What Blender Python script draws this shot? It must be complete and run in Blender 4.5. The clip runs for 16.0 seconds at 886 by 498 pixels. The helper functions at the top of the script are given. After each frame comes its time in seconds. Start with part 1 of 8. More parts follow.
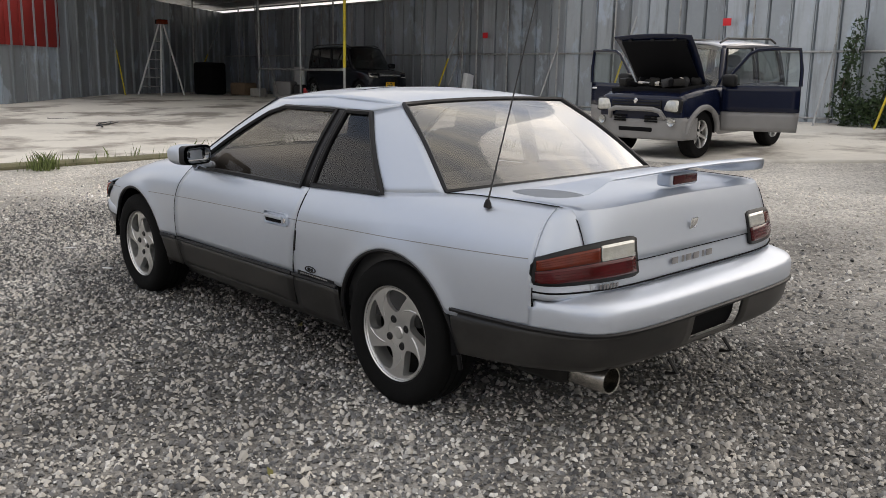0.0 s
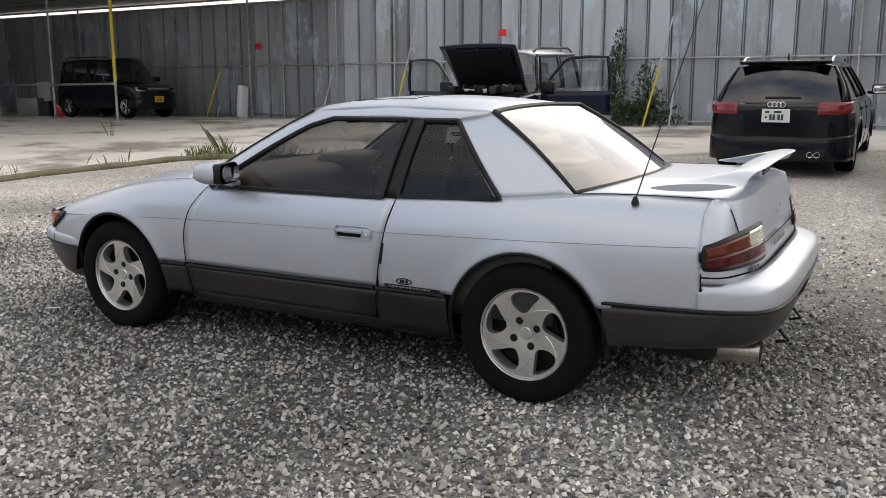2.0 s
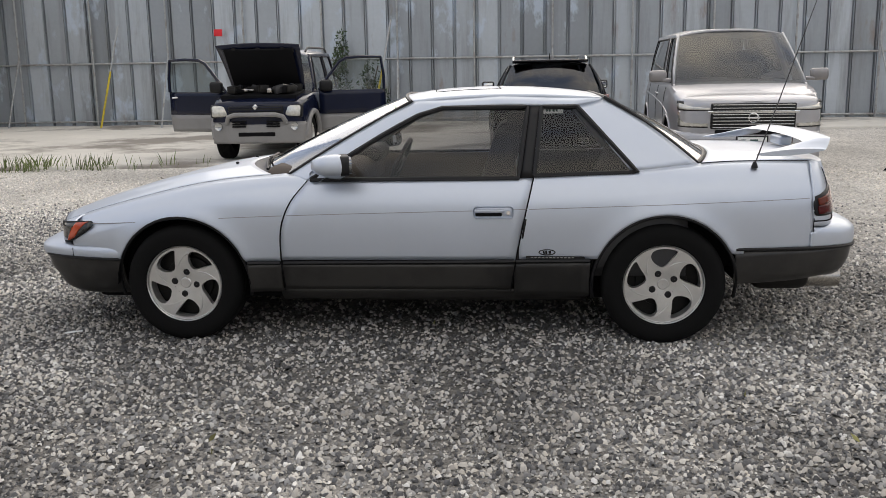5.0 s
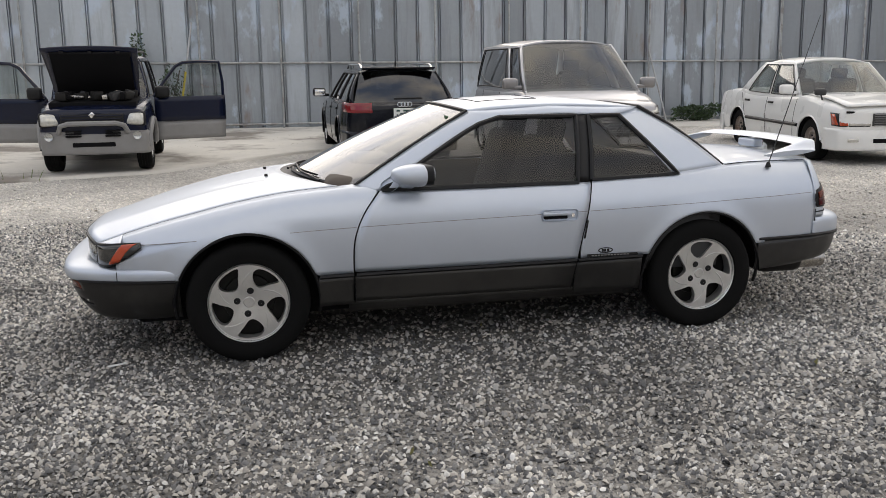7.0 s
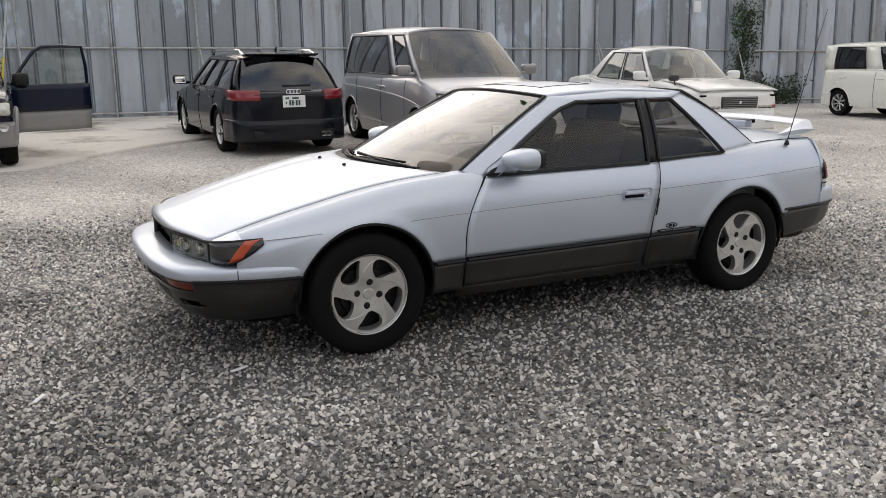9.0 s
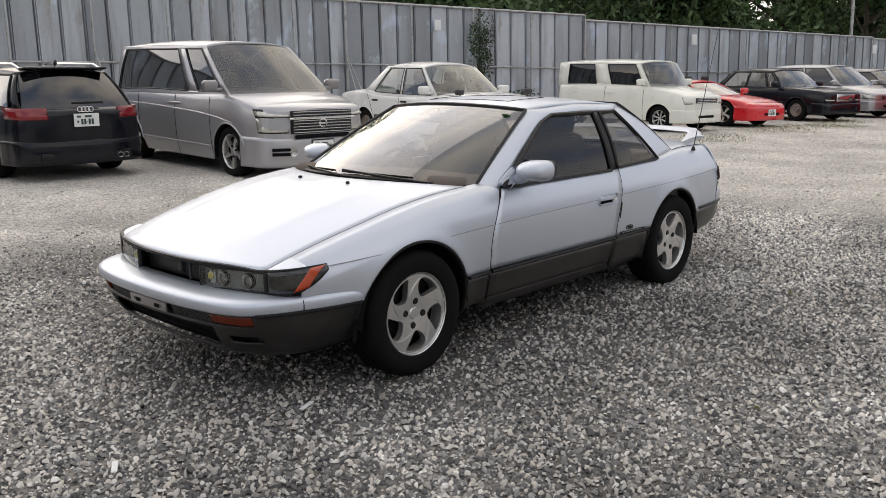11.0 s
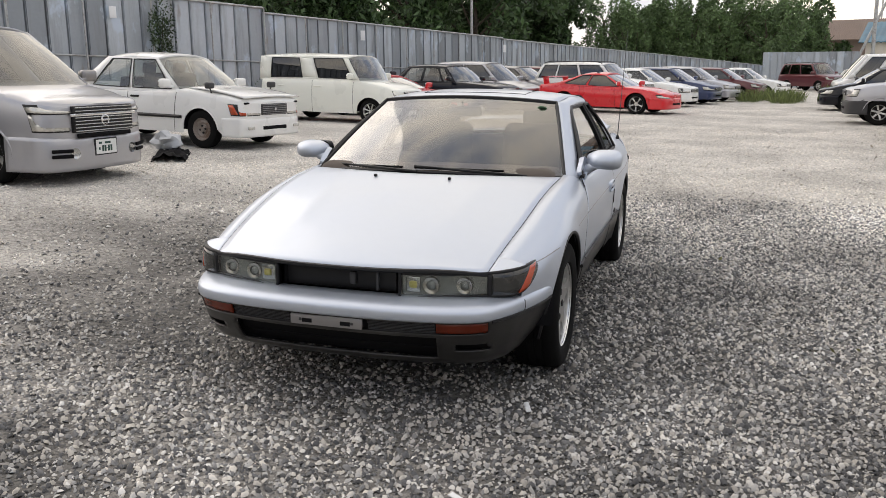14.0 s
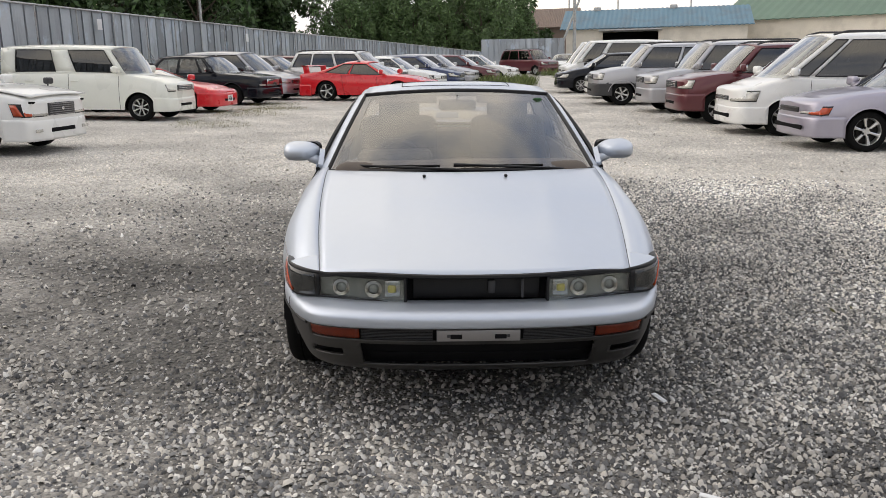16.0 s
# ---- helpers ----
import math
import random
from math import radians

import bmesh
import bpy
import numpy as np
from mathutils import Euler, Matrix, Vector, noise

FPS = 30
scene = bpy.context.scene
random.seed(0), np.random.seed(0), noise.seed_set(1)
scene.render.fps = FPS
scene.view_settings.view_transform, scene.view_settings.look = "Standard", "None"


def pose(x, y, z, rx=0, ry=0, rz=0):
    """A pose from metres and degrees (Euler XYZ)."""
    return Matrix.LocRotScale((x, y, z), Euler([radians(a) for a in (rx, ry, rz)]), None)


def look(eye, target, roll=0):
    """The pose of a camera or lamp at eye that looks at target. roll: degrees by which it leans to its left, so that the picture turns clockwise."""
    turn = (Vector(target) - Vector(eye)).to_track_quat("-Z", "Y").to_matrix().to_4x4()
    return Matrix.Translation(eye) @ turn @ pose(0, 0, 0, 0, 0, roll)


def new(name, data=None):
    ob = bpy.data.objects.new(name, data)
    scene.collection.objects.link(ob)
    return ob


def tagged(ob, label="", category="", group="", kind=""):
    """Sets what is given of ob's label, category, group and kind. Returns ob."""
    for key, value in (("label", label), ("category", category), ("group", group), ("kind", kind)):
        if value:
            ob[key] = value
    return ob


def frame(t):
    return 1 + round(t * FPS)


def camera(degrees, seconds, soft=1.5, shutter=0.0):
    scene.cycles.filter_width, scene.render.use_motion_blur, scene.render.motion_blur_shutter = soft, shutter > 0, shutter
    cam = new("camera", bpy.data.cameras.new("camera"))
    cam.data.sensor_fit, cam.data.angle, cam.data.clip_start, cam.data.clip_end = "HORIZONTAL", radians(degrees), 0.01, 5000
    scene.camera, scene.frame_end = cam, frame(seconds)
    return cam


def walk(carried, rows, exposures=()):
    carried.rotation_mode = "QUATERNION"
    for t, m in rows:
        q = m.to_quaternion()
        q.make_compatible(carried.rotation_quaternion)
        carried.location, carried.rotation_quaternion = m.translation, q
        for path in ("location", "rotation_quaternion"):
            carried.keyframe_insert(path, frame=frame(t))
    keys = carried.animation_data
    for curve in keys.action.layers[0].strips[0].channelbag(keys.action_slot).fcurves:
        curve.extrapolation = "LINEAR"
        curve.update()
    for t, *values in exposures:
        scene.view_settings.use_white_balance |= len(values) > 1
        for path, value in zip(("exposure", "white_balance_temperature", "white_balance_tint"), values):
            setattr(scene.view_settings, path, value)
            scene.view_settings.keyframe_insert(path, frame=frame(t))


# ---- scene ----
cam = camera(54.4, 16.0, soft=0.8)
PATH = [
    (0, (-3.891, 2.998, 1.337), (-2.455, 1.661, 0.948), 1.2),
    (0.5, (-3.607, 3.294, 1.316), (-2.292, 1.832, 0.947), 1.3),
    (1, (-3.326, 3.584, 1.308), (-2.141, 2.01, 0.959), 1.8),
    (1.5, (-3.021, 3.829, 1.314), (-1.954, 2.174, 0.961), 1.3),
    (2, (-2.668, 4.052, 1.308), (-1.708, 2.335, 0.949), 0.0),
    (2.5, (-2.347, 4.342, 1.263), (-1.519, 2.558, 0.9), -0.7),
    (3, (-1.993, 4.565, 1.237), (-1.297, 2.723, 0.883), -0.2),
    (3.5, (-1.636, 4.759, 1.242), (-1.055, 2.878, 0.891), 0.3),
    (4, (-1.255, 4.931, 1.259), (-0.799, 3.015, 0.908), 0.1),
    (4.2, (-1.11, 4.97, 1.253), (-0.706, 3.042, 0.903), -0.3),
    (6.3, (0.605, 5.173, 1.287), (0.37, 3.222, 0.917), 0.3),
    (6.5, (0.781, 5.17, 1.288), (0.491, 3.226, 0.919), 0.4),
    (7, (1.178, 5.105, 1.317), (0.76, 3.183, 0.959), -0.9),
    (7.5, (1.581, 4.972, 1.332), (1.04, 3.078, 0.984), -2.3),
    (8, (2.026, 4.869, 1.328), (1.356, 3.022, 0.953), -2.0),
    (8.2, (2.181, 4.828, 1.33), (1.476, 2.996, 0.946), -2.1),
    (10.3, (3.669, 4.053, 1.351), (2.411, 2.543, 0.977), 0.3),
    (10.5, (3.791, 3.942, 1.341), (2.483, 2.476, 0.966), -0.2),
    (11, (4.069, 3.623, 1.37), (2.636, 2.28, 0.995), -1.2),
    (11.5, (4.275, 3.247, 1.36), (2.765, 1.985, 1.007), -2.0),
    (12, (4.516, 2.896, 1.354), (2.935, 1.728, 0.984), -2.1),
    (12.5, (4.741, 2.55, 1.369), (3.083, 1.51, 0.957), -1.8),
    (13, (4.92, 2.163, 1.376), (3.186, 1.261, 0.954), -0.9),
    (13.5, (5.147, 1.812, 1.388), (3.342, 1.057, 0.972), -0.8),
    (14, (5.268, 1.453, 1.405), (3.4, 0.862, 1.002), -0.7),
    (14.5, (5.274, 1.05, 1.415), (3.364, 0.611, 1.018), -0.2),
    (15, (5.326, 0.62, 1.42), (3.389, 0.345, 1.008), -0.3),
    (15.5, (5.32, 0.203, 1.43), (3.372, 0.087, 0.99), -1.1),
    (16, (5.309, -0.215, 1.461), (3.359, -0.18, 1.021), -1.5),
]
walk(cam, [(t, look(eye, target, roll)) for t, eye, target, roll in PATH],
     [(0.0, 0.0, 6480, 11), (3.5, 0.10, 6420, 11), (7.5, 0.02, 6420, 11), (11.5, 0.03, 6480, 12), (13.2, 0.15, 6480, 12), (16.0, 0.10, 6420, 11)])

# ---------------------------------------------------------------- sky and sun
world = bpy.data.worlds.new("sky")
scene.world = world
world.use_nodes = True
wn, wl = world.node_tree.nodes, world.node_tree.links
wn.clear()
w_out, w_bg = wn.new("ShaderNodeOutputWorld"), wn.new("ShaderNodeBackground")
w_sky = wn.new("ShaderNodeTexSky")
w_sky.sky_type, w_sky.sun_disc = "NISHITA", False
SUN_EL, SUN_AZ = 24.0, -104.0   # height, and bearing counted from +x towards +y
w_sky.sun_elevation, w_sky.sun_rotation = radians(SUN_EL), radians(90 - SUN_AZ)
w_sky.dust_density, w_sky.air_density = 3.0, 1.2
w_co, w_map, w_noise, w_ramp = wn.new("ShaderNodeTexCoord"), wn.new("ShaderNodeMapping"), wn.new("ShaderNodeTexNoise"), wn.new("ShaderNodeValToRGB")
w_map.inputs["Scale"].default_value = (1.0, 1.0, 2.6)
w_noise.inputs["Scale"].default_value, w_noise.inputs["Detail"].default_value, w_noise.inputs["Roughness"].default_value = 2.1, 6.0, 0.56
w_ramp.color_ramp.elements[0].position, w_ramp.color_ramp.elements[1].position = 0.38, 0.64
w_ramp.color_ramp.elements[0].color, w_ramp.color_ramp.elements[1].color = (3.7, 4.4, 5.9, 1), (13.6, 12.4, 10.5, 1)
w_mix = wn.new("ShaderNodeMixRGB")
w_mix.inputs[0].default_value = 0.88
wl.new(w_co.outputs["Generated"], w_map.inputs[0])
wl.new(w_map.outputs[0], w_noise.inputs["Vector"])
wl.new(w_noise.outputs["Fac"], w_ramp.inputs[0])
wl.new(w_sky.outputs[0], w_mix.inputs[1])
wl.new(w_ramp.outputs[0], w_mix.inputs[2])
wl.new(w_mix.outputs[0], w_bg.inputs[0])
w_bg.inputs[1].default_value = 0.122
wl.new(w_bg.outputs[0], w_out.inputs[0])
sun = new("sun", bpy.data.lights.new("sun", "SUN"))
sun.data.energy, sun.data.angle, sun.data.color = 1.25, radians(75), (1.0, 0.90, 0.77)
sun.matrix_world = look((30 * math.cos(radians(SUN_AZ)), 30 * math.sin(radians(SUN_AZ)), 30 * math.tan(radians(SUN_EL))), (0, 0, 0))


# ---------------------------------------------------------------- materials
def material(name, base, rough=0.5, metal=0.0, vary=0.12, scale=6.0, bump=0.0, bump_scale=60.0, coat=0.0, island=False, stain=0.0, stain_scale=1.2, stain_col=(0.1, 0.09, 0.08)):
    """A surface with its colour broken up at two scales, fine relief and, if asked, stains."""
    m = bpy.data.materials.new(name)
    m.use_nodes = True
    n, k = m.node_tree.nodes, m.node_tree.links
    p = n["Principled BSDF"]
    p.inputs["Roughness"].default_value, p.inputs["Metallic"].default_value = rough, metal
    if coat:
        p.inputs["Coat Weight"].default_value, p.inputs["Coat Roughness"].default_value = coat, 0.04
    co = n.new("ShaderNodeTexCoord")
    big, fine = n.new("ShaderNodeTexNoise"), n.new("ShaderNodeTexNoise")
    big.inputs["Scale"].default_value, big.inputs["Detail"].default_value = scale, 3
    fine.inputs["Scale"].default_value, fine.inputs["Detail"].default_value = scale * 11, 2
    k.new(co.outputs["Object"], big.inputs["Vector"])
    k.new(co.outputs["Object"], fine.inputs["Vector"])
    add = n.new("ShaderNodeMath")
    add.operation = "MULTIPLY_ADD"
    k.new(fine.outputs["Fac"], add.inputs[0])
    add.inputs[1].default_value = 0.4
    k.new(big.outputs["Fac"], add.inputs[2])
    val = n.new("ShaderNodeMapRange")
    val.inputs["From Min"].default_value, val.inputs["From Max"].default_value = 0.4, 1.0
    val.inputs["To Min"].default_value, val.inputs["To Max"].default_value = 1 - vary, 1 + vary
    k.new(add.outputs[0], val.inputs["Value"])
    hsv = n.new("ShaderNodeHueSaturation")
    hsv.inputs["Color"].default_value = (*base, 1)
    k.new(val.outputs[0], hsv.inputs["Value"])
    col = hsv.outputs[0]
    if stain:
        sn, sr, sm = n.new("ShaderNodeTexNoise"), n.new("ShaderNodeMapRange"), n.new("ShaderNodeMixRGB")
        sn.inputs["Scale"].default_value, sn.inputs["Detail"].default_value, sn.inputs["Roughness"].default_value = stain_scale, 6, 0.62
        k.new(co.outputs["Object"], sn.inputs["Vector"])
        sr.inputs["From Min"].default_value, sr.inputs["From Max"].default_value, sr.inputs["To Max"].default_value = 0.49, 0.61, stain
        k.new(sn.outputs["Fac"], sr.inputs["Value"])
        k.new(sr.outputs[0], sm.inputs[0])
        k.new(col, sm.inputs[1])
        sm.inputs[2].default_value = (*stain_col, 1)
        col = sm.outputs[0]
    if island:
        g, r2, mul = n.new("ShaderNodeNewGeometry"), n.new("ShaderNodeMapRange"), n.new("ShaderNodeHueSaturation")
        r2.inputs["To Min"].default_value, r2.inputs["To Max"].default_value = 1 - island, 1 + island
        k.new(g.outputs["Random Per Island"], r2.inputs["Value"])
        k.new(r2.outputs[0], mul.inputs["Value"])
        k.new(col, mul.inputs["Color"])
        col = mul.outputs[0]
    k.new(col, p.inputs["Base Color"])
    rr = n.new("ShaderNodeMapRange")
    rr.inputs["To Min"].default_value, rr.inputs["To Max"].default_value = max(0.02, rough * 0.85), min(1, rough * 1.15)
    k.new(big.outputs["Fac"], rr.inputs["Value"])
    k.new(rr.outputs[0], p.inputs["Roughness"])
    if bump:
        b, bn = n.new("ShaderNodeBump"), n.new("ShaderNodeTexNoise")
        bn.inputs["Scale"].default_value, bn.inputs["Detail"].default_value = bump_scale, 3
        b.inputs["Strength"].default_value, b.inputs["Distance"].default_value = bump, 0.01
        k.new(co.outputs["Object"], bn.inputs["Vector"])
        k.new(bn.outputs["Fac"], b.inputs["Height"])
        k.new(b.outputs[0], p.inputs["Normal"])
    return m


def glass(name, tint, gloss=1.0, rough=0.02, power=4.0):
    """Thin car glass: light passes tinted, and mirrors more at a glancing angle."""
    m = bpy.data.materials.new(name)
    m.use_nodes = True
    n, k = m.node_tree.nodes, m.node_tree.links
    n.clear()
    o, mix, tr, gl, fr, pw, mm = (n.new("ShaderNode" + x) for x in ("OutputMaterial", "MixShader", "BsdfTransparent", "BsdfGlossy", "LayerWeight", "Math", "Math"))
    tr.inputs[0].default_value = (*tint, 1)
    gl.inputs["Roughness"].default_value = rough
    fr.inputs[0].default_value = 0.5
    pw.operation, pw.inputs[1].default_value = "POWER", power
    mm.operation, mm.use_clamp = "MULTIPLY_ADD", True
    mm.inputs[1].default_value, mm.inputs[2].default_value = gloss, 0.07 * gloss
    k.new(fr.outputs["Facing"], pw.inputs[0])
    k.new(pw.outputs[0], mm.inputs[0])
    k.new(mm.outputs[0], mix.inputs[0])
    k.new(tr.outputs[0], mix.inputs[1])
    k.new(gl.outputs[0], mix.inputs[2])
    k.new(mix.outputs[0], o.inputs[0])
    return m


M = {}
for key, args in dict(
    silver=dict(base=(0.56, 0.605, 0.68), rough=0.43, metal=0.68, vary=0.02, scale=2, coat=0.35),
    lower_grey=dict(base=(0.027, 0.026, 0.025), rough=0.42, metal=0.35, vary=0.10, scale=5, coat=0.3, stain=0.3, stain_col=(0.10, 0.094, 0.085)),
    rubber=dict(base=(0.006, 0.006, 0.006), rough=0.85, vary=0.2, scale=14, bump=0.12),
    black_trim=dict(base=(0.006, 0.006, 0.007), rough=0.45, vary=0.15, scale=9),
    cavity=dict(base=(0.008, 0.008, 0.009), rough=0.9, vary=0.2, scale=7),
    alloy=dict(base=(0.70, 0.695, 0.68), rough=0.30, metal=0.85, vary=0.07, scale=16),
    steel_rim=dict(base=(0.30, 0.26, 0.23), rough=0.55, metal=0.4, vary=0.2, scale=14, stain=0.7, stain_scale=7, stain_col=(0.12, 0.06, 0.03)),
    brake=dict(base=(0.016, 0.015, 0.014), rough=0.6, metal=0.5, vary=0.2, scale=20),
    chrome=dict(base=(0.75, 0.75, 0.75), rough=0.10, metal=1.0, vary=0.03, scale=9),
    white_paint=dict(base=(0.78, 0.78, 0.76), rough=0.28, vary=0.03, scale=2, coat=0.6),
    cream_paint=dict(base=(0.76, 0.77, 0.70), rough=0.28, vary=0.03, scale=2, coat=0.6),
    navy_paint=dict(base=(0.006, 0.009, 0.026), rough=0.18, vary=0.10, scale=3),
    black_paint=dict(base=(0.006, 0.007, 0.011), rough=0.14, vary=0.08, scale=3),
    silver_paint=dict(base=(0.43, 0.43, 0.45), rough=0.34, metal=0.6, vary=0.03, scale=3, coat=0.7),
    grey_paint=dict(base=(0.26, 0.25, 0.25), rough=0.34, metal=0.6, vary=0.04, scale=3, coat=0.7),
    lilac_paint=dict(base=(0.40, 0.38, 0.45), rough=0.34, metal=0.55, vary=0.04, scale=3, coat=0.7),
    red_paint=dict(base=(0.62, 0.012, 0.02), rough=0.28, vary=0.06, scale=3, coat=0.7),
    maroon_paint=dict(base=(0.10, 0.016, 0.022), rough=0.30, metal=0.3, vary=0.06, scale=3, coat=0.7),
    blue_paint=dict(base=(0.02, 0.035, 0.10), rough=0.30, metal=0.3, vary=0.06, scale=3, coat=0.7),
    dark_plastic=dict(base=(0.035, 0.035, 0.037), rough=0.55, vary=0.12, scale=12),
    grey_plastic=dict(base=(0.24, 0.235, 0.23), rough=0.45, vary=0.08, scale=7),
    seat_cloth=dict(base=(0.045, 0.045, 0.05), rough=0.95, vary=0.2, scale=20, bump=0.1),
    tan_cloth=dict(base=(0.11, 0.092, 0.078), rough=0.9, vary=0.1, scale=12),
    red_lens=dict(base=(0.065, 0.003, 0.004), rough=0.16, vary=0.25, scale=14, coat=0.15),
    amber_lens=dict(base=(0.44, 0.050, 0.008), rough=0.12, vary=0.12, scale=14, coat=0.8),
    orange_lens=dict(base=(0.115, 0.015, 0.004), rough=0.16, vary=0.25, scale=14, coat=0.15),
    clear_lens=dict(base=(0.58, 0.57, 0.52), rough=0.14, metal=0.45, vary=0.25, scale=22, coat=0.9),
    smoke_lens=dict(base=(0.022, 0.023, 0.022), rough=0.12, vary=0.3, scale=24, coat=0.45),
    mirror_silver=dict(base=(0.24, 0.25, 0.26), rough=0.04, metal=1.0, vary=0.02, scale=5),
    exhaust_steel=dict(base=(0.42, 0.40, 0.37), rough=0.25, metal=1.0, vary=0.15, scale=18),
    lamp_silver=dict(base=(0.24, 0.25, 0.24), rough=0.25, metal=0.5, vary=0.25, scale=30),
    reflector=dict(base=(0.50, 0.51, 0.50), rough=0.2, metal=0.9, vary=0.1, scale=20),
    tail_red=dict(base=(0.20, 0.006, 0.010), rough=0.15, vary=0.2, scale=14, coat=0.5),
    yellow_bulb=dict(base=(0.50, 0.44, 0.13), rough=0.3, vary=0.05, scale=20),
    plate_white=dict(base=(0.75, 0.76, 0.74), rough=0.4, vary=0.03, scale=5),
    plate_yellow=dict(base=(0.72, 0.42, 0.01), rough=0.4, vary=0.03, scale=5),
    plate_ink=dict(base=(0.02, 0.06, 0.05), rough=0.5, vary=0.05, scale=5),
    galvanised=dict(base=(0.42, 0.43, 0.43), rough=0.5, metal=0.6, vary=0.12, scale=9, stain=0.4, stain_scale=5, stain_col=(0.16, 0.12, 0.09)),
    yellow_pole=dict(base=(0.62, 0.48, 0.02), rough=0.5, vary=0.15, scale=8, stain=0.3, stain_scale=6),
    moss=dict(base=(0.20, 0.19, 0.12), rough=0.95, vary=0.3, scale=4, bump=0.5, bump_scale=25),
    wood=dict(base=(0.20, 0.14, 0.09), rough=0.8, vary=0.2, scale=9, bump=0.2),
    concrete_block=dict(base=(0.30, 0.29, 0.27), rough=0.9, vary=0.15, scale=9, bump=0.3),
    tarp=dict(base=(0.45, 0.47, 0.49), rough=0.3, vary=0.1, scale=6),
    bark=dict(base=(0.07, 0.055, 0.04), rough=0.95, vary=0.3, scale=9, bump=0.5),
    leaf=dict(base=(0.045, 0.085, 0.025), rough=0.6, vary=0.3, scale=0.7, island=0.55),
    bamboo_leaf=dict(base=(0.095, 0.155, 0.055), rough=0.6, vary=0.35, scale=0.5, island=0.5),
    weed=dict(base=(0.13, 0.165, 0.05), rough=0.7, vary=0.25, scale=1.5, island=0.5),
    dry=dict(base=(0.20, 0.19, 0.07), rough=0.8, vary=0.25, scale=1.5, island=0.4),
    vine=dict(base=(0.035, 0.062, 0.022), rough=0.65, vary=0.25, scale=1.5, island=0.5),
    blue_roof=dict(base=(0.10, 0.20, 0.27), rough=0.55, vary=0.12, scale=0.8, stain=0.3, stain_scale=0.5),
    green_roof=dict(base=(0.12, 0.19, 0.14), rough=0.6, vary=0.14, scale=0.5),
    cream_wall=dict(base=(0.70, 0.65, 0.56), rough=0.85, vary=0.08, scale=0.8, stain=0.15, stain_scale=0.5),
    brown_wall=dict(base=(0.22, 0.17, 0.14), rough=0.85, vary=0.1, scale=0.8),
    red_sheet=dict(base=(0.26, 0.02, 0.018), rough=0.6, vary=0.12, scale=1.2),
    red_tag=dict(base=(0.70, 0.02, 0.03), rough=0.6, vary=0.05, scale=5),
    paper=dict(base=(0.75, 0.76, 0.76), rough=0.7, vary=0.06, scale=6),
).items():
    M[key] = material(key, **args)
for key, level in (("rubber", 0.15), ("cavity", 0.1), ("black_trim", 0.35), ("lower_grey", 0.35), ("black_paint", 0.35), ("navy_paint", 0.35), ("seat_cloth", 0.2), ("red_lens", 0.3), ("orange_lens", 0.3)):
    M[key].node_tree.nodes["Principled BSDF"].inputs["Specular IOR Level"].default_value = level
M["glass"] = glass("car_glass", (0.62, 0.66, 0.64), 1.6)
M["hero_glass"] = glass("bronze_glass", (0.74, 0.72, 0.68), 1.25, 0.05, 3.0)
M["side_glass"] = glass("side_glass", (0.60, 0.60, 0.60), 0.7)
M["dark_glass"] = glass("tinted_glass", (0.05, 0.05, 0.055), 1.6)
M["lens_glass"] = glass("lens_glass", (0.86, 0.88, 0.86), 1.0)


# ---------------------------------------------------------------- mesh helpers
def lerp(a, b, t):
    return a + (b - a) * t


def curve(knots, x, smooth=True):
    """Value at x of a line through (x, value) knots, eased between them."""
    if x <= knots[0][0]:
        return knots[0][1]
    for i in range(len(knots) - 1):
        (xa, a), (xb, b) = knots[i], knots[i + 1]
        if x <= xb:
            t = (x - xa) / (xb - xa)
            if not smooth:
                return a + (b - a) * t
            ta = (b - knots[i - 1][1]) / (xb - knots[i - 1][0]) if i else (b - a) / (xb - xa)
            tb = (knots[i + 2][1] - a) / (knots[i + 2][0] - xa) if i + 2 < len(knots) else (b - a) / (xb - xa)
            h, t2, t3 = xb - xa, t * t, t * t * t
            return (2 * t3 - 3 * t2 + 1) * a + (t3 - 2 * t2 + t) * h * ta + (3 * t2 - 2 * t3) * b + (t3 - t2) * h * tb
    return knots[-1][1]


def mesh_object(name, verts, faces, mat, parent=None, label="", smooth=True, thick=0.0, bevel=0.0, angle=40):
    me = bpy.data.meshes.new(name)
    me.from_pydata([tuple(v) for v in verts], [], faces)
    me.materials.append(mat)
    if smooth:
        me.polygons.foreach_set("use_smooth", [True] * len(me.polygons))
        me.set_sharp_from_angle(angle=radians(angle))
    me.update()
    ob = new(name, me)
    ob.parent = parent
    if label:
        tagged(ob, label)
    if thick:
        s = ob.modifiers.new("thickness", "SOLIDIFY")
        s.thickness, s.offset = thick, -1
    if bevel:
        b = ob.modifiers.new("edge", "BEVEL")
        b.width, b.segments, b.limit_method = bevel, 2, "ANGLE"
    return ob


def part(name, bm, mat, parent, label="", smooth=True):
    me = bpy.data.meshes.new(name)
    bm.normal_update()
    bm.to_mesh(me)
    bm.free()
    me.materials.append(mat)
    if smooth:
        me.polygons.foreach_set("use_smooth", [True] * len(me.polygons))
        me.set_sharp_from_angle(angle=radians(38))
    ob = new(name, me)
    ob.parent = parent
    return tagged(ob, label)


def thing(name, label, category, m=None, group="", kind=""):
    ob = new(name)
    ob.empty_display_size = 0.2
    if m is not None:
        ob.matrix_world = m
    return tagged(ob, label, category, group, kind)


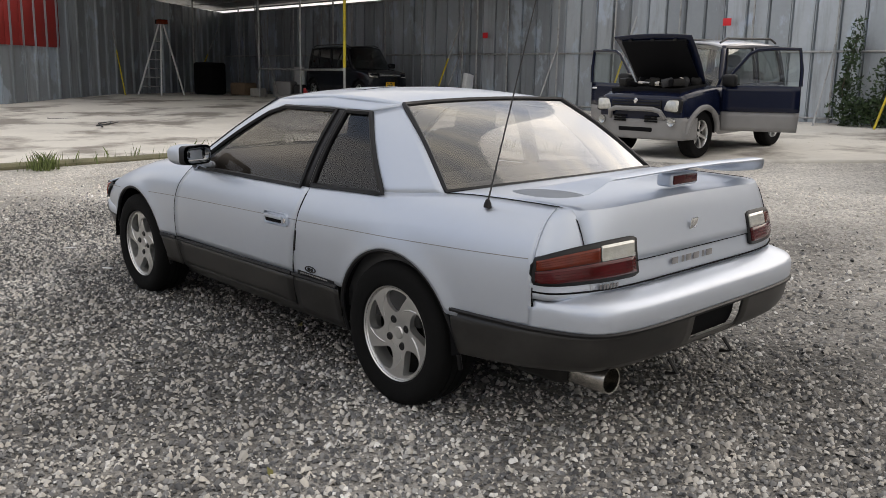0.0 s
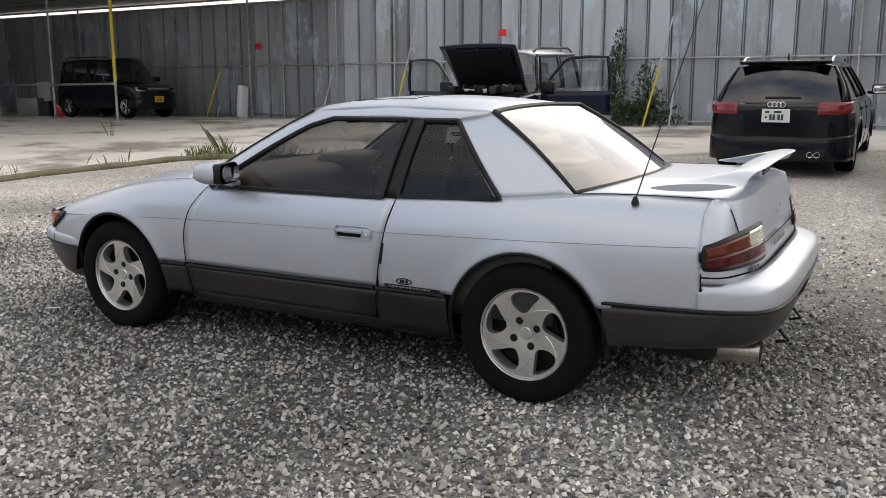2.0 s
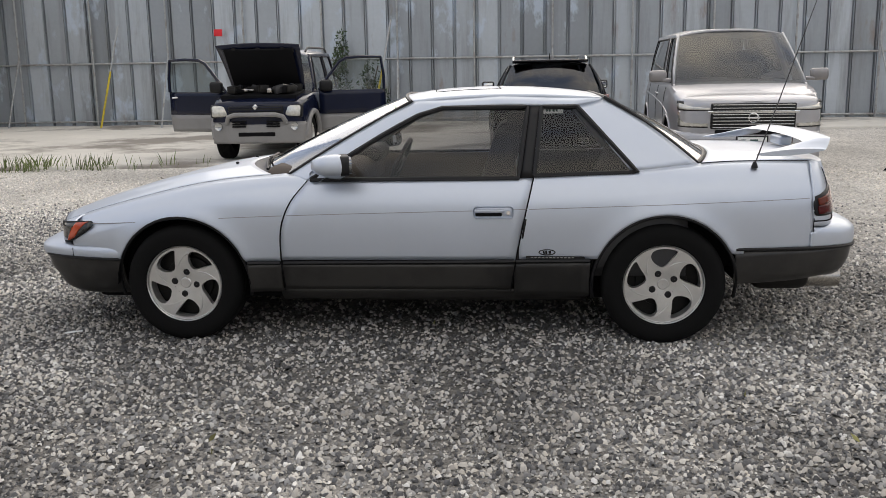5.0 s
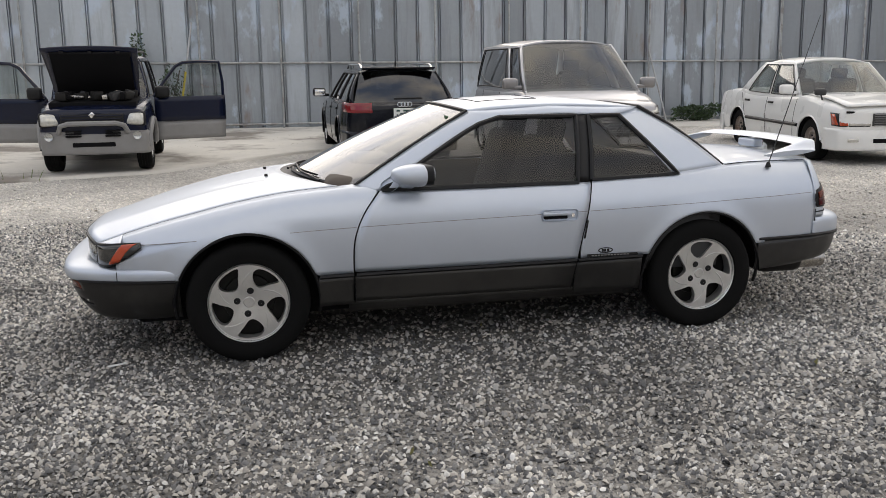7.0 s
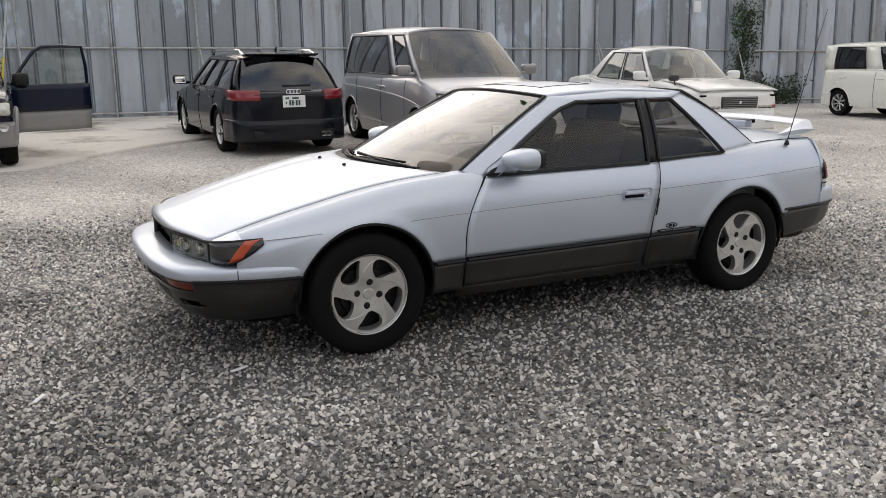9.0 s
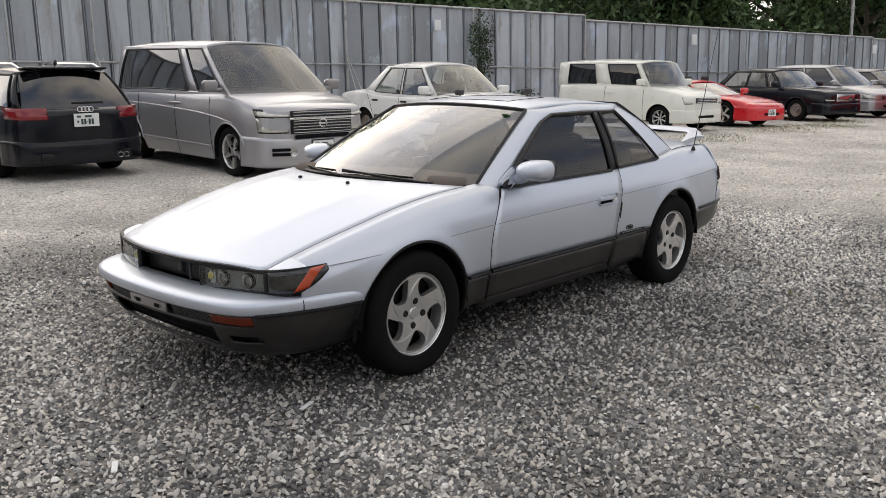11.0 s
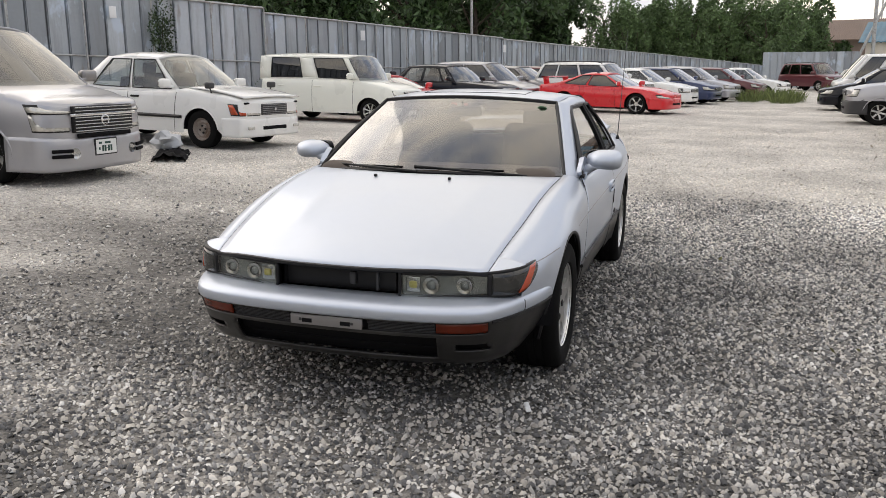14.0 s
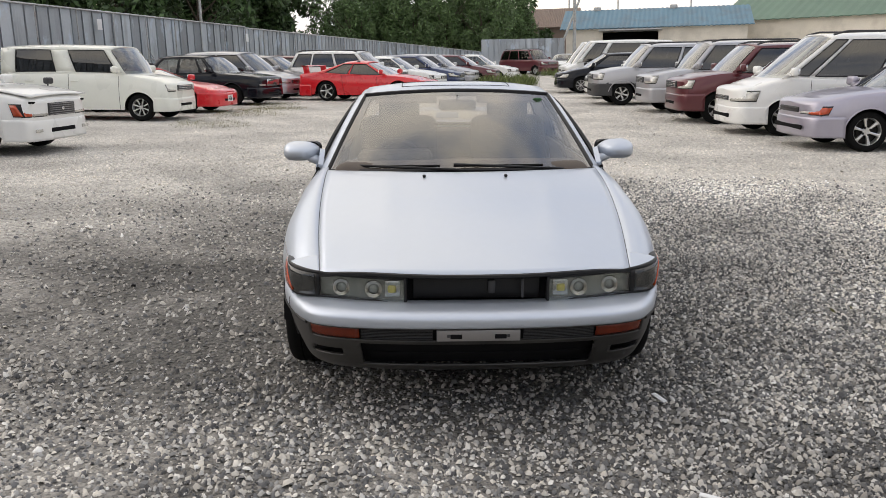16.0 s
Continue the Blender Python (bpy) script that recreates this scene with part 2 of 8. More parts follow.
def grid(fn, nu, nv, flip=False):
    v = [fn(i / nu, j / nv) for i in range(nu + 1) for j in range(nv + 1)]
    f = []
    for i in range(nu):
        for j in range(nv):
            a = i * (nv + 1) + j
            q = (a, a + 1, a + nv + 2, a + nv + 1)
            f.append(q[::-1] if flip else q)
    return v, f


def patch(name, fn, nu, nv, mat, parent, label="", side=1, thick=0.006, flip=False):
    """A sheet of panel from fn(u, v); side -1 mirrors it to the other flank."""
    v, f = grid((lambda a, b: fn(a, b)) if side > 0 else (lambda a, b: (lambda p: (p[0], -p[1], p[2]))(fn(a, b))), nu, nv, flip=(side < 0) != flip)
    return mesh_object(name, v, f, mat, parent, label, thick=thick)


def box_bm(sx, sy, sz, bevel=0.0, m=None, seg=2, bm=None):
    """A block with its middle at the origin of m."""
    own = bm is None
    b = bmesh.new()
    bmesh.ops.create_cube(b, size=1)
    bmesh.ops.scale(b, vec=(sx, sy, sz), verts=b.verts)
    if bevel:
        bmesh.ops.bevel(b, geom=b.edges[:] + b.verts[:], offset=bevel, segments=seg, affect="EDGES", profile=0.5)
    if m is not None:
        bmesh.ops.transform(b, matrix=m, verts=b.verts)
    if own:
        return b
    me = bpy.data.meshes.new("tmp")
    b.to_mesh(me)
    b.free()
    bm.from_mesh(me)
    bpy.data.meshes.remove(me)
    return bm


def tube_bm(pts, r, n=8, bm=None, r2=None):
    """A round bar along points."""
    bm = bm or bmesh.new()
    rings = []
    pts = [Vector(p) for p in pts]
    for i, p in enumerate(pts):
        d = (pts[min(i + 1, len(pts) - 1)] - pts[max(i - 1, 0)]).normalized()
        a = d.orthogonal().normalized() if not rings else (last - d * last.dot(d)).normalized()
        last = a
        b = d.cross(a)
        rad = r if r2 is None else lerp(r, r2, i / (len(pts) - 1))
        rings.append([bm.verts.new(p + (a * math.cos(2 * math.pi * k / n) + b * math.sin(2 * math.pi * k / n)) * rad) for k in range(n)])
    for i in range(len(rings) - 1):
        for k in range(n):
            bm.faces.new((rings[i][k], rings[i][(k + 1) % n], rings[i + 1][(k + 1) % n], rings[i + 1][k]))
    bm.faces.new(rings[0][::-1])
    bm.faces.new(rings[-1])
    return bm


def lathe_bm(profile, n=40, bm=None, axis_y=True, closed=False):
    """Turns (radius, along) pairs about the y axis."""
    bm = bm or bmesh.new()
    rings = [[bm.verts.new((r * math.cos(2 * math.pi * k / n), a, r * math.sin(2 * math.pi * k / n))) for k in range(n)] for r, a in profile]
    m = len(rings)
    for i in range(m if closed else m - 1):
        for k in range(n):
            bm.faces.new((rings[i][k], rings[(i + 1) % m][k], rings[(i + 1) % m][(k + 1) % n], rings[i][(k + 1) % n]))
    return bm


def ground_z(x, y):
    """Height of the yard: nearly level by the silver coupe, rising towards the fence."""
    if y > -1.5:
        z = -0.02 * min(y, 9.0)
    else:
        z = 0.03 + 0.037 * (-1.5 - y)
    if x < -8:
        z *= lerp(1.0, 0.62, min(1.0, (-8 - x) / 22))
    if x > 8 and y < 6:
        z += 0.014 * (x - 8)
    return min(z, 0.54)


# ---------------------------------------------------------------- wheels
WHEELS = {}


def wheel_meshes(style):
    """Meshes of one kind of wheel: (barrel, tyre, rim), with the outer face towards +y."""
    if style in WHEELS:
        return WHEELS[style]
    r, rim, width, n, w0, w1, skew, metal = style
    bw = width / 2
    round_n = 48 if n < 0 else 26

    def done(name, bm, mat):
        me = bpy.data.meshes.new(name)
        bm.normal_update()
        bm.to_mesh(me)
        bm.free()
        me.materials.append(mat)
        me.polygons.foreach_set("use_smooth", [True] * len(me.polygons))
        me.set_sharp_from_angle(angle=radians(35))
        return me
    barrel = lathe_bm([(0.02, bw * 0.05), (rim * 0.62, bw * 0.05), (rim * 0.64, -bw * 0.1), (rim * 0.93, -bw * 0.1), (rim * 0.96, bw * 0.85), (rim * 0.99, -bw * 0.9)], 32)
    tyre = lathe_bm([(rim * 0.985, -bw * 0.86), (rim * 1.02, -bw * 0.98), (lerp(rim, r, 0.5), -bw * 1.05), (r * 0.965, -bw * 0.92), (r * 0.995, -bw * 0.72), (r, -bw * 0.66), (r, -bw * 0.4),
                     (r * 0.982, -bw * 0.38), (r * 0.982, -bw * 0.34), (r, -bw * 0.32), (r, -bw * 0.02), (r * 0.982, 0), (r * 0.982, bw * 0.03), (r, bw * 0.05), (r, bw * 0.34), (r * 0.982, bw * 0.36), (r * 0.982, bw * 0.4), (r, bw * 0.42),
                     (r, bw * 0.66), (r * 0.995, bw * 0.72), (r * 0.965, bw * 0.92), (lerp(rim, r, 0.72), bw * 1.03), (lerp(rim, r, 0.5), bw * 1.05), (lerp(rim, r, 0.3), bw * 1.03), (rim * 1.03, bw * 0.97), (rim * 0.985, bw * 0.86)], round_n)
    face = bw * 0.80
    b = lathe_bm([(rim * 0.90, bw * 0.1), (rim * 0.93, face - 0.02), (rim * 0.945, face), (rim * 0.985, face + 0.010), (rim * 1.01, face + 0.004), (rim * 1.01, face - 0.02)], round_n)
    if n < 0:
        # a dished disc pierced by five rounded openings, with a crease beside each
        def at(rr, th, dy=0.0):
            return (rr * rim * math.cos(th), face - 0.003 - 0.016 * (1 - rr) ** 1.5 + dy, rr * rim * math.sin(th))
        loops = [[b.verts.new(at(0.945, 2 * math.pi * i / 60)) for i in range(60)], [b.verts.new(at(0.30, 2 * math.pi * i / 30)) for i in range(30)]]
        for s in range(-n):
            t0 = 2 * math.pi * s / -n
            ctl = [(-22, 0.80), (-13, 0.880), (5, 0.893), (22, 0.890), (22, 0.80), (16, 0.63), (8, 0.48), (-6, 0.43), (-19, 0.52), (-24, 0.66)]
            lp = []
            for i in range(30):
                i0, f_ = i // 3, (i % 3) / 3
                p0, p1, p2, p3 = (ctl[(i0 + d_) % 10] for d_ in (-1, 0, 1, 2))
                an, rr = (0.5 * (2 * p1[c_] + (p2[c_] - p0[c_]) * f_ + (2 * p0[c_] - 5 * p1[c_] + 4 * p2[c_] - p3[c_]) * f_ ** 2 + (3 * p1[c_] - p0[c_] - 3 * p2[c_] + p3[c_]) * f_ ** 3) for c_ in (0, 1))
                lp.append(b.verts.new(at(rr, t0 + radians(an))))
            loops.append(lp)
        edges = [b.edges.new((lp[i], lp[(i + 1) % len(lp)])) for lp in loops for i in range(len(lp))]
        bmesh.ops.triangle_fill(b, use_beauty=True, edges=edges)
        for lp in loops[2:]:
            deep = [b.verts.new((v.co.x * 0.985, v.co.y - 0.035, v.co.z * 0.985)) for v in lp]
            for i in range(len(lp)):
                b.faces.new((lp[i], lp[(i + 1) % len(lp)], deep[(i + 1) % len(lp)], deep[i]))
        for s in range(-n):
            t0 = 2 * math.pi * s / -n
            tube_bm([at(lerp(0.47, 0.84, q_), t0 - radians(lerp(54, 22, q_)), 0.001) for q_ in (0, 0.25, 0.5, 0.75, 1)], 0.003, 5, b)
        lathe_bm([(0.001, face - 0.012), (rim * 0.12, face - 0.012), (rim * 0.14, face - 0.017), (rim * 0.30, face - 0.013)], 30, b)
    elif n:
        steps = 7
        for s in range(n):
            a0 = 2 * math.pi * (s + 0.25) / n
            top, bot = [], []
            for i in range(steps + 1):
                t = i / steps
                rad = lerp(rim * 0.20, rim * 0.945, t)
                mid, half = a0 + skew * t * t, lerp(w0, w1, t ** 1.6) / max(rad, 0.02) * rim * 0.5
                if t > 0.8:
                    half *= 1 + (t - 0.8) * 1.6
                yy = face - 0.004 - 0.020 * (1 - t) ** 2
                for side, lst in ((-1, top), (1, bot)):
                    ang = mid + side * half
                    lst.append([b.verts.new((rad * math.cos(ang), yy + dy, rad * math.sin(ang))) for dy in (0.0, -0.035)])
                top[-1].append(b.verts.new((rad * math.cos(mid), yy + 0.007, rad * math.sin(mid))))
            for i in range(steps):
                A, B = top[i], top[i + 1]
                C, D = bot[i], bot[i + 1]
                for q in ((A[0], A[2], B[2], B[0]), (A[2], C[0], D[0], B[2]), (A[1], A[0], B[0], B[1]), (C[0], C[1], D[1], D[0])):
                    b.faces.new(q)
        lathe_bm([(0.001, face - 0.014), (rim * 0.13, face - 0.014), (rim * 0.15, face - 0.020), (rim * 0.27, face - 0.020), (rim * 0.30, face - 0.035)], 32, b)
    else:
        lathe_bm([(0.001, face - 0.01), (rim * 0.22, face - 0.012), (rim * 0.26, face - 0.03), (rim * 0.45, face - 0.045), (rim * 0.62, face - 0.02), (rim * 0.80, face - 0.03), (rim * 0.92, face - 0.02)], 40, b)
    bmesh.ops.recalc_face_normals(b, faces=b.faces)
    nut = lathe_bm([(0.001, 0.004), (0.014, 0.004), (0.0185, -0.002), (0.0185, -0.014)], 12)
    bmesh.ops.recalc_face_normals(nut, faces=nut.faces)
    WHEELS[style] = (done("wheel", barrel, M["brake"]), done("tyre", tyre, M["rubber"]), done("rim", b, M[metal]), done("wheel_nut", nut, M["black_trim"]))
    return WHEELS[style]


def add_wheel(parent, style, x, y, left, turn=0.0):
    """A wheel standing on its thing's ground plane; y is its outer face."""
    barrel, tyre, rim, nut = wheel_meshes(style)
    bw = style[2] / 2
    w = new("wheel", barrel)
    w.parent = parent
    w.matrix_local = pose(x, y - bw if left else y + bw, style[0], 0, turn, 0 if left else 180)
    for nm, me in (("tyre", tyre), ("rim", rim)):
        o = new(nm, me)
        o.parent = w
    for s in range(4):
        a = math.pi / 2 * s + 0.5
        o = new("wheel_nut", nut)
        o.parent = w
        o.matrix_local = pose(style[1] * 0.295 * math.cos(a), bw * 0.80 - 0.012, style[1] * 0.295 * math.sin(a))
    return w


def number_plate(parent, m, w=0.33, h=0.165, kind="plate_white"):
    """A licence plate, its writing as bars; face towards -y of m."""
    p = part("licence_plate", box_bm(w, 0.006, h, 0.002, m), M[kind], parent, smooth=False)
    for cx, cz, sx, sz in ((-0.10, 0.045, 0.05, 0.025), (0.02, 0.045, 0.09, 0.025), (-0.115, -0.02, 0.022, 0.03), (-0.06, -0.02, 0.028, 0.07), (-0.022, -0.02, 0.028, 0.07), (0.005, -0.02, 0.012, 0.01), (0.035, -0.02, 0.028, 0.07), (0.075, -0.02, 0.028, 0.07)):
        part("plate_mark", box_bm(sx * w / 0.33, 0.004, sz * h / 0.165, 0, m @ pose(cx * w / 0.33, -0.004, cz * h / 0.165)), M["plate_ink"], p, smooth=False)
    return p


# ---------------------------------------------------------------- parked cars
def parked_car(name, label, category, m, paint, L, W, H, wb, f_oh, deck, ws, rs, wheel, wins, glass_mat="glass", belt=0.0, lower=None, split=0.0, roof_w=0.76, sill=0.24, nose=0.20, tail=0.16,
               lamp_f=None, lamp_r=None, grille=None, rails=False, rail_mat="chrome", plate=None, moulding=False, handles=(), seams=(), mirrors=True, tumble=0.0, group="parked cars", arch=1.10, front_turn=0.0, mirror_mat=None, arch_mat=None, bump=(0.52, 0.52, None), air=0.75, roof_mat=None, cap=0.15, creases=()):
    """A parked car with its origin on the ground midway between the axles, front towards +x.
    deck: heights of bonnet, belt line and boot along x; ws: windscreen foot and top (x); rs: roof end and rear glass foot (x)."""
    car = thing(name, label, category, m, group)
    CAP = cap
    xf, xr = wb / 2 + f_oh - CAP, wb / 2 + f_oh - L + CAP
    hw = W / 2
    r = wheel[0]
    ra = r * arch + 0.025
    body, low = M[paint], M[lower or paint]

    def width(x):
        a = max(0.0, (x - (xf - nose * 2.6)) / (nose * 2.6))
        b = max(0.0, ((xr + tail * 2.6) - x) / (tail * 2.6))
        return hw * (1 - 0.075 * a ** 2.2 - 0.06 * b ** 2.4)

    def face(y, end):
        """How far the rounded front or rear stands back from its tip at y."""
        w = width(xf if end > 0 else xr)
        return CAP * (1 - max(0.0, 1 - (min(abs(y), w) / w) ** 3.2) ** (1 / 2.6))

    def top(x):
        return curve(deck, x)

    def bottom(x):
        z = sill + 0.05 * max(0, (abs(x) - wb / 2 - 0.3))
        for c in (wb / 2, -wb / 2):
            d = abs(x - c)
            if d < ra:
                z = max(z, r * 0.98 + math.sqrt(ra * ra - d * d) * 0.98)
        return z

    def flank(x, t):
        """Side of the body, t from the lower edge (0) to the shoulder (1)."""
        zb, zt = bottom(x), top(x) - 0.05
        z = lerp(zb, max(zt, zb + 0.01), t)
        k = min(1.0, max(0.0, (z - 0.2) / 0.35))
        s = min(1.0, max(0.0, (z - (zt - 0.30)) / 0.30))
        return (x, width(x) * (0.955 + 0.045 * math.sin(k * math.pi / 2)) - 0.035 * s ** 2 * hw / 0.85, z)

    xs = sorted({round(lerp(xr, xf, i / 46), 3) for i in range(47)} | {round(c + ra * k, 3) for c in (wb / 2, -wb / 2) for k in (-1, -0.985, -0.94, -0.8, 0.8, 0.94, 0.985, 1)})
    nz = 9
    V, F = [], []
    for x in xs:
        for sgn in (1,):
            for j in range(nz + 1):
                V.append(flank(x, j / nz))
            if split:
                row = V[-nz - 1:]
                jj = min(range(nz + 1), key=lambda j: abs(row[j][2] - split))
                if abs(row[jj][2] - split) < 0.09:
                    V[len(V) - nz - 1 + jj] = (row[jj][0], row[jj][1], split)
            sx, sy, sz = V[-1]
            zt = top(x)
            V.append((x, sy - 0.025, zt - 0.018))
            V.append((x, sy * 0.90 - 0.02, zt + 0.0))
            V.append((x, sy * 0.5, zt + 0.018))
            V.append((x, 0, zt + 0.024))
    k = nz + 5
    rounds = []
    for q_ in (0.22, 0.42, 0.60, 0.75, 0.86, 0.94, 0.985):
        sy_ = (1 - q_ ** 2.6) ** (1 / 3.2)
        rounds.append((CAP * q_, sy_, 0.07 * q_ ** 2.5, 0.075 * q_ ** 2.2))
    front_ring, rear_ring = V[-k:], V[:k]
    for dx, sy_, lo_, hi_ in rounds:
        for ring_, sg_ in ((front_ring, 1), (rear_ring, -1)):
            z0_, z1_ = ring_[0][2], ring_[-1][2]
            new_ = [(x + sg_ * dx, y * sy_, lerp(z0_ + lo_, z1_ - hi_, (z - z0_) / (z1_ - z0_))) for x, y, z in ring_]
            V = V + new_ if sg_ > 0 else new_ + V
    n = len(xs) + 2 * len(rounds)
    V += [(x, -y, z) for x, y, z in V]
    for s in (0, 1):
        o = s * n * k
        for i in range(n - 1):
            for j in range(k - 1):
                q = (o + i * k + j, o + (i + 1) * k + j, o + (i + 1) * k + j + 1, o + i * k + j + 1)
                F.append(q if s == 0 else q[::-1])
    for i in (0, n - 1):
        ring = [i * k + j for j in range(k)] + [n * k + i * k + j for j in range(k - 2, -1, -1)]
        F.append(ring if i else ring[::-1])

    split_z = split
    cells = [("body", body, lambda z: True)] if not split else [("body", body, lambda z: z >= split_z), ("lower_body", low, lambda z: z < split_z)]
    for nm, mt, ok in cells:
        ff = [f for f in F if len(f) > 4 or ok(sum(V[a][2] for a in f) / 4)] if nm == "body" else [f for f in F if len(f) == 4 and ok(sum(V[a][2] for a in f) / 4)]
        bm = bmesh.new()
        vs = [bm.verts.new(v) for v in V]
        for f in ff:
            bm.faces.new([vs[a] for a in f])
        bmesh.ops.remove_doubles(bm, verts=bm.verts, dist=0.0004)
        bmesh.ops.delete(bm, geom=[v for v in bm.verts if not v.link_faces], context="VERTS")
        bmesh.ops.recalc_face_normals(bm, faces=bm.faces)
        part(nm, bm, mt, car)
    # floor pan and wheel wells close the body from below
    bm = box_bm(L * 0.92, W * 0.80, 0.10, 0.03, pose((xf + xr) / 2, 0, sill + 0.09))
    for c in (wb / 2, -wb / 2):
        for s in (-1, 1):
            lathe = lathe_bm([(ra * 0.99, -0.12), (ra * 1.0, 0.10)], 24)
            bmesh.ops.translate(lathe, verts=lathe.verts, vec=(c, s * (hw - 0.14), r * 0.98))
            bmesh.ops.delete(lathe, geom=[v for v in lathe.verts if v.co.z < sill], context="VERTS")
            tmp = bpy.data.meshes.new("tmp")
            lathe.to_mesh(tmp)
            lathe.free()
            bm.from_mesh(tmp)
            bpy.data.meshes.remove(tmp)
    box_bm(L * 0.8, W * 0.7, 0.25, 0.05, pose((xf + xr) / 2, 0, sill + 0.25), bm=bm)
    part("underbody", bm, M["cavity"], car)
    # cabin
    zb = belt or top((ws[0] + rs[1]) / 2)
    zr = H

    def low_edge(x):
        return top(x) - 0.012

    def side_at(u, v):
        xa, xb = lerp(ws[0] - 0.10, ws[1] - 0.02, v), lerp(rs[1] + 0.06, rs[0], v)
        x = lerp(xa, xb, u)
        zlow = low_edge(lerp(ws[0] - 0.10, rs[1] + 0.06, u))
        z = lerp(zlow, zr - 0.075, v)
        bow = 0.02 * math.sin(math.pi * u) + 0.012 * math.sin(math.pi * v)
        y = lerp(width(x) - 0.055, hw * roof_w, v) + bow - 0.02 * (1 - u) * (1 - v)
        return (x, y, z)

    def strip(u0, u1, v0, v1, out=0.0):
        def fn(a, b):
            x, y, z = side_at(lerp(u0, u1, a), lerp(v0, v1, b))
            return (x, y + out, z)
        return fn
    cuts = [0.0] + [e for w in wins for e in w] + [1.0]
    for s in (1, -1):
        bm = bmesh.new()
        rng = [(cuts[i], cuts[i + 1], 0.0, 1.0) for i in range(0, len(cuts), 2)] + [(0, 1, 0.93, 1.0), (0, 1, -0.06, 0.045)]
        for u0, u1, v0, v1 in rng:
            vv, ff = grid(strip(u0, u1, v0, v1), max(2, int((u1 - u0) * 14)), 4)
            bvs = [bm.verts.new((x, y * s, z)) for x, y, z in vv]
            for f in ff:
                bm.faces.new([bvs[a] for a in (f if s < 0 else f[::-1])])
        ob = part("window_frame", bm, body, car)
        so = ob.modifiers.new("thickness", "SOLIDIFY")
        so.thickness, so.offset = 0.03, -1
        for u0, u1 in wins:
            patch("side_window", strip(u0 - 0.004, u1 + 0.004, 0.04, 0.935, -0.010), 6, 4, M[glass_mat], car, side=s, thick=0.0, flip=True)
            e = bmesh.new()
            loop = [strip(u0, u1, 0.045, 0.93, 0.002)(a, b) for a, b in [(i / 6, 0) for i in range(7)] + [(1, i / 4) for i in range(1, 5)] + [(1 - i / 6, 1) for i in range(1, 7)] + [(0, 1 - i / 4) for i in range(1, 5)]]
            tube_bm([(x, y * s, z) for x, y, z in loop], 0.009, 5, e)
            part("window_seal", e, M["black_trim"], car)

    def roof(u, v):
        x = lerp(ws[1], rs[0], u)
        e = abs(2 * v - 1)
        edge = side_at(0 if u < 0.02 else (1 if u > 0.98 else u), 1.0)
        yy = hw * roof_w + 0.02 * math.sin(math.pi * u)
        y = (2 * v - 1) * yy
        z = zr - 0.075 * e ** 3.0 - 0.035 * (2 * u - 1) ** 2 * (1 if u < 0.5 else 1.2) + 0.012
        return (x + 0.05 * (1 - e * e) * (1 if u < 0.1 else 0) - 0.03 * (1 - e * e) * (1 if u > 0.9 else 0), y, z)
    patch("roof", roof, 14, 16, M[roof_mat] if roof_mat else body, car, thick=0.03, flip=False)

    def screen(foot, head, bulge, sgn):
        def fn(u, v):
            e = 2 * v - 1
            xa, xb = foot - sgn * bulge * e * e, head + sgn * 0.05 * (1 - e * e)
            za, zc = low_edge(foot) + 0.012, zr - 0.055 - 0.045 * abs(e) ** 3
            ya, yb = (width(foot - sgn * 0.1) - 0.075) * e, hw * roof_w * e * 0.985
            return (lerp(xa, xb, u) + sgn * 0.03 * math.sin(math.pi * u), lerp(ya, yb, u), lerp(za, zc, u))
        return fn
    patch("windscreen", screen(ws[0], ws[1], 0.12, 1), 8, 14, M["glass"], car, thick=0.0)
    patch("rear_window", screen(rs[1], rs[0], 0.08, -1), 8, 14, M[glass_mat], car, thick=0.0, flip=True)
    # seats, dashboard
    for sx, sy in ((0.18, 0.36), (0.18, -0.36)):
        bm = box_bm(0.18, 0.46, 0.55, 0.06, pose(lerp(ws[1], rs[0], 0.32), sy, zb - 0.02, 0, 12, 0), 3)
        box_bm(0.11, 0.26, 0.18, 0.04, pose(lerp(ws[1], rs[0], 0.32) - 0.09, sy, zb + 0.33, 0, 12, 0), 3, bm=bm)
        part("seat", bm, M["seat_cloth"], car)
    part("rear_seat", box_bm(0.16, W * 0.68, 0.45, 0.06, pose(lerp(ws[1], rs[0], 0.8), 0, zb - 0.05, 0, 12, 0), 3), M["seat_cloth"], car)
    part("dashboard", box_bm(0.30, W * 0.78, 0.12, 0.04, pose(ws[0] - 0.36, 0, low_edge(ws[0] - 0.1) - 0.05), 3), M["dark_plastic"], car)
    # wheels
    for x in (wb / 2, -wb / 2):
        for s in (1, -1):
            w = add_wheel(car, wheel, x, s * (hw - 0.035), s > 0, turn=37.0 * x + 11 * s)
            if x > 0 and front_turn:
                w.matrix_local = Matrix.Translation(w.matrix_local.translation) @ pose(0, 0, 0, 0, 0, front_turn) @ w.matrix_local.to_3x3().to_4x4()
            bm = bmesh.new()
            arcs = []
            for i in range(17):
                a = math.pi * (0.02 + 0.96 * i / 16)
                xx = x + ra * math.cos(a)
                arcs.append((xx, s * (flank(xx, 0)[1] + 0.004), r * 0.98 + ra * 0.98 * math.sin(a)))
            tube_bm(arcs, 0.040 if arch_mat else 0.012, 8, bm)
            part("arch_lip", bm, M[arch_mat] if arch_mat else body, car)
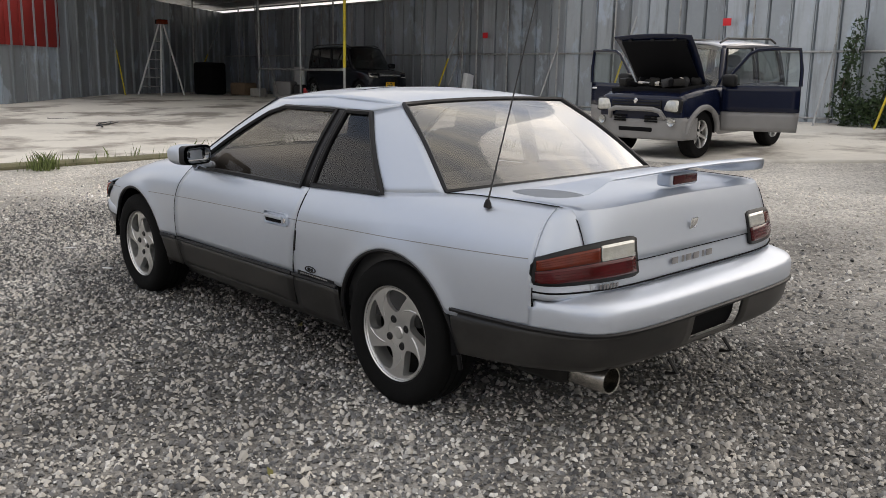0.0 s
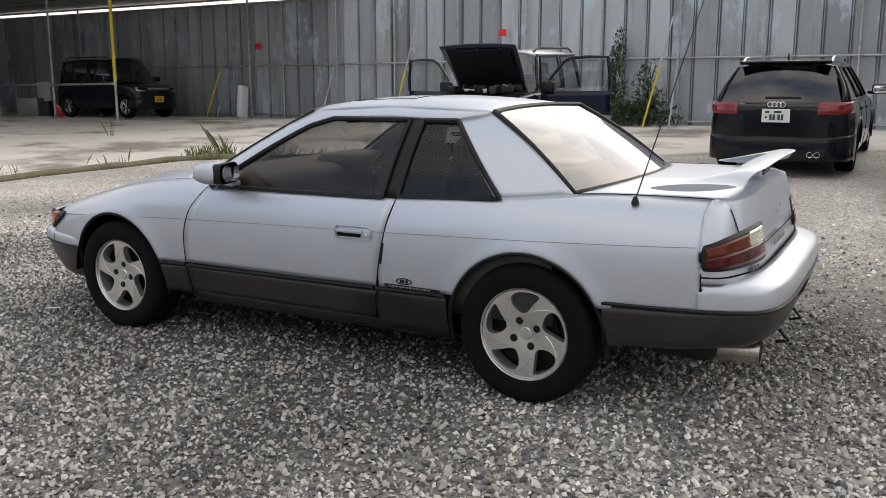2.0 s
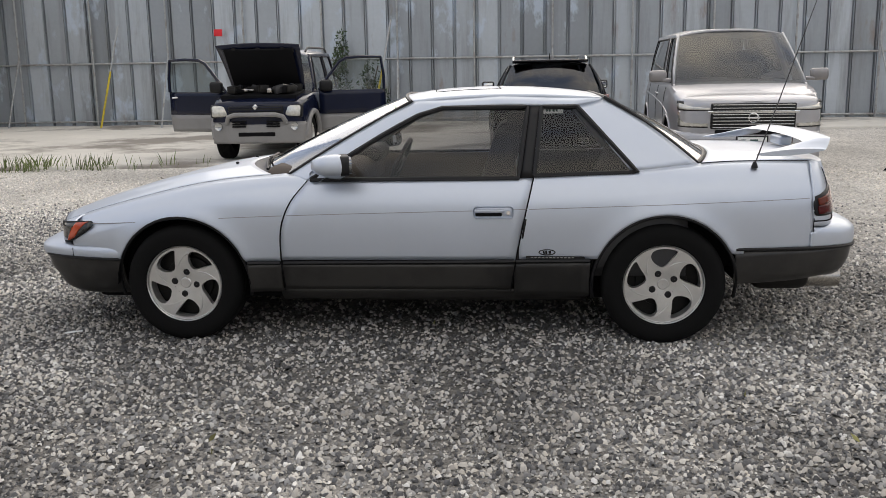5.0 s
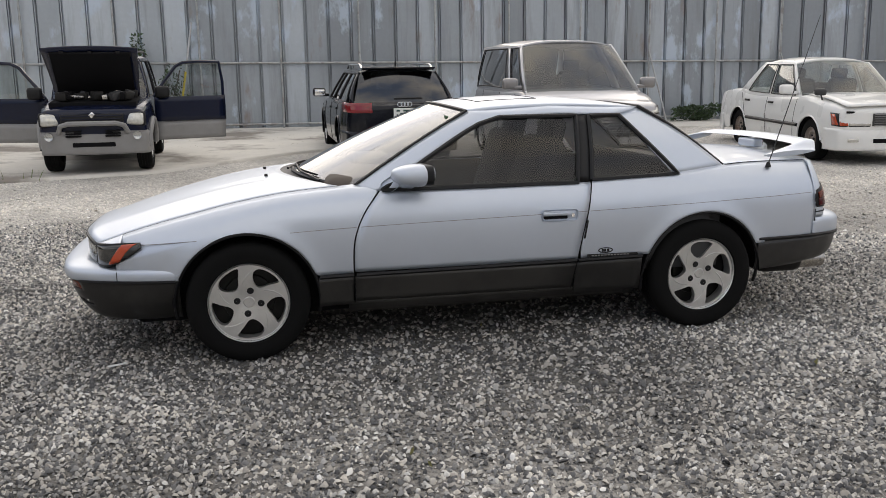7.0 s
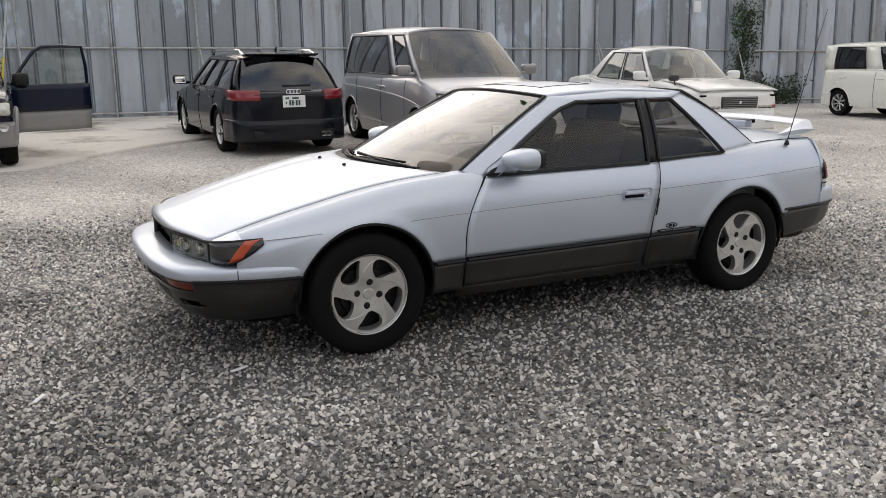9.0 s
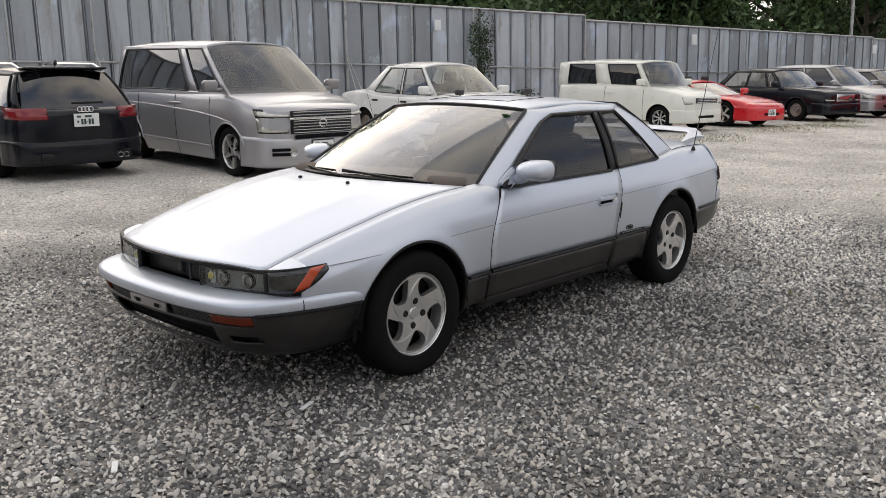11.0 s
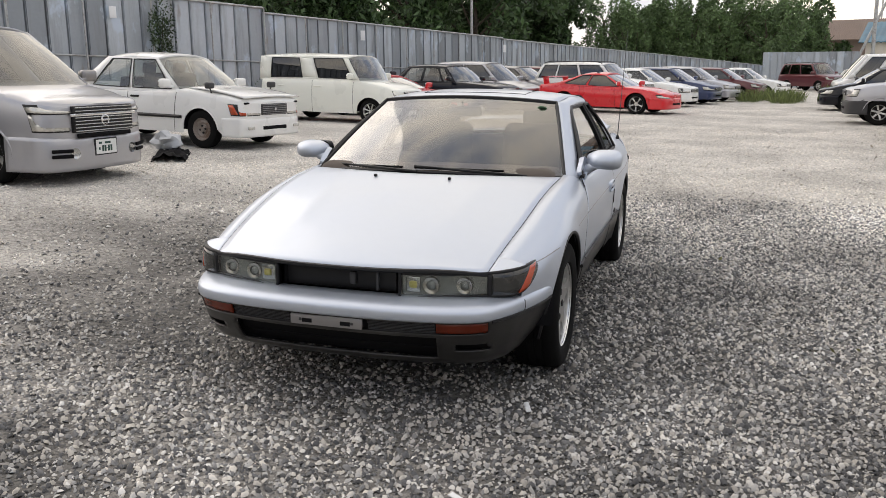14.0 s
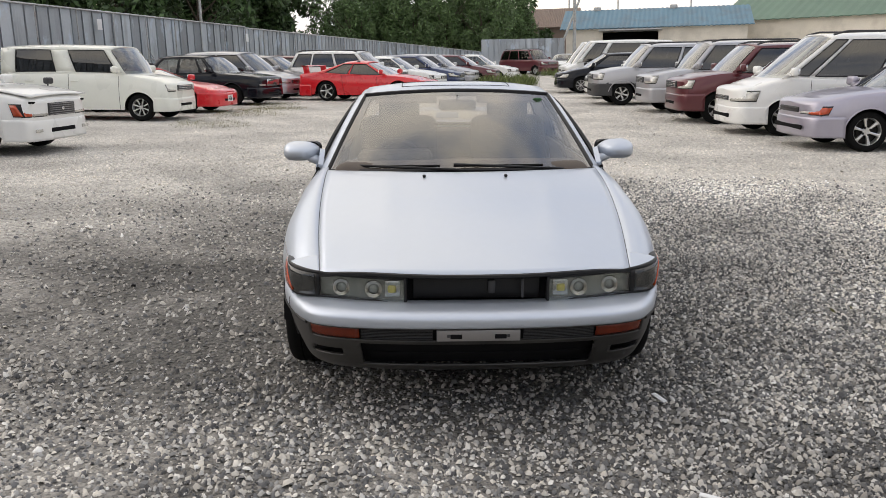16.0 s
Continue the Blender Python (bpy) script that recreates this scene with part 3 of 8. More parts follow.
    # seams, mouldings, handles
    for s in (1, -1):
        for x0, x1 in seams:
            bm = bmesh.new()
            tube_bm([(lerp(x0, x1, t) if t < 1 else x1, s * (flank(lerp(x0, x1, t), max(0.0, t))[1] + 0.001), flank(lerp(x0, x1, t), max(0.0, t))[2]) for t in [i / 9 for i in range(10)]], 0.0045, 4, bm)
            part("door_seam", bm, M["cavity"], car)
        if moulding:
            bm = bmesh.new()
            za, zc, x0, x1 = moulding
            pts = []
            for i in range(25):
                x = lerp(x0, x1, i / 24)
                zz = (za + zc) / 2
                t = (zz - bottom(x)) / max(0.02, top(x) - 0.05 - bottom(x))
                if t > 0.02:
                    pts.append((x, s * (flank(x, t)[1] + 0.001), zz))
            tube_bm(pts, (zc - za) / 2, 6, bm)
            part("side_moulding", bm, M["black_trim"], car)
        for knots in creases:
            pts = []
            for i in range(31):
                x = lerp(knots[0][0], knots[-1][0], i / 30)
                zz = curve(knots, x)
                t = (zz - bottom(x)) / max(0.02, top(x) - 0.05 - bottom(x))
                if t > 0.02:
                    pts.append((x, s * (flank(x, min(1.0, t))[1] - 0.006), zz))
            part("body_crease", tube_bm(pts, 0.014, 8), body, car)
        for hx, hz in handles:
            t = (hz - bottom(hx)) / (top(hx) - 0.05 - bottom(hx))
            y = flank(hx, t)[1]
            part("door_handle", box_bm(0.19, 0.03, 0.035, 0.012, pose(hx, s * (y + 0.006), hz), 3), M["black_trim"] if paint in ("white_paint", "navy_paint") else body, car)
        if mirrors:
            x, y, z = side_at(0.03, 0.02)
            mx = x - 0.06
            bm = box_bm(0.11, 0.22, 0.15, 0.04, pose(mx, s * (hw + 0.10), z + 0.10, 0, 0, -8 * s), 3)
            box_bm(0.05, 0.12, 0.05, 0.015, pose(mx + 0.02, s * (hw - 0.01), z + 0.05), 2, bm=bm)
            mo = part("door_mirror", bm, M[mirror_mat] if mirror_mat else body, car)
            part("mirror_glass", box_bm(0.006, 0.18, 0.11, 0.02, pose(mx - 0.056, s * (hw + 0.10), z + 0.10, 0, 0, -8 * s), 2), M["chrome"], mo)
        if rails:
            bm = tube_bm([(lerp(ws[1], rs[0], t), s * (hw * roof_w - 0.05), zr - 0.05 + 0.075 * min(1, 9 * t, 9 * (1 - t))) for t in (0.02, 0.06, 0.12, 0.3, 0.5, 0.7, 0.88, 0.94, 0.98)], 0.017, 8)
            part("roof_rail", bm, M[rail_mat], car)
    # bumpers that wrap the corners
    xe_f, xe_r, wf_, wr_ = xf + CAP, xr - CAP, width(xf), width(xr)
    for end, bz, bm_ in ((1, bump[0], bump[2]), (-1, bump[1], bump[2])):
        if not bz:
            continue
        xe = xe_f if end > 0 else xe_r
        we = wf_ if end > 0 else wr_

        def bar(u, v, end=end, xe=xe, bz=bz):
            e = 2 * u - 1
            z = lerp(sill - 0.03, bz, v)
            out = 0.022 * math.sin(math.pi * min(1, 0.15 + 0.85 * v)) ** 0.6 - 0.018
            if abs(e) < 0.72:
                sy = 1 - (1 - abs(e) / 0.72) ** 1.5
                y = (1 if e > 0 else -1) * sy * we
                return (xe + end * (out + 0.012 - face(y, end)), y * (1 + 0.008 * sy), z)
            q = (abs(e) - 0.72) / 0.28
            xx = xe - end * (CAP - (out + 0.012) * (1 - q) + q * 0.26)
            return (xx, (max(we * 1.008, width(xx) + 0.006)) * (1 if e > 0 else -1), z)
        patch("front_bumper" if end > 0 else "rear_bumper", bar, 40, 8, M[bm_] if bm_ else low if split else body, car, thick=0.02, flip=end > 0)
        if end > 0 and air:
            part("lower_intake", box_bm(0.03, hw * air, 0.07, 0.02, pose(xe + 0.006, 0, lerp(sill, bz, 0.40))), M["cavity"], car)
    # lamps: (inner y, outer y, low z, high z, x offset, wrap, lens)
    for lamps, front in ((lamp_f, True), (lamp_r, False)):
        for y0, y1, z0, z1, lens, wrap in lamps or ():
            for s in (1, -1):
                def lamp(u, v, s=s):
                    t = u * (1 + wrap)
                    yy = lerp(y0, y1, min(1.0, t))
                    sg = 1 if front else -1
                    end, we = (xe_f, wf_) if front else (xe_r, wr_)
                    yy = min(yy, we * 0.97)
                    back = face(yy, sg) + max(0, t - 1) * 0.62
                    x = end - sg * (back - 0.010)
                    y = yy
                    if t > 1:
                        s_ = max(0.0, 1 - back / CAP)
                        y = (we * (1 - s_ ** 2.6) ** (1 / 3.2) if s_ > 0 else width(end - sg * back)) + 0.006
                    lift = 0.02 * max(0, t - 1)
                    lean = (0.06 if front else -0.04) * v
                    return (x - (lean if front else -lean * -1) * 1.0, y, lerp(z0, z1, v) + lift)
                lo_ = patch("headlamp" if front else "tail_lamp", lamp, 10, 3, M[lens], car, side=s, thick=0.05, flip=front)
                if front:
                    def bezel(u, v):
                        x, y, z = lamp(0.02 + 0.98 * u, v)
                        return (x - 0.007, y + (v - 0.5) * 0, z + (v - 0.5) * 0.034)
                    patch("lamp_bezel", bezel, 10, 3, M["black_trim"], lo_, side=s, thick=0.04, flip=True)
    if grille:
        y1, z0, z1, bars, gm, bar_m = grille
        g = part("grille", box_bm(0.05, 2 * y1, z1 - z0, 0.012, pose(xe_f - 0.012, 0, (z0 + z1) / 2)), M[gm], car)
        for i in range(bars):
            z = lerp(z0, z1, (i + 0.5) / bars)
            part("slat", box_bm(0.016, 2 * y1 - 0.04, (z1 - z0) / bars * 0.32, 0.003, pose(xe_f + 0.018, 0, z)), M[bar_m], g)
    if plate:
        for end, z, kind in plate:
            number_plate(car, pose(xe_f + 0.020 if end > 0 else xe_r - 0.020, 0, z, 0, 0, 90 if end > 0 else -90), kind=kind)
    return car


def at_ground(x, y, heading):
    """Stands a car on the yard: both axles touch the slope."""
    f = (math.cos(radians(heading)), math.sin(radians(heading)))
    zf, zb = ground_z(x + 1.3 * f[0], y + 1.3 * f[1]), ground_z(x - 1.3 * f[0], y - 1.3 * f[1])
    zl, zr = ground_z(x - 0.7 * f[1], y + 0.7 * f[0]), ground_z(x + 0.7 * f[1], y - 0.7 * f[0])
    return Matrix.Translation((x, y, (zf + zb + zl + zr) / 4)) @ pose(0, 0, 0, 0, 0, heading) @ pose(0, 0, 0, math.degrees(math.atan((zl - zr) / 1.4)), -math.degrees(math.atan((zf - zb) / 2.6)), 0)


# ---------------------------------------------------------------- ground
def shade_patch(n, k, value, low=0.66, high=1.24):
    """Shade round the coupe, with darker fines, painted as one ragged patch and multiplied into a value."""
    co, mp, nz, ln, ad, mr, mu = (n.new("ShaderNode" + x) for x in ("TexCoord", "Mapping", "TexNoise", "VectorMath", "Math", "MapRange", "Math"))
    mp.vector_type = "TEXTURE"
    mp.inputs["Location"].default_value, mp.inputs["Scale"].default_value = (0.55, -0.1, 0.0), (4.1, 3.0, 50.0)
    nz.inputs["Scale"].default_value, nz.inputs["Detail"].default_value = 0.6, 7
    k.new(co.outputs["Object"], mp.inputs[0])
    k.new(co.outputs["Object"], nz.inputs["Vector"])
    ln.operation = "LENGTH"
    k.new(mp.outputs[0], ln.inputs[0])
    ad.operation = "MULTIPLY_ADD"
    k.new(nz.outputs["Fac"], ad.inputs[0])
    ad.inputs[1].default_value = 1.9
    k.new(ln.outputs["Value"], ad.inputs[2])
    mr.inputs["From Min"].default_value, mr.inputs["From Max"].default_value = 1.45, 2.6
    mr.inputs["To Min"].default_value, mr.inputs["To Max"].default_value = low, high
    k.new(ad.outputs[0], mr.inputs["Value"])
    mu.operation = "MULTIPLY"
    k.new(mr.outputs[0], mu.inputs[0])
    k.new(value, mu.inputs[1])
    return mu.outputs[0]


def gravel_material():
    m = material("gravel", (0.44, 0.415, 0.375), rough=0.95, vary=0.10, scale=0.8)
    n, k = m.node_tree.nodes, m.node_tree.links
    p = n["Principled BSDF"]
    co = n.new("ShaderNodeTexCoord")
    old = p.inputs["Base Color"].links[0].from_socket
    vor, vor2, ramp, mix, mix2 = (n.new("ShaderNode" + x) for x in ("TexVoronoi", "TexVoronoi", "ValToRGB", "MixRGB", "MixRGB"))
    vor.inputs["Scale"].default_value, vor2.inputs["Scale"].default_value = 42, 90
    k.new(co.outputs["Object"], vor.inputs["Vector"])
    k.new(co.outputs["Object"], vor2.inputs["Vector"])
    sep = n.new("ShaderNodeSeparateColor")
    k.new(vor.outputs["Color"], sep.inputs[0])
    ramp.color_ramp.elements[0].color, ramp.color_ramp.elements[1].color = (0.10, 0.098, 0.094, 1), (0.62, 0.595, 0.55, 1)
    ramp.color_ramp.elements.new(0.5).color = (0.40, 0.385, 0.36, 1)
    k.new(sep.outputs[0], ramp.inputs[0])
    mix.blend_type, mix.inputs[0].default_value = "MIX", 0.50
    k.new(old, mix.inputs[1])
    k.new(ramp.outputs[0], mix.inputs[2])
    # dark fines between patches of pale washed stone, then shade painted round the coupe
    pn, pr = n.new("ShaderNodeTexNoise"), n.new("ShaderNodeMapRange")
    pn.inputs["Scale"].default_value, pn.inputs["Detail"].default_value, pn.inputs["Roughness"].default_value = 0.55, 5, 0.6
    k.new(co.outputs["Object"], pn.inputs["Vector"])
    pr.inputs["From Min"].default_value, pr.inputs["From Max"].default_value = 0.38, 0.62
    pr.inputs["To Min"].default_value, pr.inputs["To Max"].default_value = 0.80, 1.12
    k.new(pn.outputs["Fac"], pr.inputs["Value"])
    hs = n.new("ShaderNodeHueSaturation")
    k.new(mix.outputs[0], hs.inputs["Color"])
    k.new(shade_patch(n, k, pr.outputs[0], 0.32, 1.46), hs.inputs["Value"])
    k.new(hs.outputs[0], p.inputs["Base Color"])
    b, b2 = n.new("ShaderNodeBump"), n.new("ShaderNodeBump")
    b.inputs["Strength"].default_value, b.inputs["Distance"].default_value, b.invert = 0.9, 0.02, True
    b2.inputs["Strength"].default_value, b2.inputs["Distance"].default_value, b2.invert = 0.6, 0.01, True
    k.new(vor.outputs["Distance"], b.inputs["Height"])
    k.new(vor2.outputs["Distance"], b2.inputs["Height"])
    k.new(b.outputs[0], b2.inputs["Normal"])
    k.new(b2.outputs[0], p.inputs["Normal"])
    return m


M["gravel"] = gravel_material()
M["slab"] = material("worn_concrete", (0.66, 0.63, 0.57), rough=0.85, vary=0.12, scale=0.9, bump=0.25, bump_scale=30, stain=0.85, stain_scale=0.55, stain_col=(0.19, 0.165, 0.14))

gx = [-400, -250, -160, -110, -80, -60] + list(range(-50, 44, 2)) + [50, 70, 110, 180, 300, 400]
gy = [-400, -250, -150, -90, -60, -40, -30, -24] + [-20 + i for i in range(0, 42)] + [25, 32, 45, 70, 120, 220, 400]
gv = [(x, y, ground_z(x, y)) for x in gx for y in gy]
gf = [(i * len(gy) + j, (i + 1) * len(gy) + j, (i + 1) * len(gy) + j + 1, i * len(gy) + j + 1) for i in range(len(gx) - 1) for j in range(len(gy) - 1)]
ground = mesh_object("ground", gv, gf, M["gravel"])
tagged(ground, "grey crushed stone yard, dark fines in patches, shade painted round the coupe", "gravel", kind="structure")


def slab_edge(x):
    """Where the concrete apron begins, as a y that rises with x."""
    return curve([(-16, -14.6), (-10, -13.2), (-3, -11.6), (0.5, -9.6), (2.5, -7.5), (4.6, -7.0), (6.8, -6.9), (7.9, -6.2), (8.3, -4.0), (8.6, 2.0), (9.0, 14.0)], x, False)


sv, sf = [], []
sx = [-16, -13, -10, -7, -4.5, -3, -1.5, 0, 0.5, 1.5, 2.5, 3.5, 4.6, 5.6, 6.4, 6.8, 7.3, 7.9, 8.1, 8.3, 8.45, 8.6, 8.8, 9.0] + [10 + i for i in range(22)]
ny = 30
for x in sx:
    e = slab_edge(x) + 0.10 * noise.noise(Vector((x * 1.7, 0, 0)))
    for j in range(ny + 1):
        y = lerp(e, -15.9, (j / ny)) if x <= 9 else lerp(14.0, -15.9, j / ny)
        sv.append((x, y, ground_z(x, y) + 0.035 + 0.008 * noise.noise(Vector((x, y, 3)))))
for i in range(len(sx) - 1):
    for j in range(ny):
        sf.append((i * (ny + 1) + j, i * (ny + 1) + j + 1, (i + 1) * (ny + 1) + j + 1, (i + 1) * (ny + 1) + j))
slab = mesh_object("pavement", sv, sf, M["slab"], thick=0.12)
tagged(slab, "pale stained concrete apron along the sheet fence", "concrete slab", kind="structure")

kerb = part("kerb", tube_bm([(x, y, ground_z(x, y) + 0.030 + 0.012 * math.sin(7 * x + 5 * y)) for x, y in [(lerp(a[0], b[0], t) + 0.04 * noise.noise(Vector((i, t * 3, 0))), lerp(a[1], b[1], t)) for i, (a, b) in enumerate((((7.0, -6.85), (7.9, -6.2)), ((7.9, -6.2), (8.3, -4.0)), ((8.3, -4.0), (8.6, 2.0)), ((8.6, 2.0), (9.0, 14.0)))) for t in (0, 0.15, 0.3, 0.45, 0.6, 0.75, 0.9)]], 0.055, 8), M["moss"], None)
tagged(kerb, "low mossy kerb along the concrete apron", "kerb", kind="structure")

# ---------------------------------------------------------------- sheet-metal fence
M["sheet"] = material("weathered_sheet", (0.40, 0.435, 0.47), rough=0.5, metal=0.35, vary=0.10, scale=1.0)
sp = M["sheet"].node_tree


def sheet_layer(colour, scale, stretch, lo, hi, amount, tint):
    """Lays a stain over the sheets, placed by where they stand in the yard."""
    geo, mp, nz, mr, mx = (sp.nodes.new("ShaderNode" + k_) for k_ in ("NewGeometry", "Mapping", "TexNoise", "MapRange", "MixRGB"))
    mp.inputs["Scale"].default_value = (scale, scale, scale * stretch)
    nz.inputs["Scale"].default_value, nz.inputs["Detail"].default_value, nz.inputs["Roughness"].default_value = 1.0, 7, 0.62
    mr.inputs["From Min"].default_value, mr.inputs["From Max"].default_value, mr.inputs["To Max"].default_value = lo, hi, amount
    mx.inputs[2].default_value = (*tint, 1)
    for a_, b_ in ((geo.outputs["Position"], mp.inputs[0]), (mp.outputs[0], nz.inputs["Vector"]), (nz.outputs["Fac"], mr.inputs["Value"]), (mr.outputs[0], mx.inputs[0]), (colour, mx.inputs[1])):
        sp.links.new(a_, b_)
    return mx.outputs[0]


oi, omr, ohs = sp.nodes.new("ShaderNodeObjectInfo"), sp.nodes.new("ShaderNodeMapRange"), sp.nodes.new("ShaderNodeHueSaturation")
omr.inputs["To Min"].default_value, omr.inputs["To Max"].default_value = 0.62, 1.18
sp.links.new(oi.outputs["Random"], omr.inputs["Value"])
sp.links.new(omr.outputs[0], ohs.inputs["Value"])
sp.links.new(sp.nodes["Principled BSDF"].inputs["Base Color"].links[0].from_socket, ohs.inputs["Color"])
worn = sheet_layer(ohs.outputs[0], 3.2, 0.10, 0.50, 0.72, 0.75, (0.20, 0.205, 0.21))
worn = sheet_layer(worn, 1.5, 0.55, 0.56, 0.63, 0.70, (0.52, 0.60, 0.70))
worn = sheet_layer(worn, 2.2, 0.30, 0.62, 0.72, 0.55, (0.22, 0.15, 0.10))
sp.links.new(worn, sp.nodes["Principled BSDF"].inputs["Base Color"])


def sheet_panel_mesh(h, w):
    """One pressed sheet: flat with folded ribs along its joints."""
    xs_, ys_ = [0.0, 0.006, 0.010, 0.034, 0.038, w - 0.042, w - 0.038, w - 0.012, w - 0.008, w], [0.03, 0.03, -0.060, -0.060, 0.0, 0.0, -0.060, -0.060, 0.03, 0.03]
    v, f = [], []
    for z in (-0.06, h * 0.45, h):
        v += [(x, y, z) for x, y in zip(xs_, ys_)]
    for r_ in range(2):
        for i in range(len(xs_) - 1):
            f.append((r_ * 10 + i, r_ * 10 + i + 1, r_ * 10 + i + 11, r_ * 10 + i + 10))
    me = bpy.data.meshes.new("sheet_panel")
    me.from_pydata(v, [], f)
    me.materials.append(M["sheet"])
    return me


def fence_run(name, a, b, top_a, top_b, parent_label, step=0.52, rail_at=0.46, posts=True):
    """A straight run of sheets between two plan points, with rails and posts on the yard side."""
    a, b = Vector((*a, 0)), Vector((*b, 0))
    n = max(1, round((b - a).length / step))
    w = (b - a).length / n
    ang = math.degrees(math.atan2(b.y - a.y, b.x - a.x))
    root = thing(name, parent_label, "fence", kind="structure")
    hmean = ((top_a + top_b) / 2) - (ground_z(*a.xy) + ground_z(*b.xy)) / 2
    me = sheet_panel_mesh(hmean, w)
    d = (b - a).normalized()
    for i in range(n):
        p = a + d * (w * i)
        top_here = lerp(top_a, top_b, (i + 0.5) / n)
        o = new("sheet_panel", me)
        o.parent = root
        o.matrix_local = pose(p.x, p.y, top_here - hmean, 0, 0, ang + 0.35 * math.sin(i * 2.3))
    nrm = Vector((-d.y, d.x, 0))
    if nrm.y < 0:
        nrm = -nrm
    for frac, rr in ((rail_at, 0.024), (0.985, 0.03), (0.04, 0.022)):
        pts = [a + d * ((b - a).length * t) + nrm * 0.065 for t in (0, 0.25, 0.5, 0.75, 1)]
        za, zc = lerp(ground_z(*a.xy), top_a, frac), lerp(ground_z(*b.xy), top_b, frac)
        part("rail", tube_bm([(p.x, p.y, lerp(za, zc, t)) for p, t in zip(pts, (0, 0.25, 0.5, 0.75, 1))], rr, 8), M["galvanised"], root)
    if posts:
        m_ = max(1, round((b - a).length / 1.85))
        for i in range(m_ + 1):
            p = a + d * ((b - a).length * i / m_) + nrm * 0.10
            g = ground_z(p.x, p.y)
            part("post", tube_bm([(p.x, p.y, g - 0.05), (p.x, p.y, lerp(top_a, top_b, i / m_) - 0.04)], 0.024, 8), M["galvanised"], root)
            q = p + nrm * 0.9 - d * 0.1
            if i % 2 == 0:
                part("brace", tube_bm([(p.x, p.y, g + 1.7), (q.x, q.y, ground_z(q.x, q.y))], 0.02, 6), M["galvanised"], root)
    return root


FENCE = [((30.2, -15.75), (4.0, -15.35), 3.85, 3.80), ((4.0, -15.35), (-12.0, -15.0), 3.80, 3.72), ((-12.0, -15.0), (-19.5, -12.2), 3.72, 3.45), ((-19.5, -12.2), (-33.8, -8.0), 3.30, 2.90), ((-33.8, -8.0), (-56.0, -2.6), 2.85, 2.42)]
for i, (a, b, ta, tb) in enumerate(FENCE):
    fence_run("wall_fence_%d" % (i + 1), b, a, tb, ta, "tall grey corrugated sheet-metal fence with pipe rails", step=0.52)
end_wall = fence_run("wall_fence_6", (21.5, -3.6), (30.2, -15.75), 3.9, 3.85, "dark grey sheet-metal end wall of the yard")
fence_run("wall_fence_7", (20.0, 14.0), (21.5, -3.6), 3.9, 3.9, "weathered sheet-metal wall closing the yard")

# out of view: added so the coupe's windows and flank mirror something darker
fence_run("wall_fence_10", (-18.0, 16.5), (20.0, 14.0), 3.2, 3.6, "unseen sheet-metal wall added on the open side for darker reflections", posts=False)

# ---------------------------------------------------------------- parked cars
SUV = (0.33, 0.20, 0.20, 6, 0.20, 0.24, 0.0, "alloy")
ALLOY5 = (0.32, 0.21, 0.20, 5, 0.22, 0.30, 0.15, "alloy")
ALLOY8 = (0.30, 0.195, 0.19, 8, 0.10, 0.14, 0.0, "alloy")
STEEL = (0.31, 0.185, 0.185, 0, 0.1, 0.1, 0.0, "steel_rim")
BIG5 = (0.33, 0.225, 0.22, 5, 0.18, 0.26, 0.0, "alloy")

estate = parked_car("estate_car", "black estate car with silver roof rails seen from behind", "car", at_ground(-1.0, -9.72, -90), "black_paint", 4.58, 1.77, 1.44, 2.65, 0.93,
    [(-2.3, 0.86), (-2.0, 0.93), (-1.0, 0.93), (0.9, 0.89), (1.25, 0.86), (1.9, 0.76), (2.26, 0.62)], (1.0, 0.20), (-1.75, -2.22), BIG5, [(0.10, 0.36), (0.39, 0.66), (0.69, 0.93)], "dark_glass", roof_w=0.66, rails=True,
    cap=0.30, lamp_r=[(0.47, 0.80, 0.79, 0.93, "tail_red", 0.36)], lamp_f=[(0.40, 0.78, 0.60, 0.72, "clear_lens", 0.3)], plate=[(-1, 0.77, "plate_white")], seams=[(0.85, 0.85), (-0.15, -0.15), (-1.1, -1.2)], handles=[(-0.05, 0.78), (-1.0, 0.80)])
carrier = parked_car("people_carrier", "silver and grey people carrier with barred grille", "van", at_ground(-3.42, -7.80, 86.5), "silver_paint", 4.80, 1.80, 1.81, 2.95, 0.90,
    [(-2.45, 1.02), (-1.2, 1.09), (0.6, 1.09), (1.25, 1.10), (1.7, 1.05), (2.0, 0.98), (2.3, 0.92)], (1.55, 0.62), (-2.05, -2.40), (0.335, 0.235, 0.22, 5, 0.20, 0.28, 0.15, "alloy"), [(0.05, 0.21), (0.29, 0.93)], "dark_glass", roof_w=0.76, sill=0.20, cap=0.34, bump=(0.56, 0.54, None), creases=[[(-2.0, 0.90), (-0.5, 0.87), (0.6, 0.83), (1.2, 0.78), (1.6, 0.72)], [(-1.05, 0.40), (1.02, 0.38)]],
    lamp_f=[(0.47, 0.78, 0.83, 0.90, "clear_lens", 0.22), (0.50, 0.78, 0.63, 0.80, "clear_lens", 0.14)], air=0, grille=(0.48, 0.60, 0.90, 8, "black_trim", "reflector"), plate=[(1, 0.42, "plate_white")], seams=[(1.05, 1.0), (0.05, 0.0), (-1.15, -1.2)], handles=[(0.10, 0.93), (-0.08, 0.93)], mirror_mat="grey_paint")
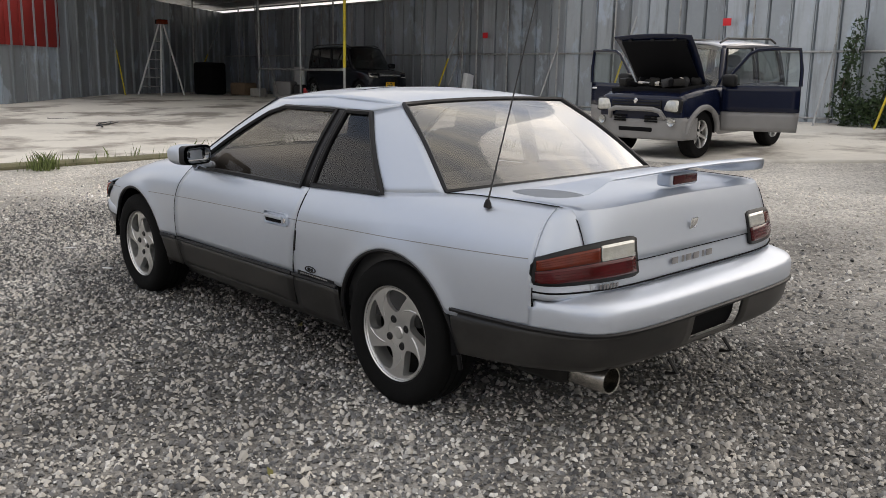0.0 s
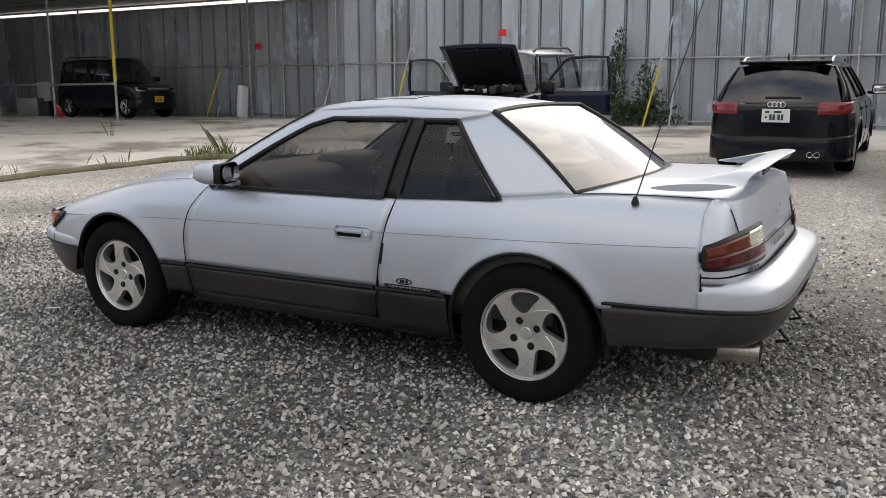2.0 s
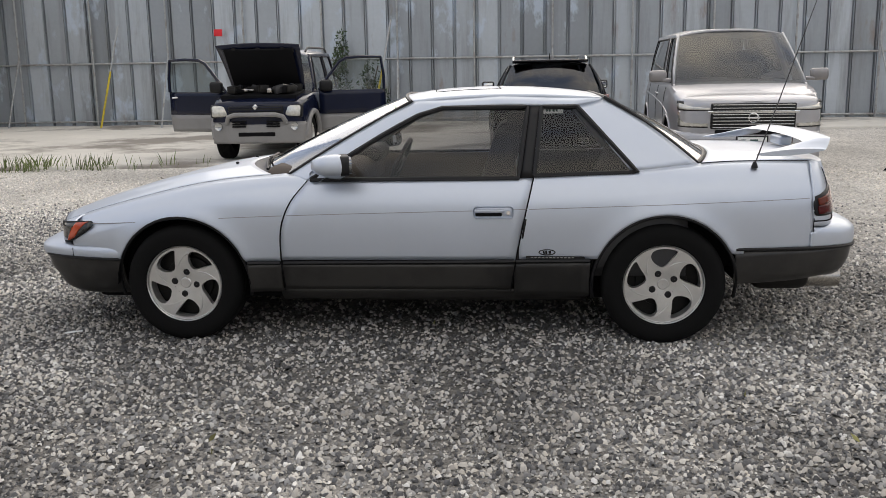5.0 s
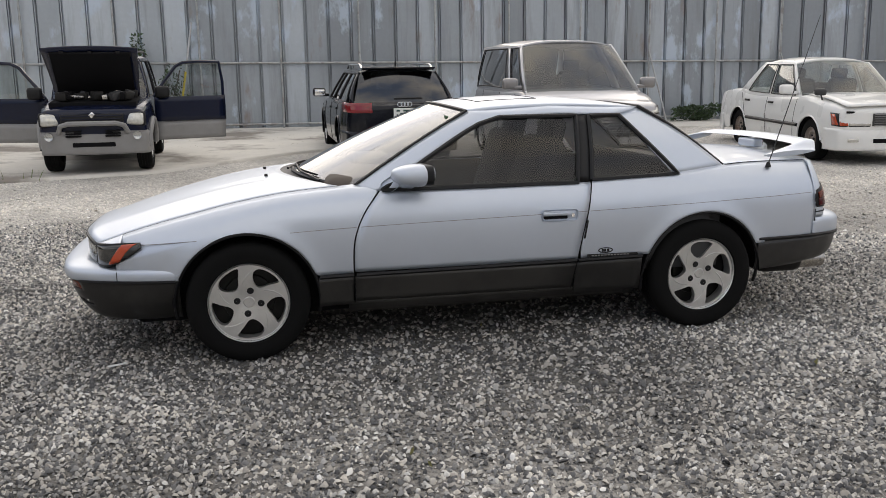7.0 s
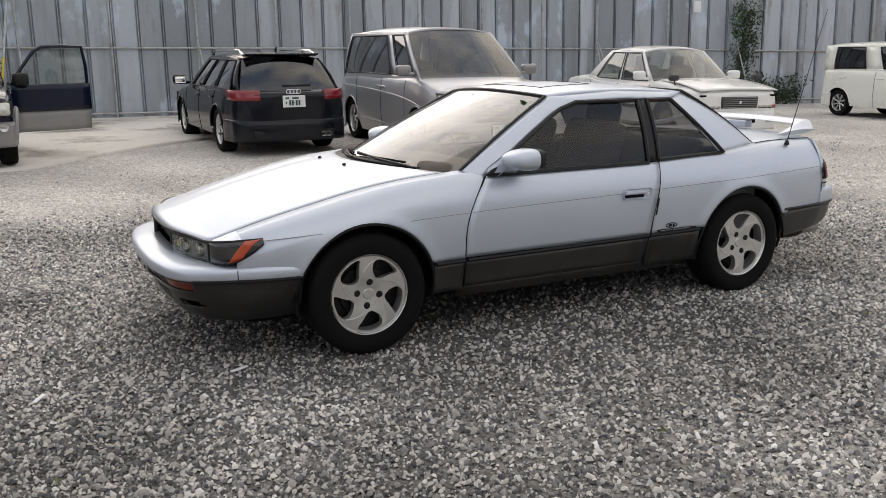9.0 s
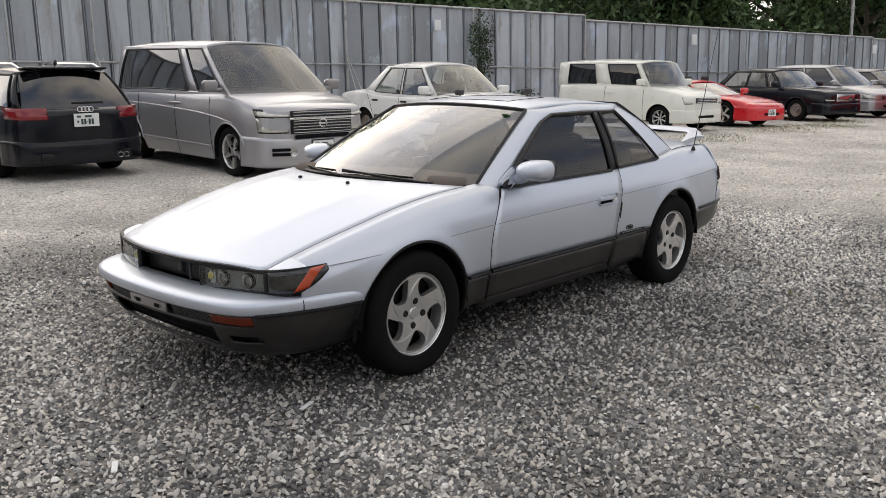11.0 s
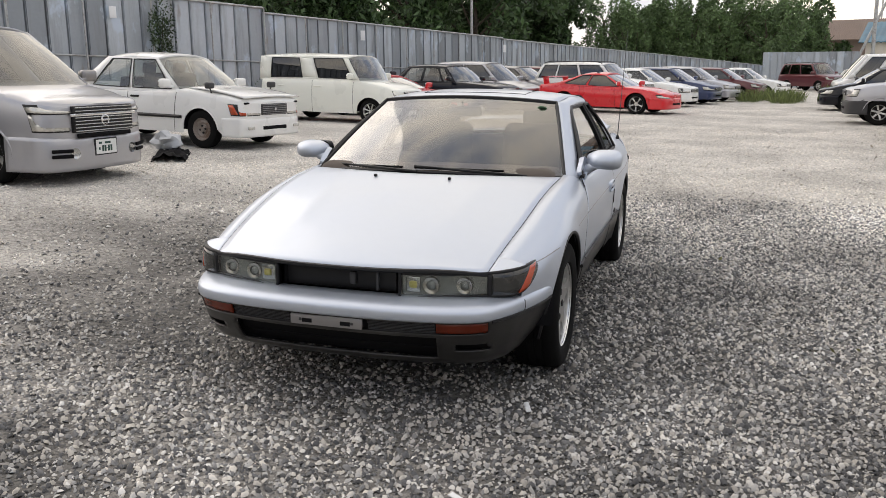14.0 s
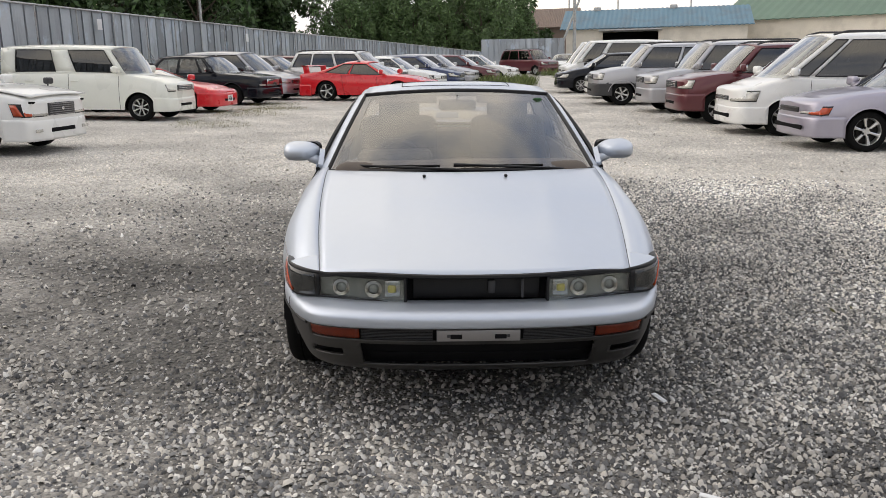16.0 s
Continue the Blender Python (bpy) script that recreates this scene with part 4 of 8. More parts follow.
taxi = parked_car("saloon_car", "white saloon taxi with ajar bonnet and steel wheels", "car", at_ground(-8.1, -7.8, 81), "white_paint", 4.65, 1.695, 1.52, 2.72, 0.86,
    [(-2.4, 0.90), (-1.6, 0.98), (-0.9, 0.94), (0.75, 0.93), (1.0, 0.96), (1.6, 0.90), (2.10, 0.82), (2.22, 0.72)], (0.98, 0.30), (-0.85, -1.45), STEEL, [(0.06, 0.44), (0.48, 0.86)], "glass", roof_w=0.72, moulding=(0.47, 0.53, -0.98, 0.98),
    lamp_f=[(0.36, 0.66, 0.57, 0.72, "clear_lens", 0), (0.67, 0.78, 0.57, 0.72, "amber_lens", 0.25)], grille=(0.34, 0.56, 0.74, 6, "dark_plastic", "grey_paint"), seams=[(0.80, 0.86), (-0.20, -0.22), (-1.05, -1.30)], handles=[(-0.05, 0.80), (-1.0, 0.80)], mirror_mat="white_paint")
off_road = parked_car("small_off_roader", "navy and silver small off-roader with doors and bonnet open", "car", Matrix.Translation((0, 0, 0.042)) @ at_ground(3.32, -9.05, 92), "navy_paint", 3.40, 1.475, 1.62, 2.28, 0.58,
    [(-1.68, 0.95), (-1.0, 0.98), (0.5, 0.98), (0.9, 0.97), (1.5, 0.90), (1.70, 0.82)], (0.78, 0.40), (-1.45, -1.64), SUV, [(0.08, 0.48), (0.54, 0.92)], "glass", roof_w=0.74, lower="grey_plastic", split=0.58, roof_mat="silver_paint", bump=(0.56, 0.54, None), rails=True, rail_mat="dark_plastic", sill=0.30,
    grille=(0.40, 0.68, 0.81, 3, "black_trim", "navy_paint"), arch_mat="grey_plastic", mirrors=False)
box_car = parked_car("box_car", "cream white boxy compact car with chrome grille", "car", at_ground(-15.0, -7.65, 83), "cream_paint", 3.95, 1.67, 1.64, 2.60, 0.72,
    [(-2.0, 1.02), (-1.0, 1.05), (0.6, 1.04), (1.1, 1.00), (1.7, 0.90), (2.0, 0.78)], (1.10, 0.66), (-1.86, -2.00), ALLOY8, [(0.06, 0.38), (0.54, 0.86)], "dark_glass", roof_w=0.86,
    lamp_f=[(0.50, 0.76, 0.66, 0.78, "clear_lens", 0)], grille=(0.42, 0.66, 0.78, 3, "dark_plastic", "chrome"), seams=[(0.85, 0.85), (-0.30, -0.30)], handles=[(-0.15, 0.86), (-1.2, 0.86)])
red_mid = parked_car("sports_car", "red low wedge sports car", "car", at_ground(-17.9, -7.3, 80), "red_paint", 4.1, 1.70, 1.13, 2.45, 0.85,
    [(-1.9, 0.84), (-1.0, 0.86), (0.3, 0.78), (0.8, 0.76), (1.6, 0.66), (2.05, 0.50)], (0.85, 0.0), (-0.5, -1.1), ALLOY5, [(0.1, 0.7)], "glass", sill=0.20, cap=0.26, lamp_f=[(0.45, 0.70, 0.40, 0.47, "clear_lens", 0)], plate=[(1, 0.36, "plate_white")])
limousine = parked_car("limousine", "black classic saloon with chrome trim and grille", "car", at_ground(-21.9, -7.0, 75), "black_paint", 5.1, 1.89, 1.45, 2.86, 0.90,
    [(-2.7, 0.86), (-1.9, 0.94), (-1.0, 0.92), (0.8, 0.92), (1.2, 0.92), (2.0, 0.86), (2.33, 0.78)], (1.0, 0.45), (-1.0, -1.5), STEEL, [(0.06, 0.18), (0.21, 0.52), (0.55, 0.90)], "glass", roof_w=0.72, lamp_f=[(0.48, 0.80, 0.58, 0.74, "clear_lens", 0)],
    grille=(0.40, 0.56, 0.76, 8, "chrome", "dark_plastic"), moulding=(0.50, 0.53, -1.05, 1.05), seams=[(0.8, 0.8), (-0.3, -0.3)])
red_coupe = parked_car("sports_coupe", "bright red sports coupe with tall rear wing", "car", at_ground(-23.9, -1.95, 74), "red_paint", 4.57, 1.84, 1.28, 2.47, 1.0,
    [(-2.1, 0.88), (-1.5, 0.92), (-0.8, 0.88), (0.5, 0.84), (0.9, 0.84), (1.6, 0.76), (2.2, 0.58)], (0.95, 0.10), (-0.75, -1.65), (0.32, 0.235, 0.23, 5, 0.12, 0.2, 0.0, "alloy"), [(0.08, 0.52), (0.56, 0.88)], "dark_glass", roof_w=0.64, sill=0.20, cap=0.32,
    lamp_f=[(0.5, 0.78, 0.52, 0.60, "clear_lens", 0.3)], seams=[(0.55, 0.5), (-0.6, -0.7)])


# ---------------------------------------------------------------- the silver coupe
hero = thing("coupe", "silver coupe with dark grey lower body and rear wing", "car", pose(0, -0.04, 0.0, -1.146, 0, 0))
HUB, TYRE = 1.2375, (0.308, 0.205, 0.205, -5, 0, 0, 0, "alloy")
ARCH = 0.362


def plan(x):
    return curve([(-2.25, 0.745), (-2.1, 0.775), (-1.95, 0.796), (-1.8, 0.817), (-1.6, 0.836), (-1.2, 0.850), (-0.5, 0.848), (0.4, 0.846), (1.0, 0.848), (1.35, 0.842), (1.6, 0.818), (1.8, 0.770), (1.95, 0.715), (2.05, 0.655)], x)


def bulge(z):
    return curve([(0.20, -0.062), (0.30, -0.036), (0.40, -0.014), (0.47, -0.006), (0.60, 0.0), (0.67, -0.001), (0.73, -0.008), (0.79, -0.028), (0.84, -0.056), (0.90, -0.11)], z)


def fin_z(x):
    return curve([(0.70, 0.872), (1.0, 0.846), (1.24, 0.808), (1.5, 0.748), (1.75, 0.682), (1.97, 0.610)], x)


def fin_y(x):
    return curve([(0.70, 0.712), (1.0, 0.70), (1.5, 0.672), (1.97, 0.622)], x)


def tail_z(x):
    return curve([(-2.16, 0.896), (-2.0, 0.908), (-1.6, 0.912), (-1.4, 0.904), (-1.1, 0.880), (-0.5, 0.854)], x)


def tail_y(x):
    return curve([(-2.16, 0.625), (-1.95, 0.652), (-1.6, 0.680), (-1.4, 0.708), (-1.1, 0.766), (-0.5, 0.786)], x)


def arch_z(x, base):
    z = base
    for c in (HUB, -HUB):
        d = abs(x - c)
        if d < ARCH:
            z = max(z, 0.305 + math.sqrt(ARCH * ARCH - d * d))
    return z


def flare(x, z):
    """The lip that stands out round each wheel arch."""
    k = 0.0
    for c in (HUB, -HUB):
        d = math.hypot(x - c, z - 0.305)
        k = max(k, math.exp(-((d - ARCH) / 0.05) ** 2))
    return 0.010 * k


def skin(x, z, top):
    """Outer face of the flank; top is the shoulder that it rolls towards."""
    zz = z + max(0.0, 0.86 - top) * max(0.0, min(1.0, (z - 0.45) / 0.25))
    return plan(x) + bulge(min(zz, 0.90)) + flare(x, z)


def belt_mould(x):
    return curve([(-2.3, 0.492), (-1.57, 0.460), (-0.85, 0.438), (0.9, 0.424), (1.62, 0.432), (2.2, 0.436)], x)


def rolled(x, low, t, zt, yt):
    """Flank point: t 0..0.8 up the side, then rolling over the shoulder to the upper edge."""
    zs = zt - 0.11
    zs = max(zs, low + 0.02)
    if t <= 0.8:
        z = lerp(low, zs, t / 0.8)
        return (x, skin(x, z, zt), z)
    q = (t - 0.8) / 0.2
    y0 = skin(x, zs, zt)
    y1 = skin(x, zs + 0.075, zt) - 0.004
    k = max(0.0, min(1.0, (x + 1.50) / 0.35)) * max(0.0, min(1.0, (0.2 - x) / 0.3))
    c = (y1 + 0.012 * k, lerp(zs, zt, lerp(0.86, 0.60, k)))
    return (x, (1 - q) ** 2 * y0 + 2 * q * (1 - q) * c[0] + q * q * yt, (1 - q) ** 2 * zs + 2 * q * (1 - q) * c[1] + q * q * zt)


def lamp_edge(x):
    """y and z of the headlamp's upper edge where it wraps round the wing."""
    a, b = 0.0, 1.0
    for _ in range(30):
        q = (a + b) / 2
        if 1.958 * (1 - q) ** 2 + 1.945 * 2 * q * (1 - q) + 1.740 * q * q > x:
            a = q
        else:
            b = q
    yb = skin(1.74, 0.61, fin_z(1.74))
    return 0.625 * (1 - a) ** 2 + 0.765 * 2 * a * (1 - a) + yb * a * a, 0.611 + 0.024 * a


def door_front(z):
    return curve([(0.25, 0.700), (0.50, 0.707), (0.62, 0.695), (0.74, 0.645), (0.85, 0.556)], z)


def door_back(z):
    return curve([(0.25, -0.470), (0.45, -0.502), (0.61, -0.533), (0.86, -0.590)], z)


def dense(a, b, n):
    """Steps in x that crowd at the ends of the wheel arches."""
    xs = [lerp(a, b, i / n) for i in range(n + 1)]
    for c in (HUB, -HUB):
        for kx in (-1, -0.997, -0.985, -0.96, -0.92, 0.92, 0.96, 0.985, 0.997, 1):
            v = c + ARCH * kx
            if min(a, b) < v < max(a, b):
                xs.append(v)
    return sorted(set(round(x, 4) for x in xs))


def sheet_xs(name, xs, fn, nv, mat, label="", side=1, thick=0.008):
    v, f = [], []
    for x in xs:
        for j in range(nv + 1):
            p = fn(x, j / nv)
            v.append((p[0], p[1] * side, p[2]))
    for i in range(len(xs) - 1):
        for j in range(nv):
            a = i * (nv + 1) + j
            q = (a, a + nv + 1, a + nv + 2, a + 1)
            f.append(q[::-1] if side > 0 else q)
    return mesh_object(name, v, f, mat, hero, label, thick=thick, angle=50)


def seam(points, r=0.0035, parent=None, mat="cavity", name="panel_gap"):
    return part(name, tube_bm(points, r, 5), M[mat], parent or hero)


def glasshouse(x, z):
    k = (z - 0.845) / 0.35
    return lerp(0.787, 0.603, k) + 0.016 * math.sin(math.pi * max(0, min(1, k))) - 0.018 * max(0, -x - 0.6) * (1 - 0.3 * k)


def win_front(z):
    return curve([(0.838, 0.560), (0.93, 0.405), (1.045, 0.212), (1.12, 0.075), (1.165, -0.02), (1.195, -0.135)], z)


for s in (1, -1):
    # front wing
    def over_lamp(x, t):
        """Strip of wing between the lamp's upper edge and the bonnet."""
        ya, za = lamp_edge(x)
        yb, zb = fin_y(x), max(fin_z(x), za + 0.002)
        return (x, lerp(ya, yb, t) + 0.006 * math.sin(math.pi * t), lerp(za, zb, 1 - (1 - t) ** 1.7))
    sheet_xs("wing_tip", [lerp(1.835, 1.956, i / 12) for i in range(13)], over_lamp, 10, M["silver"], side=s)
    sheet_xs("front_wing", dense(0.555, 1.862, 56), lambda x, t: (lambda p: (max(p[0], door_front(p[2]) + 0.004) if p[0] < 0.9 else p[0], p[1], p[2]))(rolled(x, max(arch_z(x, belt_mould(x) + 0.008), belt_mould(x) + 0.008 if x < 1.75 else 0.50), t, fin_z(max(x, 0.66)), fin_y(x))), 18, M["silver"], side=s)
    sheet_xs("wing_skirt", dense(0.712, 0.886, 6), lambda x, t: (x, skin(x, lerp(0.262, belt_mould(x) - 0.006, t), 0.86), lerp(0.262, belt_mould(x) - 0.006, t)), 6, M["lower_grey"], side=s)
    # door
    v_, f_ = grid(lambda u, t: (lambda z: (lerp(door_front(z) - 0.004, door_back(z) + 0.004, u), skin(lerp(door_front(z), door_back(z), u), z, 0.86), z))(lerp(belt_mould(0) + 0.010, 0.842 + 0.010 * u, t)), 26, 16, flip=s > 0)
    door = mesh_object("door", [(x, y * s, z) for x, y, z in v_], f_, M["silver"], hero, thick=0.012)
    v_, f_ = grid(lambda u, t: (lambda z: (lerp(door_front(z) - 0.004, door_back(z) + 0.004, u), skin(lerp(door_front(z), door_back(z), u), z, 0.86), z))(lerp(0.278, belt_mould(0) - 0.010, t)), 20, 6, flip=s > 0)
    mesh_object("door_skirt", [(x, y * s, z) for x, y, z in v_], f_, M["lower_grey"], door, "dark grey lower door panel", thick=0.01)
    v_, f_ = grid(lambda u, t: (lerp(0.73, -0.86, u), plan(0) - lerp(0.105, 0.05, t) , lerp(0.205, 0.272, t)), 16, 3, flip=s > 0)
    mesh_object("sill", [(x, y * s, z) for x, y, z in v_], f_, M["lower_grey"], hero, thick=0.01)
    # rear quarter
    sheet_xs("rear_quarter", dense(-1.955, -0.515, 58), lambda x, t: (lambda p: (max(p[0], -2.2) if p[0] < -0.62 else min(p[0], door_back(p[2]) - 0.004), p[1], p[2]))(rolled(x, max(arch_z(x, belt_mould(x) + 0.008), belt_mould(x) + 0.008), t, tail_z(x), tail_y(x))), 18, M["silver"], side=s)
    sheet_xs("quarter_skirt", dense(-0.868, -0.49, 8), lambda x, t: (lambda z: (min(x, door_back(z) - 0.004), skin(x, z, 0.86), z))(lerp(0.245, belt_mould(x) - 0.006, t)), 6, M["lower_grey"], side=s)
    # black mouldings along the colour break
    for x0, x1 in ((0.712, 0.882), (-0.49, 0.695), (-0.868, -0.50)):
        pts = [(x, s * (skin(x, belt_mould(x), 0.86) + 0.003), belt_mould(x)) for x in [lerp(x0, x1, i / 8) for i in range(9)]]
        part("side_moulding", tube_bm(pts, 0.0105, 6), M["black_trim"], hero)
    # swage line pressed along the flank
    for x0, x1 in ((-1.93, -0.565), (-0.553, 0.667), (0.69, 1.02), (1.47, 1.75)):
        pts = []
        for i in range(15):
            x = lerp(x0, x1, i / 14)
            z = curve([(-1.94, 0.738), (-0.57, 0.698), (0.69, 0.670), (1.25, 0.648), (1.83, 0.616)], x)
            top_ = fin_z(x) if x > 0.7 else 0.86
            pts.append((x, s * (skin(x, z, top_) - 0.0008), z))
        seam(pts, 0.0022, mat="grey_paint", name="swage_line")
    # gaps
    seam([(door_front(z), s * (skin(door_front(z), z, 0.86) - 0.002), z) for z in [lerp(0.27, 0.842, i / 14) for i in range(15)]], 0.0030)
    seam([(door_back(z), s * (skin(door_back(z), z, 0.86) - 0.002), z) for z in [lerp(0.27, 0.852, i / 14) for i in range(15)]], 0.0030)
    part("door_latch_cover", box_bm(0.010, 0.006, 0.10, 0.002, pose(-0.540, s * (skin(-0.54, 0.60, 0.86) + 0.001), 0.60, 0, -10, 0)), M["black_trim"], hero)
    seam([(x, s * (fin_y(x) + 0.0), fin_z(x) - 0.001) for x in [lerp(0.76, 1.955, i / 20) for i in range(21)]], 0.0018)
    # sail panel from the flank up to the roof
    def sail(u, t, s=s):
        xl = lerp(-1.075, -1.412, u)
        lo = Vector((xl, tail_y(xl) + 0.004, tail_z(xl) - 0.006))
        hi = Vector((lerp(-0.805, -0.955, u), lerp(0.598, 0.532, u), lerp(1.196, 1.230, u)))
        p = lo.lerp(hi, t)
        p.y += 0.018 * math.sin(math.pi * t) * (1 - 0.6 * u) - 0.002
        p.z += 0.0195 * math.sin(math.pi * t) * u
        return tuple(p)
    patch("sail_panel", sail, 8, 12, M["silver"], hero, side=s, thick=0.01, flip=True)
    # roof rail and windscreen pillar
    def rail(u, t, s=s):
        a = [(0.575, 0.776, 0.832), (0.40, 0.735, 0.935), (0.21, 0.684, 1.048), (0.03, 0.634, 1.148), (-0.135, 0.606, 1.198), (-0.45, 0.606, 1.206), (-0.805, 0.598, 1.196)]
        b = [(0.70, 0.712, 0.858), (0.53, 0.675, 0.958), (0.34, 0.632, 1.065), (0.17, 0.588, 1.158), (0.04, 0.545, 1.226), (-0.42, 0.548, 1.250), (-0.955, 0.532, 1.230)]
        k_ = u * 6
        i = min(5, int(k_))
        p = Vector(a[i]).lerp(Vector(a[i + 1]), k_ - i).lerp(Vector(b[i]).lerp(Vector(b[i + 1]), k_ - i), t)
        p.y += 0.008 * math.sin(math.pi * t)
        p.z += 0.004 * math.sin(math.pi * t)
        return tuple(p)
    patch("roof_rail_panel", rail, 36, 5, M["silver"], hero, side=s, thick=0.02, flip=True)
    # side glass with black surrounds
    def door_glass(u, t):
        z = lerp(0.846, 1.192, t)
        x = lerp(win_front(z), lerp(-0.512, -0.560, t), u)
        return (x, glasshouse(x, z) - 0.006, z)
    def rear_glass_side(u, t):
        z = lerp(0.858, 1.190, t)
        x = lerp(lerp(-0.592, -0.632, t), lerp(-1.10, -0.812, t), u)
        return (x, glasshouse(x, z) - 0.006, z + 0.014 * u * (1 - t))
    patch("door_window", door_glass, 14, 10, M["side_glass"], door, side=s, thick=0.0, flip=True)
    patch("quarter_window", rear_glass_side, 8, 10, M["side_glass"], hero, side=s, thick=0.0, flip=True)
    for fn in (door_glass, rear_glass_side):
        loop = [fn(u, t) for u, t in [(i / 16, 0) for i in range(17)] + [(1, i / 10) for i in range(1, 11)] + [(1 - i / 16, 1) for i in range(1, 17)] + [(0, 1 - i / 10) for i in range(1, 11)]]
        part("window_surround", tube_bm([(x, s * (y + 0.006), z) for x, y, z in loop], 0.0125, 6), M["black_trim"], hero)
    patch("door_pillar", lambda u, t: (lambda z: (lerp(lerp(-0.505, -0.553, t), lerp(-0.598, -0.640, t), u), glasshouse(-0.57, z) + 0.002, z))(lerp(0.848, 1.195, t)), 2, 8, M["black_trim"], hero, side=s, thick=0.02, flip=True)
    # door furniture
    hy = skin(-0.39, 0.682, 0.86)
    handle = part("door_handle", box_bm(0.200, 0.012, 0.062, 0.018, pose(-0.388, s * (hy + 0.001), 0.684), 3), M["silver"], door)
    part("handle_recess", box_bm(0.135, 0.008, 0.022, 0.008, pose(-0.365, s * (hy + 0.0055), 0.676), 2), M["cavity"], handle)
    part("handle_pull", box_bm(0.150, 0.014, 0.020, 0.006, pose(-0.368, s * (hy + 0.010), 0.692), 2), M["silver"], handle)
    lock = lathe_bm([(0.001, 0.0), (0.010, 0.0), (0.012, -0.003), (0.012, -0.008)], 14)
    bmesh.ops.transform(lock, matrix=pose(-0.462, s * (hy + 0.010), 0.682, 0, 0, 0 if s > 0 else 180), verts=lock.verts)
    part("keyhole", lock, M["chrome"], handle)
    # door mirror: a rounded pod on a foot, turned in towards the driver
    POD = pose(0.385, s * 0.885, 0.930, 0, 0, 15 * s)
    bm = bmesh.new()
    bmesh.ops.create_uvsphere(bm, u_segments=24, v_segments=14, radius=1)
    for v in bm.verts:
        x, y, z = v.co
        if x < 0:
            x *= 0.35
        sgx = 1 if y >= 0 else -1
        v.co = (x * 0.130, sgx * abs(y) ** 0.72 * 0.100, (1 if z >= 0 else -1) * abs(z) ** 0.72 * 0.063 * (0.86 + 0.16 * y))
    bmesh.ops.transform(bm, matrix=POD @ Matrix.Diagonal((1, s, 1, 1)), verts=bm.verts)
    bmesh.ops.recalc_face_normals(bm, faces=bm.faces)
    mir = part("door_mirror", bm, M["silver"], door)
    part("mirror_foot", box_bm(0.085, 0.13, 0.05, 0.02, pose(0.42, s * 0.800, 0.880, 25 * s, 0, -10 * s), 3), M["silver"], mir)
    part("mirror_shell", box_bm(0.016, 0.186, 0.100, 0.03, POD @ pose(-0.032, 0, 0), 3), M["black_trim"], mir)
    part("mirror_glass", box_bm(0.006, 0.162, 0.080, 0.03, POD @ pose(-0.040, 0, 0), 3), M["mirror_silver"], mir)
    part("mirror_base", box_bm(0.15, 0.012, 0.070, 0.02, pose(0.478, s * 0.780, 0.885, 20 * s, 32, 0), 2), M["silver"], mir)
    # wheels, wells and arch edges
    for c in (HUB, -HUB):
        add_wheel(hero, TYRE, c, s * (0.838 if c > 0 else 0.842), s > 0, turn=20 if c > 0 else 55)
        pts = [(c + (ARCH - 0.004) * math.cos(a), s * (skin(c + ARCH * math.cos(a), 0.305 + ARCH * math.sin(a), 0.86) - 0.010), 0.305 + (ARCH - 0.004) * math.sin(a)) for a in [math.pi * (-0.06 + 1.12 * i / 30) for i in range(31)]]
        part("arch_edge", tube_bm(pts, 0.010, 6), M["black_trim"], hero)
        well = lathe_bm([(ARCH - 0.006, 0.0), (ARCH + 0.012, -0.06), (ARCH + 0.012, -0.32), (0.05, -0.33)], 36)
        bmesh.ops.delete(well, geom=[v for v in well.verts if v.co.z < -0.06], context="VERTS")
        bmesh.ops.transform(well, matrix=pose(c, s * (plan(c) - 0.012), 0.305) @ Matrix.Diagonal((1, s, 1, 1)), verts=well.verts)
        bmesh.ops.recalc_face_normals(well, faces=well.faces)
        part("wheel_well", well, M["cavity"], hero)


# bonnet, with two soft folds running forward from the screen
def bonnet(u, v):
    e = 2 * v - 1
    xb, xf_ = lerp(1.03, 0.765, e * e), lerp(2.074, 1.958, abs(e) ** 2.6)
    x = lerp(xb, xf_, u)
    y = e * (fin_y(x) - 0.001)
    zc = curve([(0.76, 0.905), (1.03, 0.886), (1.3, 0.846), (1.6, 0.776), (1.85, 0.706), (2.0, 0.658), (2.085, 0.622)], x)
    ze = fin_z(min(x, 1.97)) + 0.001
    z = ze + (zc - ze) * (1 - abs(e) ** 2.2)
    fold = math.exp(-((abs(y) - 0.40 + 0.06 * u) / 0.055) ** 2)
    return (x, y, z + 0.007 * fold * math.sin(math.pi * min(1, u * 1.15)) ** 0.8 if u < 0.87 else z)


patch("bonnet", bonnet, 34, 40, M["silver"], hero, thick=0.012, flip=True)
part("bonnet_lip", tube_bm([(lambda p: (p[0] + 0.002, p[1], p[2] - 0.010))(bonnet(1, i / 30)) for i in range(31)], 0.009, 6), M["black_trim"], hero)


def windscreen(u, v):
    e = 2 * v - 1
    lo = Vector((0.955 - 0.262 * e * e, 0.715 * e, 0.884 - 0.030 * e * e))
    hi = Vector((0.120 - 0.075 * e * e, 0.545 * e, 1.252 - 0.028 * e * e))
    p = lo.lerp(hi, u)
    p.z += 0.018 * math.sin(math.pi * u) * (1 - 0.4 * e * e)
    return tuple(p)


patch("windscreen", windscreen, 14, 20, M["hero_glass"], hero, thick=0.0)


def edge_loop(fn, n=16):
    return [fn(u, t) for u, t in [(i / n, 0) for i in range(n + 1)] + [(1, i / n) for i in range(1, n + 1)] + [(1 - i / n, 1) for i in range(1, n + 1)] + [(0, 1 - i / n) for i in range(1, n + 1)]]


